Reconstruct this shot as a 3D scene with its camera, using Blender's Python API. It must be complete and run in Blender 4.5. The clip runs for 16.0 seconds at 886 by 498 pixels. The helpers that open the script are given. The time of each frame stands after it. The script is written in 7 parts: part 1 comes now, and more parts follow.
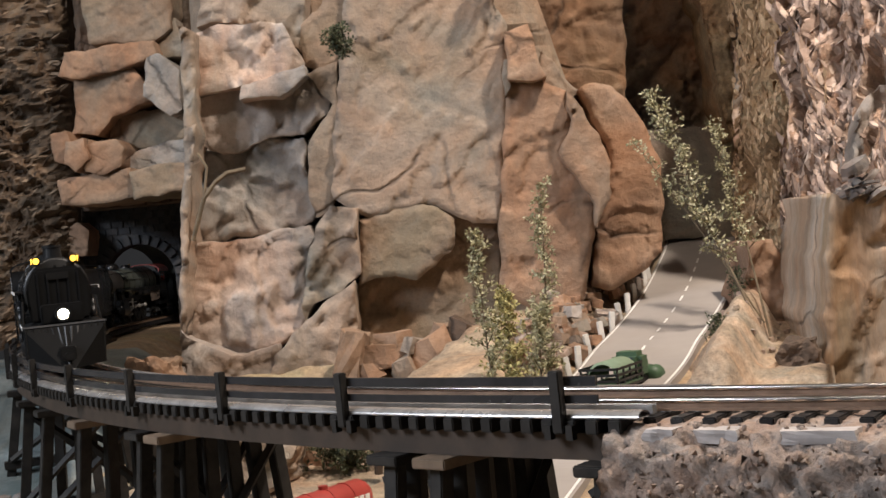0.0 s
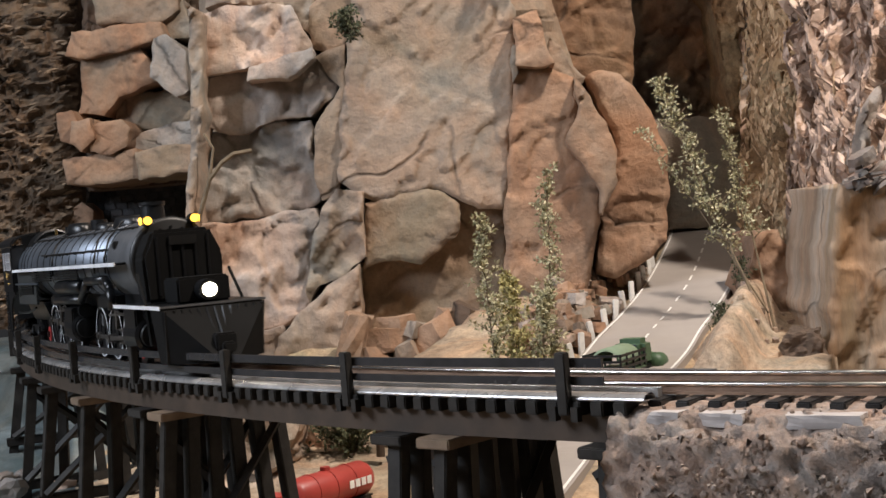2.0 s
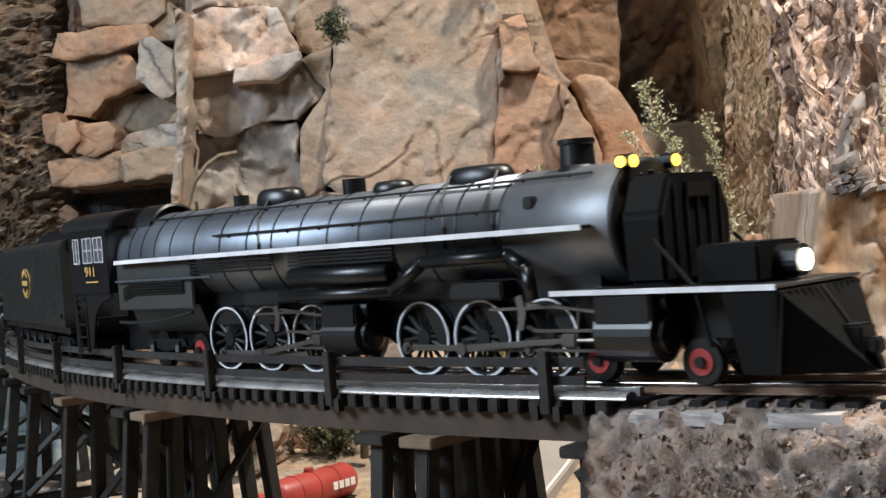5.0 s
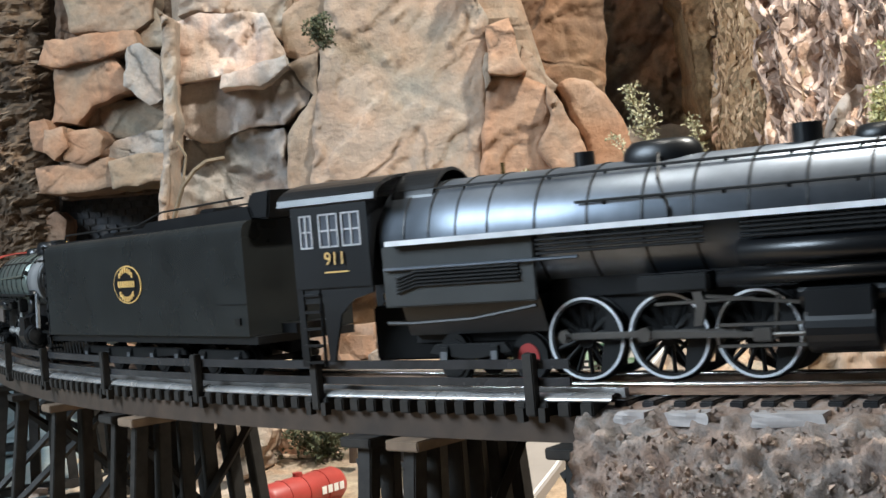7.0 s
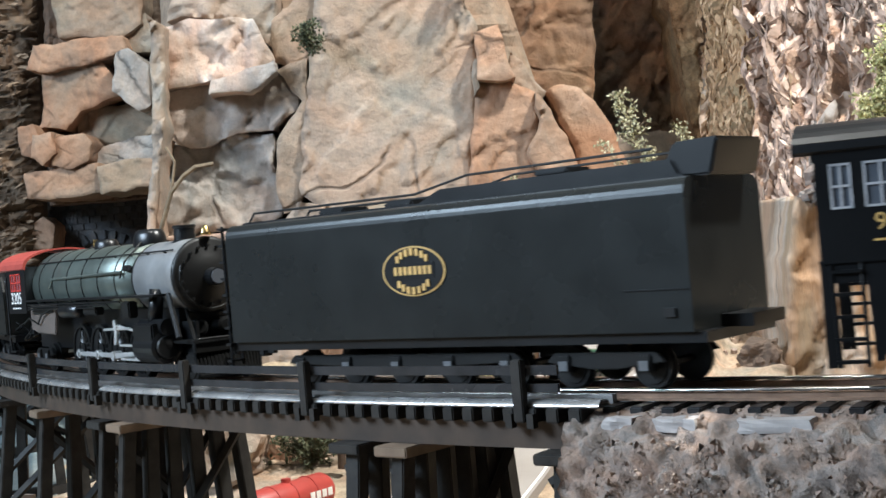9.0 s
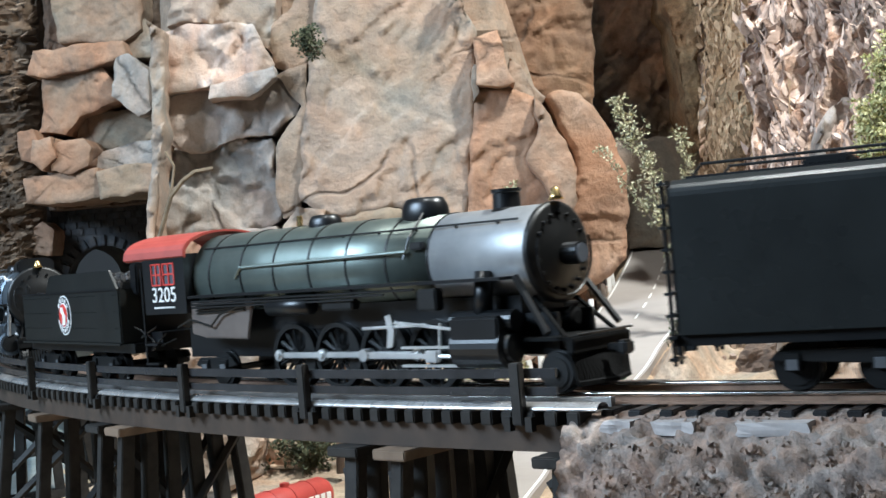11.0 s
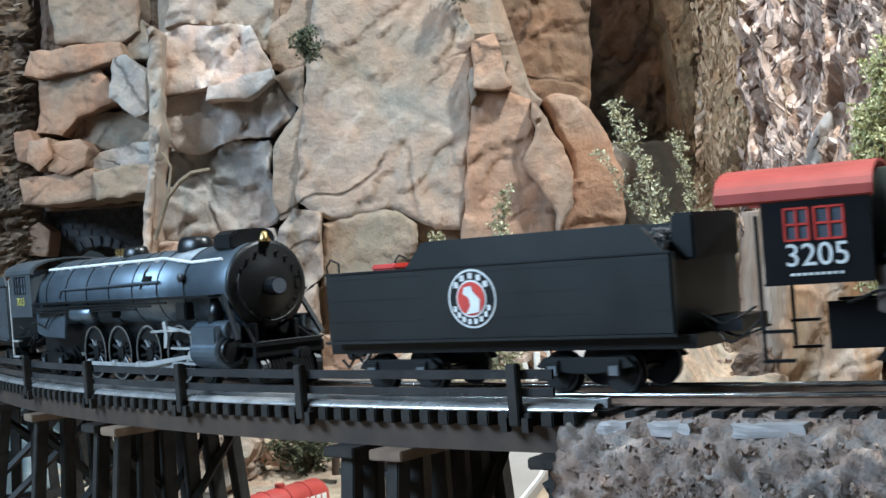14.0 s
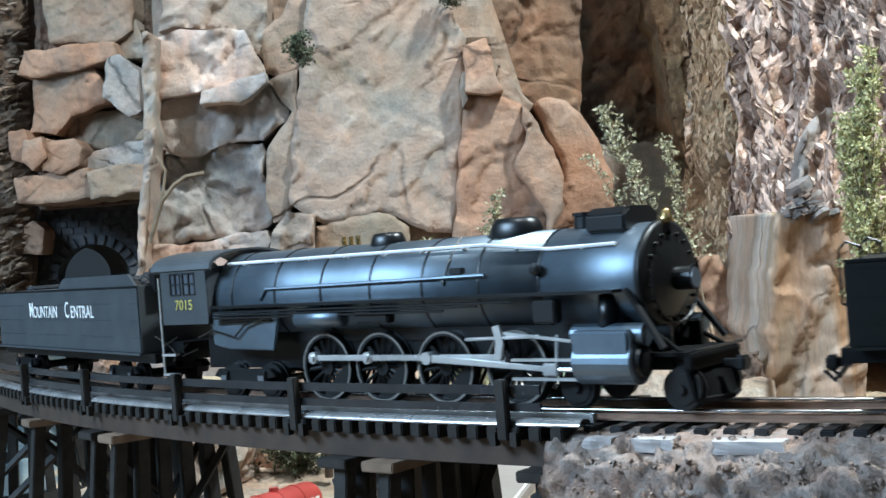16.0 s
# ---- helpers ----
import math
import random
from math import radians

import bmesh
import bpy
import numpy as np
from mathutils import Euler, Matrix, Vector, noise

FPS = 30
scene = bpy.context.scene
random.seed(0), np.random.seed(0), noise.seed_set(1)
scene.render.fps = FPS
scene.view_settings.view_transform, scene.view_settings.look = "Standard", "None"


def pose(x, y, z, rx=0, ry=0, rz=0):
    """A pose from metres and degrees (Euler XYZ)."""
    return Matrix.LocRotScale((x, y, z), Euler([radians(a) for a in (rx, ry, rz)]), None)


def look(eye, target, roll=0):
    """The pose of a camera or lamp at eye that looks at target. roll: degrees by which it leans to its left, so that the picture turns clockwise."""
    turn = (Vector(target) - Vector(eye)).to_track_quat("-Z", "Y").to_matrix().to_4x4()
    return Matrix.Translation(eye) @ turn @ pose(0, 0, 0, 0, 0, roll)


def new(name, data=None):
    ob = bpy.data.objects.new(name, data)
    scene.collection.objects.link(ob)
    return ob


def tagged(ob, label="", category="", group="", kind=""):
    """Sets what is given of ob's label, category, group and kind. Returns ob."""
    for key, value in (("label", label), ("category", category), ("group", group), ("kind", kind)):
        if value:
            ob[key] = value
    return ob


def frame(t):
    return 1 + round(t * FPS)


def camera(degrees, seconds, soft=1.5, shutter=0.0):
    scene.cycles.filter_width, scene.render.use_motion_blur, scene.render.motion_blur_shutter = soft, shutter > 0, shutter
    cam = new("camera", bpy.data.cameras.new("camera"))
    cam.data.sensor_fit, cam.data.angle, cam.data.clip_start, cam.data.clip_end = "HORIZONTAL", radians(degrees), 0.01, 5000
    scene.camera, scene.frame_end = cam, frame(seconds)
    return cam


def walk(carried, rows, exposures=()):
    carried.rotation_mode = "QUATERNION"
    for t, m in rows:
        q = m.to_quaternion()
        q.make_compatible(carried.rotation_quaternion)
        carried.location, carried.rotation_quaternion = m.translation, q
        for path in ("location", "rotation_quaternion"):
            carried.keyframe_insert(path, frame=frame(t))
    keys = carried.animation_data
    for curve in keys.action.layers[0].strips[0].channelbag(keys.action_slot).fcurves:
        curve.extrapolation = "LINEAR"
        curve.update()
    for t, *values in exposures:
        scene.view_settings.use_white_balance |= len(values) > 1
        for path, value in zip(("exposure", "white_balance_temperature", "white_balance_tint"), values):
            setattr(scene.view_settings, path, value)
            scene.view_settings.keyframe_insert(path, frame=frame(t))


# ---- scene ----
cam = camera(38.2, 16.0, soft=1.5, shutter=0.4)
PATH = [
    (0.0, pose(-0.0003, 0.0072, 0.0079, 89.739, 5.737, 1.740)),
    (0.5, pose(-0.0011, 0.0070, 0.0067, 89.507, 5.086, 1.974)),
    (1.0, pose(-0.0016, 0.0065, 0.0059, 89.481, 4.864, 1.844)),
    (1.5, pose(-0.0025, 0.0067, 0.0049, 89.425, 4.553, 1.728)),
    (2.0, pose(-0.0030, 0.0071, 0.0044, 89.242, 4.742, 1.857)),
    (2.5, pose(-0.0032, 0.0068, 0.0033, 89.313, 4.769, 1.850)),
    (3.0, pose(-0.0032, 0.0069, 0.0028, 89.380, 4.660, 1.817)),
    (3.5, pose(-0.0035, 0.0065, 0.0024, 89.362, 4.528, 1.756)),
    (6.0, pose(-0.0004, 0.0048, 0.0014, 89.582, 4.525, 1.044)),
    (6.5, pose(-0.0001, 0.0037, 0.0011, 89.645, 4.558, 1.041)),
    (7.0, pose(0.0003, 0.0040, 0.0008, 89.618, 4.878, 0.810)),
    (7.5, pose(0.0007, 0.0035, 0.0005, 89.678, 4.966, 0.664)),
    (8.0, pose(0.0006, 0.0032, 0.0004, 89.765, 4.899, 0.479)),
    (8.5, pose(0.0011, 0.0029, 0.0012, 89.827, 4.897, 0.409)),
    (9.0, pose(0.0006, 0.0029, 0.0010, 89.835, 4.808, 0.320)),
    (11.5, pose(0.0007, 0.0015, -0.0005, 90.150, 4.649, 0.269)),
    (12.0, pose(-0.0003, 0.0008, -0.0007, 90.046, 4.477, 0.210)),
    (12.5, pose(0.0003, 0.0016, -0.0016, 90.071, 4.581, 0.193)),
    (13.0, pose(-0.0001, 0.0004, -0.0015, 90.247, 4.490, 0.143)),
    (13.5, pose(-0.0006, 0.0009, -0.0020, 90.302, 4.426, 0.155)),
    (14.0, pose(-0.0003, 0.0009, -0.0015, 90.268, 4.400, 0.086)),
    (14.5, pose(0.0000, -0.0000, -0.0000, 90.130, 4.300, -0.000)),
    (15.0, pose(0.0006, -0.0037, 0.0070, 89.927, 4.547, -0.158)),
    (15.5, pose(-0.0012, -0.0083, 0.0074, 89.946, 4.518, -0.153)),
    (16.0, pose(0.0017, -0.0132, 0.0103, 89.835, 4.375, -0.236)),
]
EXPOSURE = [(0.0, 0.24, 6450, 14), (3.5, 0.40, 6150, 12), (6.0, 0.8, 5900, 6), (9.0, 0.98, 5550, 4), (12.5, 0.9, 5150, 1), (16.0, 0.82, 4900, -2)]
walk(cam, PATH, EXPOSURE)

# ---- light: a dim exhibition room with warm ceiling spots and a cool window behind the camera ----
world = bpy.data.worlds.new("room_air")
world.use_nodes = True
scene.world = world
world.node_tree.nodes["Background"].inputs[0].default_value = (0.9, 0.93, 1.0, 1)
world.node_tree.nodes["Background"].inputs[1].default_value = 0.03


def area_lamp(name, eye, target, size, power, colour):
    data = bpy.data.lights.new(name, "AREA")
    data.shape, data.size, data.size_y = "RECTANGLE", size[0], size[1]
    data.energy, data.color = power, colour
    ob = new(name, data)
    ob.matrix_world = look(eye, target)
    return ob


KEY = area_lamp("ceiling_spot", (-0.30, 0.38, 1.62), (-0.05, 1.15, 0.0), (0.09, 0.09), 6.6, (1.0, 0.88, 0.74))
SIDE = area_lamp("ceiling_spot_right", (0.74, 0.58, 1.50), (0.44, 1.14, 0.12), (0.09, 0.09), 35.0, (1.0, 0.88, 0.74))
COOL = area_lamp("window_light", (-1.65, 0.15, 0.92), (-0.05, 0.92, -0.03), (0.9, 0.6), 28.0, (0.84, 0.92, 1.0))

# ---- small tools ----
RAIL_Z = -0.064


def obj(name, bm, mat, parent=None, label="", smooth=False):
    me = bpy.data.meshes.new(name)
    bm.normal_update()
    bm.to_mesh(me)
    bm.free()
    if smooth:
        for p in me.polygons:
            p.use_smooth = True
    me.materials.append(mat)
    ob = new(name, me)
    if parent is not None:
        ob.parent = parent
    if label:
        ob["label"] = label
    return ob


def part(name, bm, mat, parent, label="", smooth=False):
    return obj(name, bm, mat, parent, label, smooth)


def thing(name, label, category, group="", kind="", m=None):
    ob = new(name)
    if m is not None:
        ob.matrix_world = m
    return tagged(ob, label, category, group, kind)


def box(bm, x0, x1, y0, y1, z0, z1, bev=0.0):
    r = bmesh.ops.create_cube(bm, size=1.0)
    vs = r["verts"]
    bmesh.ops.scale(bm, vec=(x1 - x0, y1 - y0, z1 - z0), verts=vs)
    bmesh.ops.translate(bm, vec=((x0 + x1) / 2, (y0 + y1) / 2, (z0 + z1) / 2), verts=vs)
    if bev:
        es = list({e for v in vs for e in v.link_edges})
        bmesh.ops.bevel(bm, geom=es, offset=bev, segments=2, affect="EDGES", clamp_overlap=True)
    return bm


def boxm(*a, **k):
    return box(bmesh.new(), *a, **k)


def rod(bm, a, b, r, n=8, r2=None):
    a, b = Vector(a), Vector(b)
    d = b - a
    m = Matrix.Translation((a + b) / 2) @ d.to_track_quat("Z", "Y").to_matrix().to_4x4()
    bmesh.ops.create_cone(bm, cap_ends=True, segments=n, radius1=r, radius2=r if r2 is None else r2, depth=d.length, matrix=m)
    return bm


def pipe(bm, pts, r, n=7):
    for a, b in zip(pts, pts[1:]):
        rod(bm, a, b, r, n)
    for p in pts[1:-1]:
        bmesh.ops.create_uvsphere(bm, u_segments=n, v_segments=5, radius=r * 1.02, matrix=Matrix.Translation(p))
    return bm


def lathe_x(bm, profile, n=32, z=0.0, a0=0.0, a1=360.0, y=0.0):
    """Turns (x, radius) pairs round a line along x at height z."""
    rings = []
    full = a1 - a0 >= 359.9
    k = n if full else n + 1
    for x, r in profile:
        rings.append([bm.verts.new((x, y + r * math.sin(radians(a0 + (a1 - a0) * i / n)), z + r * math.cos(radians(a0 + (a1 - a0) * i / n)))) for i in range(k)])
    for p, q in zip(rings, rings[1:]):
        for i in range(n):
            j = (i + 1) % k
            bm.faces.new((p[i], p[j], q[j], q[i]))
    if full:
        for ring in (rings[0], rings[-1]):
            try:
                bm.faces.new(ring)
            except ValueError:
                pass
    bmesh.ops.recalc_face_normals(bm, faces=bm.faces[:])
    return bm


def prism(bm, outline, y0, y1, bev=0.0):
    """A flat outline of (x, z) pairs, thick from y0 to y1."""
    f = bm.faces.new([bm.verts.new((x, y0, z)) for x, z in outline])
    r = bmesh.ops.extrude_face_region(bm, geom=[f])
    vs = [v for v in r["geom"] if isinstance(v, bmesh.types.BMVert)]
    bmesh.ops.translate(bm, vec=(0, y1 - y0, 0), verts=vs)
    bmesh.ops.recalc_face_normals(bm, faces=bm.faces[:])
    if bev:
        bmesh.ops.bevel(bm, geom=bm.edges[:], offset=bev, segments=2, affect="EDGES", clamp_overlap=True)
    return bm


def prism_x(bm, outline, x0, x1, bev=0.0):
    """A cross-section of (y, z) pairs, long from x0 to x1."""
    f = bm.faces.new([bm.verts.new((x0, y, z)) for y, z in outline])
    r = bmesh.ops.extrude_face_region(bm, geom=[f])
    vs = [v for v in r["geom"] if isinstance(v, bmesh.types.BMVert)]
    bmesh.ops.translate(bm, vec=(x1 - x0, 0, 0), verts=vs)
    bmesh.ops.recalc_face_normals(bm, faces=bm.faces[:])
    if bev:
        bmesh.ops.bevel(bm, geom=bm.edges[:], offset=bev, segments=2, affect="EDGES", clamp_overlap=True)
    return bm


def fbm(p, octaves=4, rough=0.5):
    v, a = 0.0, 1.0
    p = Vector(p)
    for _ in range(octaves):
        v += a * noise.noise(p)
        p = p * 2.03
        a *= rough
    return v


# ---- materials ----
def nodes_of(name):
    m = bpy.data.materials.new(name)
    m.use_nodes = True
    nt = m.node_tree
    return m, nt, nt.nodes["Principled BSDF"]


def ramp(nt, src, stops):
    r = nt.nodes.new("ShaderNodeValToRGB")
    while len(r.color_ramp.elements) < len(stops):
        r.color_ramp.elements.new(0.5)
    for e, (p, c) in zip(r.color_ramp.elements, stops):
        e.position, e.color = p, (*c, 1)
    nt.links.new(src, r.inputs[0])
    return r.outputs[0]


def noise_node(nt, scale, detail=6.0, rough=0.6, stretch=None, dist=0.0):
    tc = nt.nodes.new("ShaderNodeTexCoord")
    mp = nt.nodes.new("ShaderNodeMapping")
    if stretch:
        mp.inputs["Scale"].default_value = stretch
    info = nt.nodes.new("ShaderNodeObjectInfo")
    add = nt.nodes.new("ShaderNodeVectorMath")
    add.operation = "MULTIPLY_ADD"
    nt.links.new(info.outputs["Random"], add.inputs[0])
    add.inputs[1].default_value = (7.0, 5.0, 9.0)
    nt.links.new(tc.outputs["Object"], add.inputs[2])
    nt.links.new(add.outputs[0], mp.inputs["Vector"])
    n = nt.nodes.new("ShaderNodeTexNoise")
    n.inputs["Scale"].default_value, n.inputs["Detail"].default_value = scale, detail
    n.inputs["Roughness"].default_value, n.inputs["Distortion"].default_value = rough, dist
    nt.links.new(mp.outputs[0], n.inputs["Vector"])
    return n.outputs["Fac"]


def mix(nt, fac, a, b, blend="MIX"):
    m = nt.nodes.new("ShaderNodeMix")
    m.data_type, m.blend_type = "RGBA", blend
    if isinstance(fac, float):
        m.inputs[0].default_value = fac
    else:
        nt.links.new(fac, m.inputs[0])
    for sock, v in ((m.inputs[6], a), (m.inputs[7], b)):
        if isinstance(v, tuple):
            sock.default_value = (*v, 1)
        else:
            nt.links.new(v, sock)
    return m.outputs[2]


def bump(nt, bsdf, src, strength, dist):
    b = nt.nodes.new("ShaderNodeBump")
    b.inputs["Strength"].default_value, b.inputs["Distance"].default_value = strength, dist
    nt.links.new(src, b.inputs["Height"])
    if bsdf.inputs["Normal"].links:
        nt.links.new(bsdf.inputs["Normal"].links[0].from_socket, b.inputs["Normal"])
    nt.links.new(b.outputs[0], bsdf.inputs["Normal"])


def rock_mat(name, dark, mid, light, tint, scale=9.0, rough=0.85, relief=0.006, stretch=None, crack=4.5, grain=0.24):
    """Painted plaster rock: broad washes of two colours, fine grain and pits."""
    m, nt, b = nodes_of(name)
    big = noise_node(nt, scale, 5, 0.55, stretch, 0.6)
    small = noise_node(nt, scale * 9, 6, 0.65, stretch)
    wash = noise_node(nt, scale * 0.55, 3, 0.5, stretch, 1.2)
    c = ramp(nt, big, [(0.28, dark), (0.5, mid), (0.72, light)])
    c = mix(nt, ramp(nt, wash, [(0.48, (0, 0, 0)), (0.66, (1, 1, 1))]), c, tint)
    c = mix(nt, grain, c, ramp(nt, small, [(0.3, (0.22, 0.21, 0.20)), (0.64, (0.80, 0.78, 0.76))]), "OVERLAY")
    hue = noise_node(nt, scale * 0.9, 4, 0.6, stretch, 1.5)
    c = mix(nt, 0.65, c, ramp(nt, hue, [(0.36, (1.0, 0.84, 0.70)), (0.5, (0.92, 0.90, 0.86)), (0.62, (0.74, 0.84, 0.90))]), "MULTIPLY")
    pits = noise_node(nt, scale * 30, 4, 0.7, stretch)
    c = mix(nt, grain * 0.7, c, ramp(nt, pits, [(0.34, (0.25, 0.24, 0.23)), (0.5, (1, 1, 1))]), "MULTIPLY")
    thin = None
    if crack:
        vor = nt.nodes.new("ShaderNodeTexVoronoi")
        vor.feature = "DISTANCE_TO_EDGE"
        vor.inputs["Scale"].default_value = crack
        tc = nt.nodes.new("ShaderNodeTexCoord")
        warp = nt.nodes.new("ShaderNodeVectorMath")
        warp.operation = "MULTIPLY_ADD"
        wn = nt.nodes.new("ShaderNodeTexNoise")
        wn.inputs["Scale"].default_value, wn.inputs["Detail"].default_value = crack * 1.6, 5
        nt.links.new(tc.outputs["Object"], wn.inputs["Vector"])
        nt.links.new(wn.outputs["Color"], warp.inputs[0])
        warp.inputs[1].default_value = (0.45 / crack,) * 3
        nt.links.new(tc.outputs["Object"], warp.inputs[2])
        nt.links.new(warp.outputs[0], vor.inputs["Vector"])
        line = ramp(nt, vor.outputs["Distance"], [(0.0, (0, 0, 0)), (0.016, (1, 1, 1))])
        thin = mix(nt, ramp(nt, wash, [(0.42, (1, 1, 1)), (0.55, (0, 0, 0))]), (1.0, 1.0, 1.0), line)
        c = mix(nt, 0.6, c, thin, "MULTIPLY")
    nt.links.new(c, b.inputs["Base Color"])
    b.inputs["Roughness"].default_value = rough
    if thin:
        bump(nt, b, thin, 0.6, relief * 0.5)
    bump(nt, b, pits, 0.6, relief * 0.12)
    bump(nt, b, small, 0.9, relief * 0.45)
    bump(nt, b, big, 0.3, relief)
    return m


def plain_mat(name, colour, rough=0.5, metal=0.0, grain=60.0, vary=0.25, relief=0.0004, coat=0.0):
    m, nt, b = nodes_of(name)
    n = noise_node(nt, grain, 5, 0.6)
    lo = tuple(c * (1 - vary) for c in colour)
    hi = tuple(min(1.0, c * (1 + vary)) for c in colour)
    nt.links.new(ramp(nt, n, [(0.3, lo), (0.7, hi)]), b.inputs["Base Color"])
    rr = nt.nodes.new("ShaderNodeMapRange")
    rr.inputs["To Min"].default_value, rr.inputs["To Max"].default_value = max(0.02, rough - 0.08), min(1.0, rough + 0.1)
    nt.links.new(noise_node(nt, grain * 0.4, 4, 0.6), rr.inputs["Value"])
    nt.links.new(rr.outputs[0], b.inputs["Roughness"])
    b.inputs["Metallic"].default_value, b.inputs["Coat Weight"].default_value = metal, coat
    if relief:
        bump(nt, b, n, 0.4, relief)
    return m


def glow_mat(name, colour, strength):
    m, nt, b = nodes_of(name)
    b.inputs["Base Color"].default_value = (*colour, 1)
    b.inputs["Emission Color"].default_value = (*colour, 1)
    b.inputs["Emission Strength"].default_value = strength
    return m


ROCK_TAN = rock_mat("rock_tan", (0.22, 0.165, 0.128), (0.34, 0.26, 0.20), (0.45, 0.345, 0.27), (0.28, 0.245, 0.20))
ROCK_GREY = rock_mat("rock_grey", (0.16, 0.14, 0.125), (0.37, 0.32, 0.285), (0.66, 0.55, 0.47), (0.50, 0.345, 0.265))
ROCK_RED = rock_mat("rock_red", (0.16, 0.095, 0.062), (0.35, 0.215, 0.138), (0.48, 0.315, 0.21), (0.28, 0.195, 0.135))
# deep orange-brown rock, darkened in colour for shade under the cliff top
ROCK_ORANGE_SHADED = rock_mat("rock_orange_shaded", (0.12, 0.065, 0.036), (0.24, 0.135, 0.075), (0.34, 0.20, 0.11), (0.17, 0.105, 0.065))
ROCK_OLIVE = rock_mat("rock_olive", (0.17, 0.125, 0.09), (0.27, 0.20, 0.145), (0.37, 0.28, 0.205), (0.24, 0.20, 0.145))
ROCK_BLUE = rock_mat("rock_blue", (0.16, 0.145, 0.135), (0.29, 0.265, 0.245), (0.44, 0.39, 0.345), (0.40, 0.30, 0.245))
# dark boulder colour; on the backing sheets it stands in for shade
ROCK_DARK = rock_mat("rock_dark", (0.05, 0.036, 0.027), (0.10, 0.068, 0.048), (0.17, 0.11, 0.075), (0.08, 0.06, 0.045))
BARK_RED = rock_mat("bark_red", (0.14, 0.085, 0.06), (0.38, 0.27, 0.205), (0.60, 0.47, 0.38), (0.34, 0.22, 0.15), 16, 0.85, 0.010, None, 0, 0.5)
BARK_GOLD = rock_mat("bark_gold", (0.13, 0.08, 0.04), (0.36, 0.245, 0.135), (0.54, 0.40, 0.25), (0.26, 0.165, 0.09), 16, 0.9, 0.010, None, 0, 0.5)
BARK_BROWN = rock_mat("bark_brown", (0.05, 0.034, 0.022), (0.125, 0.085, 0.055), (0.27, 0.19, 0.125), (0.09, 0.065, 0.045), 14, 0.9, 0.008)
STRATA = rock_mat("streaked_stone", (0.20, 0.125, 0.075), (0.36, 0.28, 0.215), (0.50, 0.42, 0.35), (0.33, 0.21, 0.11), 10, 0.8, 0.004, (2.2, 2.2, 0.5))
RUBBLE = rock_mat("rubble_plaster", (0.24, 0.175, 0.145), (0.37, 0.285, 0.24), (0.47, 0.385, 0.33), (0.33, 0.27, 0.235), 55, 0.95, 0.004, None, 0, 0.35)
SAND = rock_mat("sandy_soil", (0.26, 0.19, 0.135), (0.43, 0.33, 0.245), (0.55, 0.44, 0.34), (0.30, 0.245, 0.18), 22, 0.95, 0.004, None, 0, 0.5)
SOIL = rock_mat("brown_soil", (0.20, 0.15, 0.105), (0.36, 0.275, 0.195), (0.50, 0.40, 0.285), (0.40, 0.32, 0.20), 14, 0.95, 0.004, None, 0, 0.5)
SLATE = rock_mat("slate_chips", (0.10, 0.085, 0.08), (0.20, 0.18, 0.17), (0.32, 0.29, 0.27), (0.18, 0.13, 0.11), 26, 0.7, 0.002)
STREAM = rock_mat("painted_stream", (0.07, 0.085, 0.085), (0.17, 0.19, 0.185), (0.36, 0.39, 0.38), (0.10, 0.14, 0.145), 12, 0.35, 0.003)
ASPHALT = plain_mat("road_grey", (0.33, 0.295, 0.265), 0.75, 0, 14, 0.10, 0.0004)
TIMBER = plain_mat("stained_timber", (0.022, 0.020, 0.018), 0.58, 0, 90, 0.5, 0.0008)
TIMBER.node_tree.nodes["Principled BSDF"].inputs["Specular IOR Level"].default_value = 0.3
TIMBER_BROWN = plain_mat("brown_girder_paint", (0.050, 0.033, 0.022), 0.6, 0, 40, 0.4, 0.0006)
PIER_CAP = plain_mat("pale_timber", (0.17, 0.12, 0.08), 0.7, 0, 70, 0.3, 0.0006)
RAIL_STEEL = plain_mat("rail_steel", (0.75, 0.70, 0.65), 0.18, 1.0, 80, 0.25, 0.0002)
RAIL_RUST = plain_mat("rusty_rail", (0.30, 0.20, 0.14), 0.45, 0.5, 80, 0.35, 0.0003)
TIE_DARK = plain_mat("tie_wood", (0.012, 0.012, 0.013), 0.42, 0, 90, 0.5, 0.0008)
WHITE_PAINT = plain_mat("white_paint", (0.74, 0.72, 0.68), 0.6, 0, 120, 0.12)

# ---- the track: one long curve, in two radii, from the tunnel to beyond the embankment ----
TURN = radians(61)
NEAR_R, FAR_R = 1.32, 2.0
NEAR_C = Vector((0.846, 1.619))
KNOT = NEAR_C - NEAR_R * Vector((math.sin(TURN), math.cos(TURN)))
FAR_C = KNOT + FAR_R * Vector((math.sin(TURN), math.cos(TURN)))


def track(s, side=0.0):
    """Place and heading at s metres along the track; side > 0 is towards the camera."""
    r, c = (NEAR_R, NEAR_C) if s > 0 else (FAR_R, FAR_C)
    h = TURN - s / r
    p = c - (r + side) * Vector((math.sin(h), math.cos(h)))
    return p.x, p.y, h


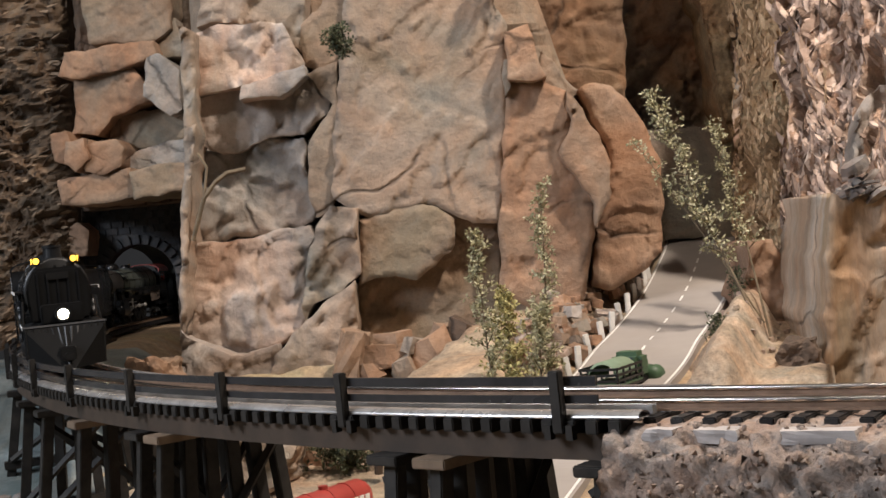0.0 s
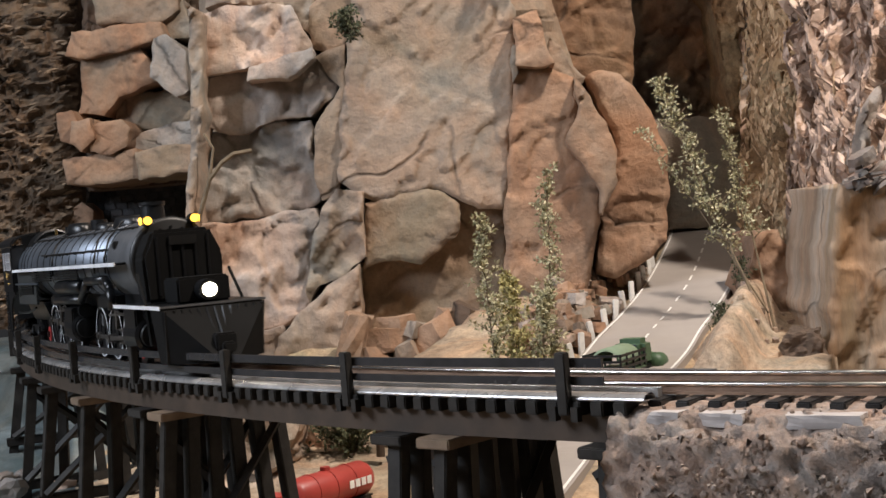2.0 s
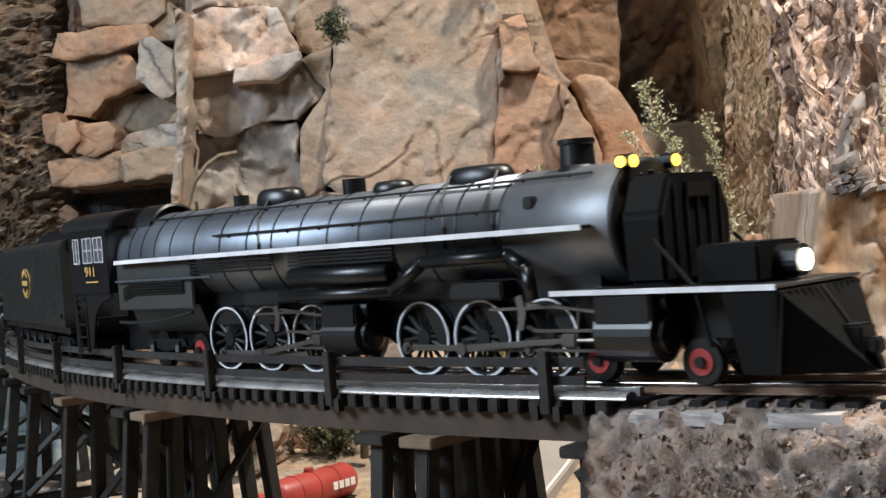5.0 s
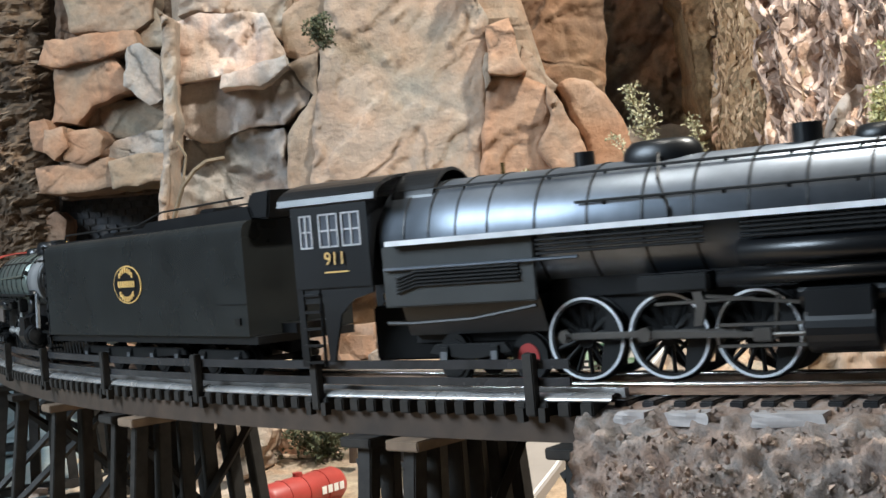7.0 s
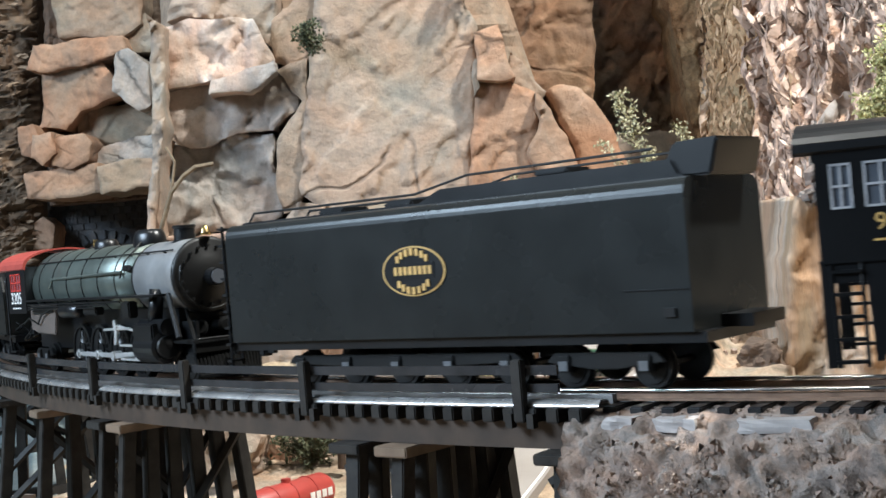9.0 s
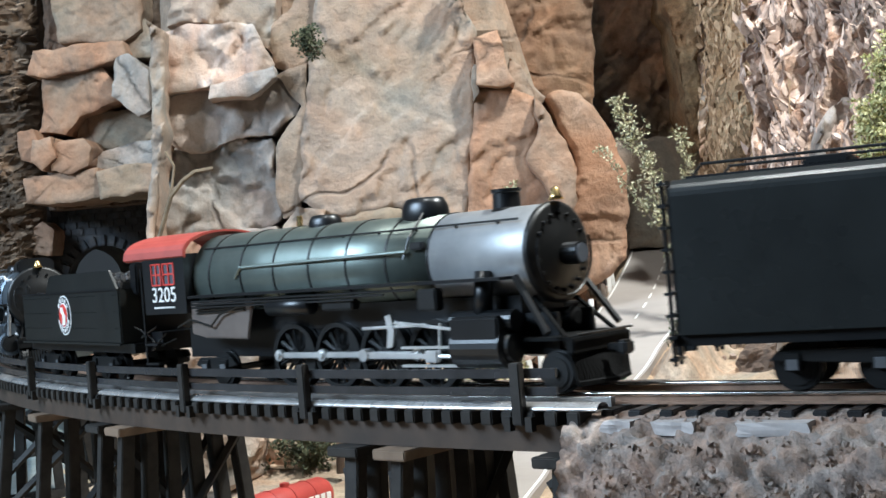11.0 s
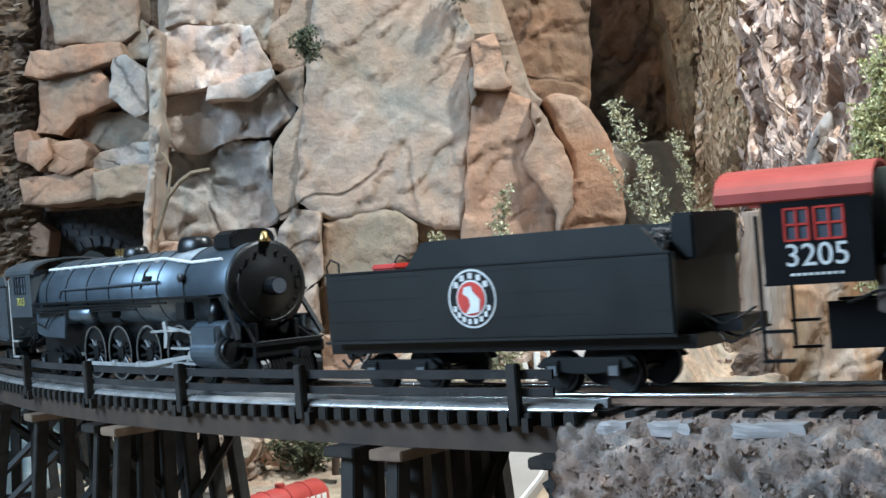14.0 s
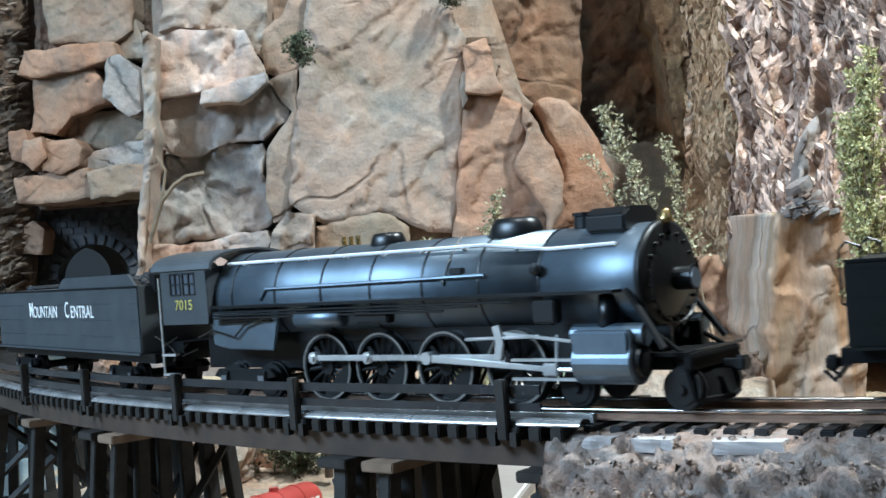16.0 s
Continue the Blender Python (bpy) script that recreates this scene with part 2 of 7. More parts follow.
def along(bm, s0, s1, side0, side1, z0, z1, step=0.012):
    """A beam that follows the track."""
    n = max(1, int(round((s1 - s0) / step)))
    rings = []
    for i in range(n + 1):
        s = s0 + (s1 - s0) * i / n
        ax, ay, _ = track(s, side0)
        bx, by, _ = track(s, side1)
        rings.append([bm.verts.new(p) for p in ((ax, ay, z0), (bx, by, z0), (bx, by, z1), (ax, ay, z1))])
    for p, q in zip(rings, rings[1:]):
        for i in range(4):
            j = (i + 1) % 4
            bm.faces.new((p[i], p[j], q[j], q[i]))
    bm.faces.new(rings[0])
    bm.faces.new(rings[-1])
    bmesh.ops.recalc_face_normals(bm, faces=bm.faces[:])
    return bm


# ---- ground ----
ROAD = [Vector(p) for p in ((-0.050, 0.700, -0.1780), (0.001, 0.830, -0.1550), (0.022, 0.900, -0.1484), (0.102, 1.060, -0.1185), (0.136, 1.150, -0.1021), (0.166, 1.230, -0.0894), (0.204, 1.340, -0.0695), (0.242, 1.480, -0.0460), (0.276, 1.620, -0.0224), (0.288, 1.750, -0.0194))]


def spline(pts, t):
    n = len(pts) - 1
    k = min(int(t * n), n - 1)
    u = t * n - k
    p0, p1, p2, p3 = pts[max(k - 1, 0)], pts[k], pts[k + 1], pts[min(k + 2, n)]
    return 0.5 * (2 * p1 + (p2 - p0) * u + (2 * p0 - 5 * p1 + 4 * p2 - p3) * u * u + (3 * p1 - p0 - 3 * p2 + p3) * u ** 3)


ROAD_LINE = [spline(ROAD, i / 80) for i in range(81)]


def smooth_step(a, b, v):
    t = min(1.0, max(0.0, (v - a) / (b - a)))
    return t * t * (3 - 2 * t)


def ground_z(x, y):
    z = -0.178 + 0.045 * smooth_step(0.95, 1.3, y) - 0.03 * smooth_step(1.0, 0.85, y) - 0.02 * smooth_step(-0.25, -0.45, x)
    z += 0.012 * fbm((x * 7, y * 7, 2.0), 4)
    # the high bench that carries the track into the tunnel
    if y > 1.0:
        best = min((x - track(-0.12 - 0.08 * i)[0]) ** 2 + (y - track(-0.12 - 0.08 * i)[1]) ** 2 for i in range(18))
        k = smooth_step(0.18, 0.075, math.sqrt(best)) * smooth_step(1.22, 1.36, y)
        z = z * (1 - k) + (RAIL_Z - 0.016) * k
    p = min(ROAD_LINE, key=lambda q: (q.x - x) ** 2 + (q.y - y) ** 2)
    d = math.hypot(p.x - x, p.y - y)
    k = smooth_step(0.11, 0.05, d)
    return z * (1 - k) + (p.z - 0.004) * k


def heightfield(bm, x0, x1, nx, y0, y1, ny, fn):
    rows = [[bm.verts.new((x0 + (x1 - x0) * i / nx, y0 + (y1 - y0) * j / ny, fn(x0 + (x1 - x0) * i / nx, y0 + (y1 - y0) * j / ny))) for i in range(nx + 1)] for j in range(ny + 1)]
    for a, b in zip(rows, rows[1:]):
        for i in range(nx):
            bm.faces.new((a[i], a[i + 1], b[i + 1], b[i]))
    return bm


tagged(obj("ground", heightfield(bmesh.new(), -1.3, 1.3, 150, 0.35, 2.9, 150, ground_z), SOIL, None, "", True), "brown sandy modelled ground of the layout", "ground", kind="structure")

# the stream bed below the bridge
bm = heightfield(bmesh.new(), -1.20, -0.28, 90, 0.72, 1.62, 90, lambda x, y: ground_z(x, y) + 0.003 + 0.006 * fbm((x * 18, y * 18, 5), 4) - 0.03 * smooth_step(-0.36, -0.30, x) - 0.03 * smooth_step(1.5, 1.6, y))
tagged(obj("stream", bm, STREAM, None, "", True), "grey-green painted stream bed below the bridge", "stream", kind="structure")

# ---- room round the layout ----
ROOM_PAINT = plain_mat("room_wall_paint", (0.10, 0.095, 0.09), 0.8, 0, 4, 0.1, 0)
CEILING_PAINT = plain_mat("ceiling_paint", (0.22, 0.215, 0.21), 0.8, 0, 4, 0.1, 0)
for nm, b6 in (("wall_south", (-2.6, 2.6, -2.1, -2.0, -1.0, 1.9)), ("wall_north", (-2.6, 2.6, 3.1, 3.2, -1.0, 1.9)), ("wall_west", (-2.7, -2.6, -2.1, 3.2, -1.0, 1.9)), ("wall_east", (2.6, 2.7, -2.1, 3.2, -1.0, 1.9))):
    tagged(obj(nm, boxm(*b6), ROOM_PAINT), "plain dim wall of the exhibition room", "wall", kind="structure")
tagged(obj("floor", boxm(-2.6, 2.6, -2.0, 3.1, -1.1, -1.0), ROOM_PAINT), "plain floor of the exhibition room", "floor", kind="structure")
tagged(obj("ceiling", boxm(-2.7, 2.7, -2.1, 3.2, 1.9, 2.0), CEILING_PAINT), "plain ceiling of the exhibition room", "ceiling", kind="structure")


# ---- rocks ----
def inside_dist(p, poly):
    best = 1e9
    for a, b in zip(poly, poly[1:] + poly[:1]):
        ab = b - a
        t = max(0.0, min(1.0, (p - a).dot(ab) / max(ab.length_squared, 1e-12)))
        best = min(best, (p - a - ab * t).length)
    return best


def rock(mat, dist, thick, outline, rounding, amp, label, name="cliff_rock", seg=0.0062):
    """A rock plate standing upright: outline of (x, z), rough front, worn rim, broken sides."""
    poly = [Vector(p) for p in outline]
    centre = sum(poly, Vector((0, 0))) / len(poly)
    poly = [p + (p - centre).normalized() * (0.0022 if dist < 1.7 else 0.0045) for p in poly]
    if "smooth" in label or mat in (ROCK_RED, ROCK_OLIVE, ROCK_ORANGE_SHADED):
        amp *= 0.5
    rounding *= 0.22
    seed = 11.3 * poly[0].x + 7.7 * poly[0].y + dist * 3
    bm = bmesh.new()
    bm.faces.new([bm.verts.new((p.x, 0, p.y)) for p in poly])
    bmesh.ops.triangulate(bm, faces=bm.faces[:], quad_method="BEAUTY", ngon_method="BEAUTY")
    for _ in range(7):
        long = [e for e in bm.edges if e.calc_length() > seg]
        if not long:
            break
        bmesh.ops.subdivide_edges(bm, edges=long, cuts=1)
        bmesh.ops.triangulate(bm, faces=bm.faces[:])
    bmesh.ops.beautify_fill(bm, faces=bm.faces[:], edges=[e for e in bm.edges if not e.is_boundary])
    size = max(p.x for p in poly) - min(p.x for p in poly)
    bm.normal_update()
    rim = [v for v in bm.verts if v.is_boundary]
    chisel, cells = (0.05, 8.0) if "smooth" in label or "plate" in label else (0.16, 10.0) if mat in (ROCK_RED, ROCK_OLIVE) and dist < 1.7 else (0.6, 13.0)
    tilt = Vector((noise.noise((seed, 1, 2)), noise.noise((seed, 5, 3)))) * 0.16
    mid = sum(poly, Vector((0, 0))) / len(poly)
    for v in bm.verts:
        p = Vector((v.co.x, v.co.z))
        d = inside_dist(p, poly)
        k = max(0.0, 1 - d / rounding)
        # terraced relief: broad facets with sharp steps and a fine roughness
        f = fbm((p.x * 6 + seed, p.y * 6, seed), 2)
        g = fbm((p.x * 16 - p.y * 9 + seed, p.y * 13, seed + 3), 3)
        step = smooth_step(0.10, 0.16, g) + 0.7 * smooth_step(-0.35, -0.28, g)
        # flat facets that meet in sharp creases
        w = p + 0.022 * Vector((fbm((p.x * 14, p.y * 14, seed), 3), fbm((p.x * 14, p.y * 14, seed + 6), 3)))
        q = Vector((w.x * cells + seed, w.y * cells * 0.8, seed))
        far, near = noise.voronoi(q)
        c = near[0]
        lean = Vector((noise.noise(c * 3.7), 0.9 * noise.noise(c * 5.1 + Vector((4, 1, 2)))))
        facet = (q.x - c.x) * lean.x + (q.y - c.y) * lean.y + 0.6 * noise.noise(c * 2.3)
        groove = max(0.0, 1 - (far[1] - far[0]) / 0.10) * smooth_step(-0.1, 0.25, noise.noise((p.x * 12, p.y * 12, seed + 20)))
        v.co.y = chisel * amp * (1.5 * facet + 0.45 * groove) + dist - amp * (0.55 * step + 0.45 * f) + amp * 0.22 * fbm((p.x * 60, p.y * 60, seed), 3) + k * k * rounding * 0.8 + (p - mid).dot(tilt) * 0.5
        v.co.x += 0.0035 * fbm((p.x * 38, p.y * 38, seed + 4), 3)
        v.co.z += 0.0035 * fbm((p.x * 38, p.y * 38, seed + 9), 3)
    edge = [e for e in bm.edges if e.is_boundary]
    for e in edge:
        e.smooth = False
    r = bmesh.ops.extrude_edge_only(bm, edges=edge)
    for v in (g for g in r["geom"] if isinstance(g, bmesh.types.BMVert)):
        v.co.y += thick
        v.co.x += 0.006 * fbm((v.co.x * 30, v.co.z * 30, seed), 2)
    bmesh.ops.recalc_face_normals(bm, faces=bm.faces[:])
    if sum(f.normal.y * f.calc_area() for f in bm.faces) > 0:
        bmesh.ops.reverse_faces(bm, faces=bm.faces[:])
    ob = obj(name, bm, mat, None, "", True)
    return tagged(ob, label, "rock", "rocks of the cliff")


def boulder(name, mat, at, size, label, seed=0.0, group="loose stones", cuts=3, flat=1.0):
    bm = bmesh.new()
    bmesh.ops.create_icosphere(bm, subdivisions=cuts, radius=1.0)
    for v in bm.verts:
        n = v.co.normalized()
        q = 0.75 + 0.35 * fbm(n * 1.3 + Vector((seed, seed * 2, 3)), 3)
        c = Vector((max(-0.72, min(0.72, n.x)), max(-0.72, min(0.72, n.y)), max(-0.66, min(0.66, n.z))))
        v.co = Vector((c.x * size[0], c.y * size[1], c.z * size[2] * flat)) * q * 1.3
    ob = obj(name, bm, mat)
    ob.matrix_world = pose(*at, seed * 17 % 25 - 12, seed * 31 % 20 - 10, seed * 67 % 360)
    return tagged(ob, label, "rock", group)


# ---- the cliff, rock by rock: outline (x, z), distance, thickness ----
ROCKS = []
ROCKS.append(rock(ROCK_TAN, 1.300, 0.12, [(-0.109, 0.284), (0.029, 0.272), (0.044, 0.214), (0.038, 0.152), (0.021, 0.024), (-0.009, 0.028), (-0.049, 0.050), (-0.113, 0.043), (-0.144, 0.064), (-0.138, 0.115), (-0.124, 0.200)], 0.020, 0.010,
                  "large smooth tan sandstone slab of the cliff"))
ROCKS.append(rock(ROCK_OLIVE, 1.325, 0.10, [(-0.122, 0.050), (-0.052, 0.057), (-0.007, 0.035), (0.021, 0.030), (0.015, -0.030), (-0.002, -0.081), (-0.017, -0.156), (-0.141, -0.147), (-0.132, -0.018)], 0.015, 0.010,
                  "shaded olive-brown slab low in the cliff"))
ROCKS.append(rock(ROCK_OLIVE, 1.295, 0.05, [(-0.120, 0.038), (-0.086, 0.046), (-0.049, 0.046), (-0.027, 0.030), (-0.030, 0.006), (-0.051, -0.013), (-0.068, -0.023), (-0.097, -0.018), (-0.125, -0.024)], 0.018, 0.006,
                  "rounded olive-brown rock plate on the cliff foot"))
ROCKS.append(rock(ROCK_RED, 1.290, 0.10, [(0.041, 0.156), (0.072, 0.160), (0.099, 0.146), (0.103, 0.117), (0.089, 0.083), (0.114, 0.043), (0.113, 0.003), (0.093, -0.064), (0.052, -0.074), (0.014, -0.046), (0.027, 0.067)], 0.022, 0.012,
                  "tall reddish sandstone slab of the cliff"))
ROCKS.append(rock(ROCK_RED, 1.265, 0.07, [(0.097, 0.144), (0.106, 0.131), (0.121, 0.099), (0.131, 0.071), (0.128, 0.041), (0.115, 0.013), (0.110, 0.042), (0.088, 0.082), (0.101, 0.115)], 0.010, 0.006,
                  "narrow tan flake beside the reddish slab"))
ROCKS.append(rock(ROCK_RED, 1.310, 0.12, [(0.112, 0.146), (0.130, 0.152), (0.148, 0.148), (0.174, 0.107), (0.186, 0.069), (0.182, -0.020), (0.161, -0.036), (0.130, -0.056), (0.107, -0.048), (0.117, 0.009), (0.134, 0.042), (0.137, 0.081)], 0.030, 0.012,
                  "rounded orange-brown rock pillar beside the road"))
ROCKS.append(rock(ROCK_RED, 1.270, 0.06, [(0.043, 0.208), (0.065, 0.211), (0.076, 0.164), (0.059, 0.161), (0.045, 0.161)], 0.006, 0.004,
                  "small square reddish rock block on the cliff"))
ROCKS.append(rock(ROCK_TAN, 1.280, 0.05, [(0.041, 0.183), (0.046, 0.181), (0.045, 0.157), (0.038, 0.150)], 0.004, 0.003,
                  "thin pale rock sliver in a crack"))
ROCKS.append(rock(ROCK_TAN, 1.330, 0.06, [(0.078, 0.190), (0.089, 0.183), (0.113, 0.150), (0.102, 0.144), (0.076, 0.165)], 0.008, 0.005,
                  "tan wedge of rock above the reddish slab"))
ROCKS.append(rock(ROCK_ORANGE_SHADED, 1.500, 0.12, [(0.073, 0.310), (0.190, 0.299), (0.186, 0.221), (0.181, 0.150), (0.172, 0.060), (0.127, 0.080), (0.098, 0.203), (0.080, 0.231), (0.052, 0.253), (0.055, 0.286)], 0.030, 0.020,
                  "high orange-brown rock face, coloured darker for the overhang's shade"))
ROCKS.append(rock(ROCK_OLIVE, 1.310, 0.08, [(-0.161, 0.243), (-0.143, 0.255), (-0.131, 0.277), (-0.112, 0.275), (-0.117, 0.241), (-0.126, 0.201), (-0.147, 0.196), (-0.163, 0.203)], 0.015, 0.008,
                  "dark olive rock with a small shrub"))
ROCKS.append(rock(ROCK_GREY, 1.300, 0.08, [(-0.271, 0.243), (-0.243, 0.250), (-0.203, 0.245), (-0.182, 0.244), (-0.163, 0.205), (-0.170, 0.199), (-0.208, 0.184), (-0.225, 0.189), (-0.269, 0.182), (-0.275, 0.207)], 0.010, 0.010,
                  "bluish grey rock slab with a broken edge"))
ROCKS.append(rock(ROCK_TAN, 1.320, 0.08, [(-0.261, 0.296), (-0.159, 0.287), (-0.161, 0.235), (-0.168, 0.217), (-0.184, 0.248), (-0.206, 0.253), (-0.246, 0.257), (-0.267, 0.253)], 0.010, 0.010,
                  "pinkish tan rock at the cliff top"))
ROCKS.append(rock(ROCK_GREY, 1.285, 0.06, [(-0.222, 0.184), (-0.162, 0.200), (-0.161, 0.188), (-0.189, 0.175), (-0.226, 0.172)], 0.006, 0.004,
                  "dark overhanging flake of grey rock"))
ROCKS.append(rock(ROCK_GREY, 1.315, 0.08, [(-0.277, 0.180), (-0.229, 0.185), (-0.167, 0.193), (-0.141, 0.169), (-0.146, 0.152), (-0.170, 0.134), (-0.208, 0.135), (-0.233, 0.125), (-0.256, 0.122), (-0.280, 0.136)], 0.010, 0.010,
                  "curled pale grey rock slab"))
ROCKS.append(rock(ROCK_BLUE, 1.325, 0.08, [(-0.287, 0.130), (-0.259, 0.121), (-0.211, 0.130), (-0.171, 0.130), (-0.172, 0.085), (-0.170, 0.048), (-0.192, 0.039), (-0.242, 0.036), (-0.300, 0.032)], 0.012, 0.012,
                  "mauve-grey weathered rock slab"))
ROCKS.append(rock(ROCK_OLIVE, 1.305, 0.08, [(-0.161, 0.191), (-0.129, 0.198), (-0.134, 0.138), (-0.147, 0.056), (-0.166, 0.050), (-0.169, 0.083), (-0.164, 0.126), (-0.140, 0.155)], 0.008, 0.006,
                  "narrow olive-stained rock strip"))
ROCKS.append(rock(ROCK_GREY, 1.300, 0.09, [(-0.295, 0.029), (-0.237, 0.032), (-0.175, 0.037), (-0.169, 0.027), (-0.183, -0.014), (-0.187, -0.063), (-0.220, -0.079), (-0.254, -0.084), (-0.302, -0.069)], 0.012, 0.012,
                  "grey rock slab with pale veins"))
ROCKS.append(rock(ROCK_TAN, 1.290, 0.08, [(-0.166, 0.032), (-0.148, 0.053), (-0.121, 0.049), (-0.127, -0.012), (-0.149, -0.028), (-0.173, -0.038), (-0.185, -0.056), (-0.179, -0.014)], 0.010, 0.012,
                  "pinkish rock block with deep cracks"))
ROCKS.append(rock(ROCK_GREY, 1.270, 0.09, [(-0.306, -0.054), (-0.294, -0.066), (-0.278, -0.074), (-0.250, -0.084), (-0.213, -0.077), (-0.217, -0.097), (-0.230, -0.121), (-0.285, -0.129), (-0.317, -0.127)], 0.012, 0.012,
                  "pale grey rock at the foot of the cliff"))
ROCKS.append(rock(ROCK_TAN, 1.275, 0.09, [(-0.229, -0.134), (-0.214, -0.087), (-0.181, -0.057), (-0.131, -0.022), (-0.133, -0.068), (-0.146, -0.140)], 0.012, 0.012,
                  "pink-tan rock at the foot of the cliff"))
ROCKS.append(rock(ROCK_TAN, 1.270, 0.06, [(-0.279, 0.248), (-0.266, 0.241), (-0.268, 0.191), (-0.276, 0.127), (-0.283, 0.091), (-0.291, 0.018), (-0.300, -0.056), (-0.307, -0.055), (-0.296, 0.035), (-0.290, 0.074), (-0.283, 0.175)], 0.012, 0.016,
                  "narrow rough pillar of lichened rock"))
ROCKS.append(rock(ROCK_OLIVE, 1.920, 0.12, [(-0.561, 0.453), (-0.429, 0.441), (-0.437, 0.370), (-0.469, 0.355), (-0.554, 0.362)], 0.020, 0.012,
                  "tan rock block above the tunnel"))
ROCKS.append(rock(ROCK_RED, 1.900, 0.12, [(-0.587, 0.344), (-0.526, 0.346), (-0.461, 0.351), (-0.458, 0.327), (-0.515, 0.317), (-0.571, 0.308), (-0.598, 0.313)], 0.016, 0.010,
                  "long brown rock beam above the tunnel"))
ROCKS.append(rock(ROCK_RED, 1.920, 0.12, [(-0.582, 0.306), (-0.530, 0.314), (-0.499, 0.316), (-0.487, 0.295), (-0.479, 0.267), (-0.534, 0.253), (-0.559, 0.226), (-0.593, 0.229)], 0.016, 0.016,
                  "rugged red-brown rock above the tunnel"))
ROCKS.append(rock(ROCK_BLUE, 1.880, 0.10, [(-0.463, 0.318), (-0.444, 0.324), (-0.424, 0.299), (-0.422, 0.245), (-0.440, 0.239), (-0.455, 0.254), (-0.471, 0.270)], 0.012, 0.006,
                  "bluish grey upright stone"))
ROCKS.append(rock(ROCK_TAN, 1.940, 0.10, [(-0.462, 0.376), (-0.430, 0.386), (-0.424, 0.333), (-0.452, 0.334), (-0.463, 0.347)], 0.012, 0.006,
                  "small tan rock beside the pillar"))
ROCKS.append(rock(ROCK_OLIVE, 1.960, 0.12, [(-0.550, 0.257), (-0.432, 0.252), (-0.436, 0.205), (-0.534, 0.196), (-0.549, 0.216)], 0.016, 0.012,
                  "dark recessed rock with pale streaks"))
ROCKS.append(rock(ROCK_RED, 1.880, 0.10, [(-0.616, 0.222), (-0.596, 0.225), (-0.591, 0.205), (-0.603, 0.184), (-0.616, 0.190)], 0.014, 0.006,
                  "small tan boulder above the tunnel"))
ROCKS.append(rock(ROCK_RED, 1.860, 0.10, [(-0.589, 0.206), (-0.567, 0.209), (-0.564, 0.184), (-0.580, 0.172), (-0.594, 0.182)], 0.014, 0.006,
                  "small brown boulder above the tunnel"))
ROCKS.append(rock(ROCK_RED, 1.870, 0.10, [(-0.566, 0.203), (-0.524, 0.205), (-0.514, 0.193), (-0.520, 0.172), (-0.541, 0.162), (-0.567, 0.167)], 0.016, 0.006,
                  "rounded red-brown boulder above the tunnel"))
ROCKS.append(rock(ROCK_BLUE, 1.920, 0.12, [(-0.530, 0.172), (-0.501, 0.189), (-0.458, 0.201), (-0.425, 0.201), (-0.428, 0.162), (-0.516, 0.163)], 0.014, 0.008,
                  "sloping grey ledge rock"))
ROCKS.append(rock(ROCK_RED, 1.880, 0.14, [(-0.610, 0.156), (-0.569, 0.158), (-0.508, 0.161), (-0.503, 0.139), (-0.504, 0.124), (-0.555, 0.120), (-0.608, 0.121)], 0.014, 0.012,
                  "brown lintel rock over the tunnel"))
ROCKS.append(rock(ROCK_OLIVE, 1.870, 0.14, [(-0.501, 0.158), (-0.448, 0.162), (-0.417, 0.160), (-0.420, 0.122), (-0.500, 0.122)], 0.014, 0.010,
                  "tan lintel rock over the tunnel"))
ROCKS.append(rock(ROCK_RED, 2.020, 0.08, [(-0.653, 0.086), (-0.636, 0.094), (-0.622, 0.084), (-0.627, 0.048), (-0.658, 0.051)], 0.020, 0.010,
                  "orange boulder beside the tunnel mouth"))
ROCKS.append(rock(ROCK_TAN, 1.620, 0.06, [(0.218, 0.121), (0.271, 0.120), (0.325, 0.114), (0.317, -0.019), (0.229, -0.015), (0.232, 0.066)], 0.010, 0.006,
                  "smooth brown rock wall at the road end"))
ROCKS.append(rock(ROCK_GREY, 1.800, 0.10, [(0.213, 0.361), (0.385, 0.346), (0.369, -0.062), (0.205, -0.049)], 0.020, 0.020,
                  "dark rock at the back of the cleft"))
ROCKS.append(rock(BARK_GOLD, 1.550, 0.10, [(0.284, 0.303), (0.324, 0.299), (0.318, 0.178), (0.309, 0.097), (0.301, 0.139), (0.298, 0.220)], 0.020, 0.012,
                  "golden rock edge of the cleft"))
ROCKS.append(rock(STRATA, 1.060, 0.16, [(0.286, 0.016), (0.302, 0.010), (0.320, 0.009), (0.343, 0.011), (0.358, -0.027), (0.349, -0.156), (0.262, -0.147), (0.272, -0.083), (0.280, -0.023)], 0.014, 0.008,
                  "rust-streaked upright stone pillar"))
ROCKS.append(rock(ROCK_RED, 1.200, 0.10, [(0.246, -0.024), (0.267, -0.020), (0.285, -0.048), (0.274, -0.136), (0.253, -0.135), (0.237, -0.070)], 0.020, 0.020,
                  "crumbling reddish bank of rock"))
ROCKS.append(rock(ROCK_GREY, 1.200, 0.10, [(0.356, 0.088), (0.380, 0.112), (0.438, 0.112), (0.430, 0.006), (0.358, 0.014), (0.339, 0.037)], 0.020, 0.020,
                  "grey upright rock at the edge of the cliff"))

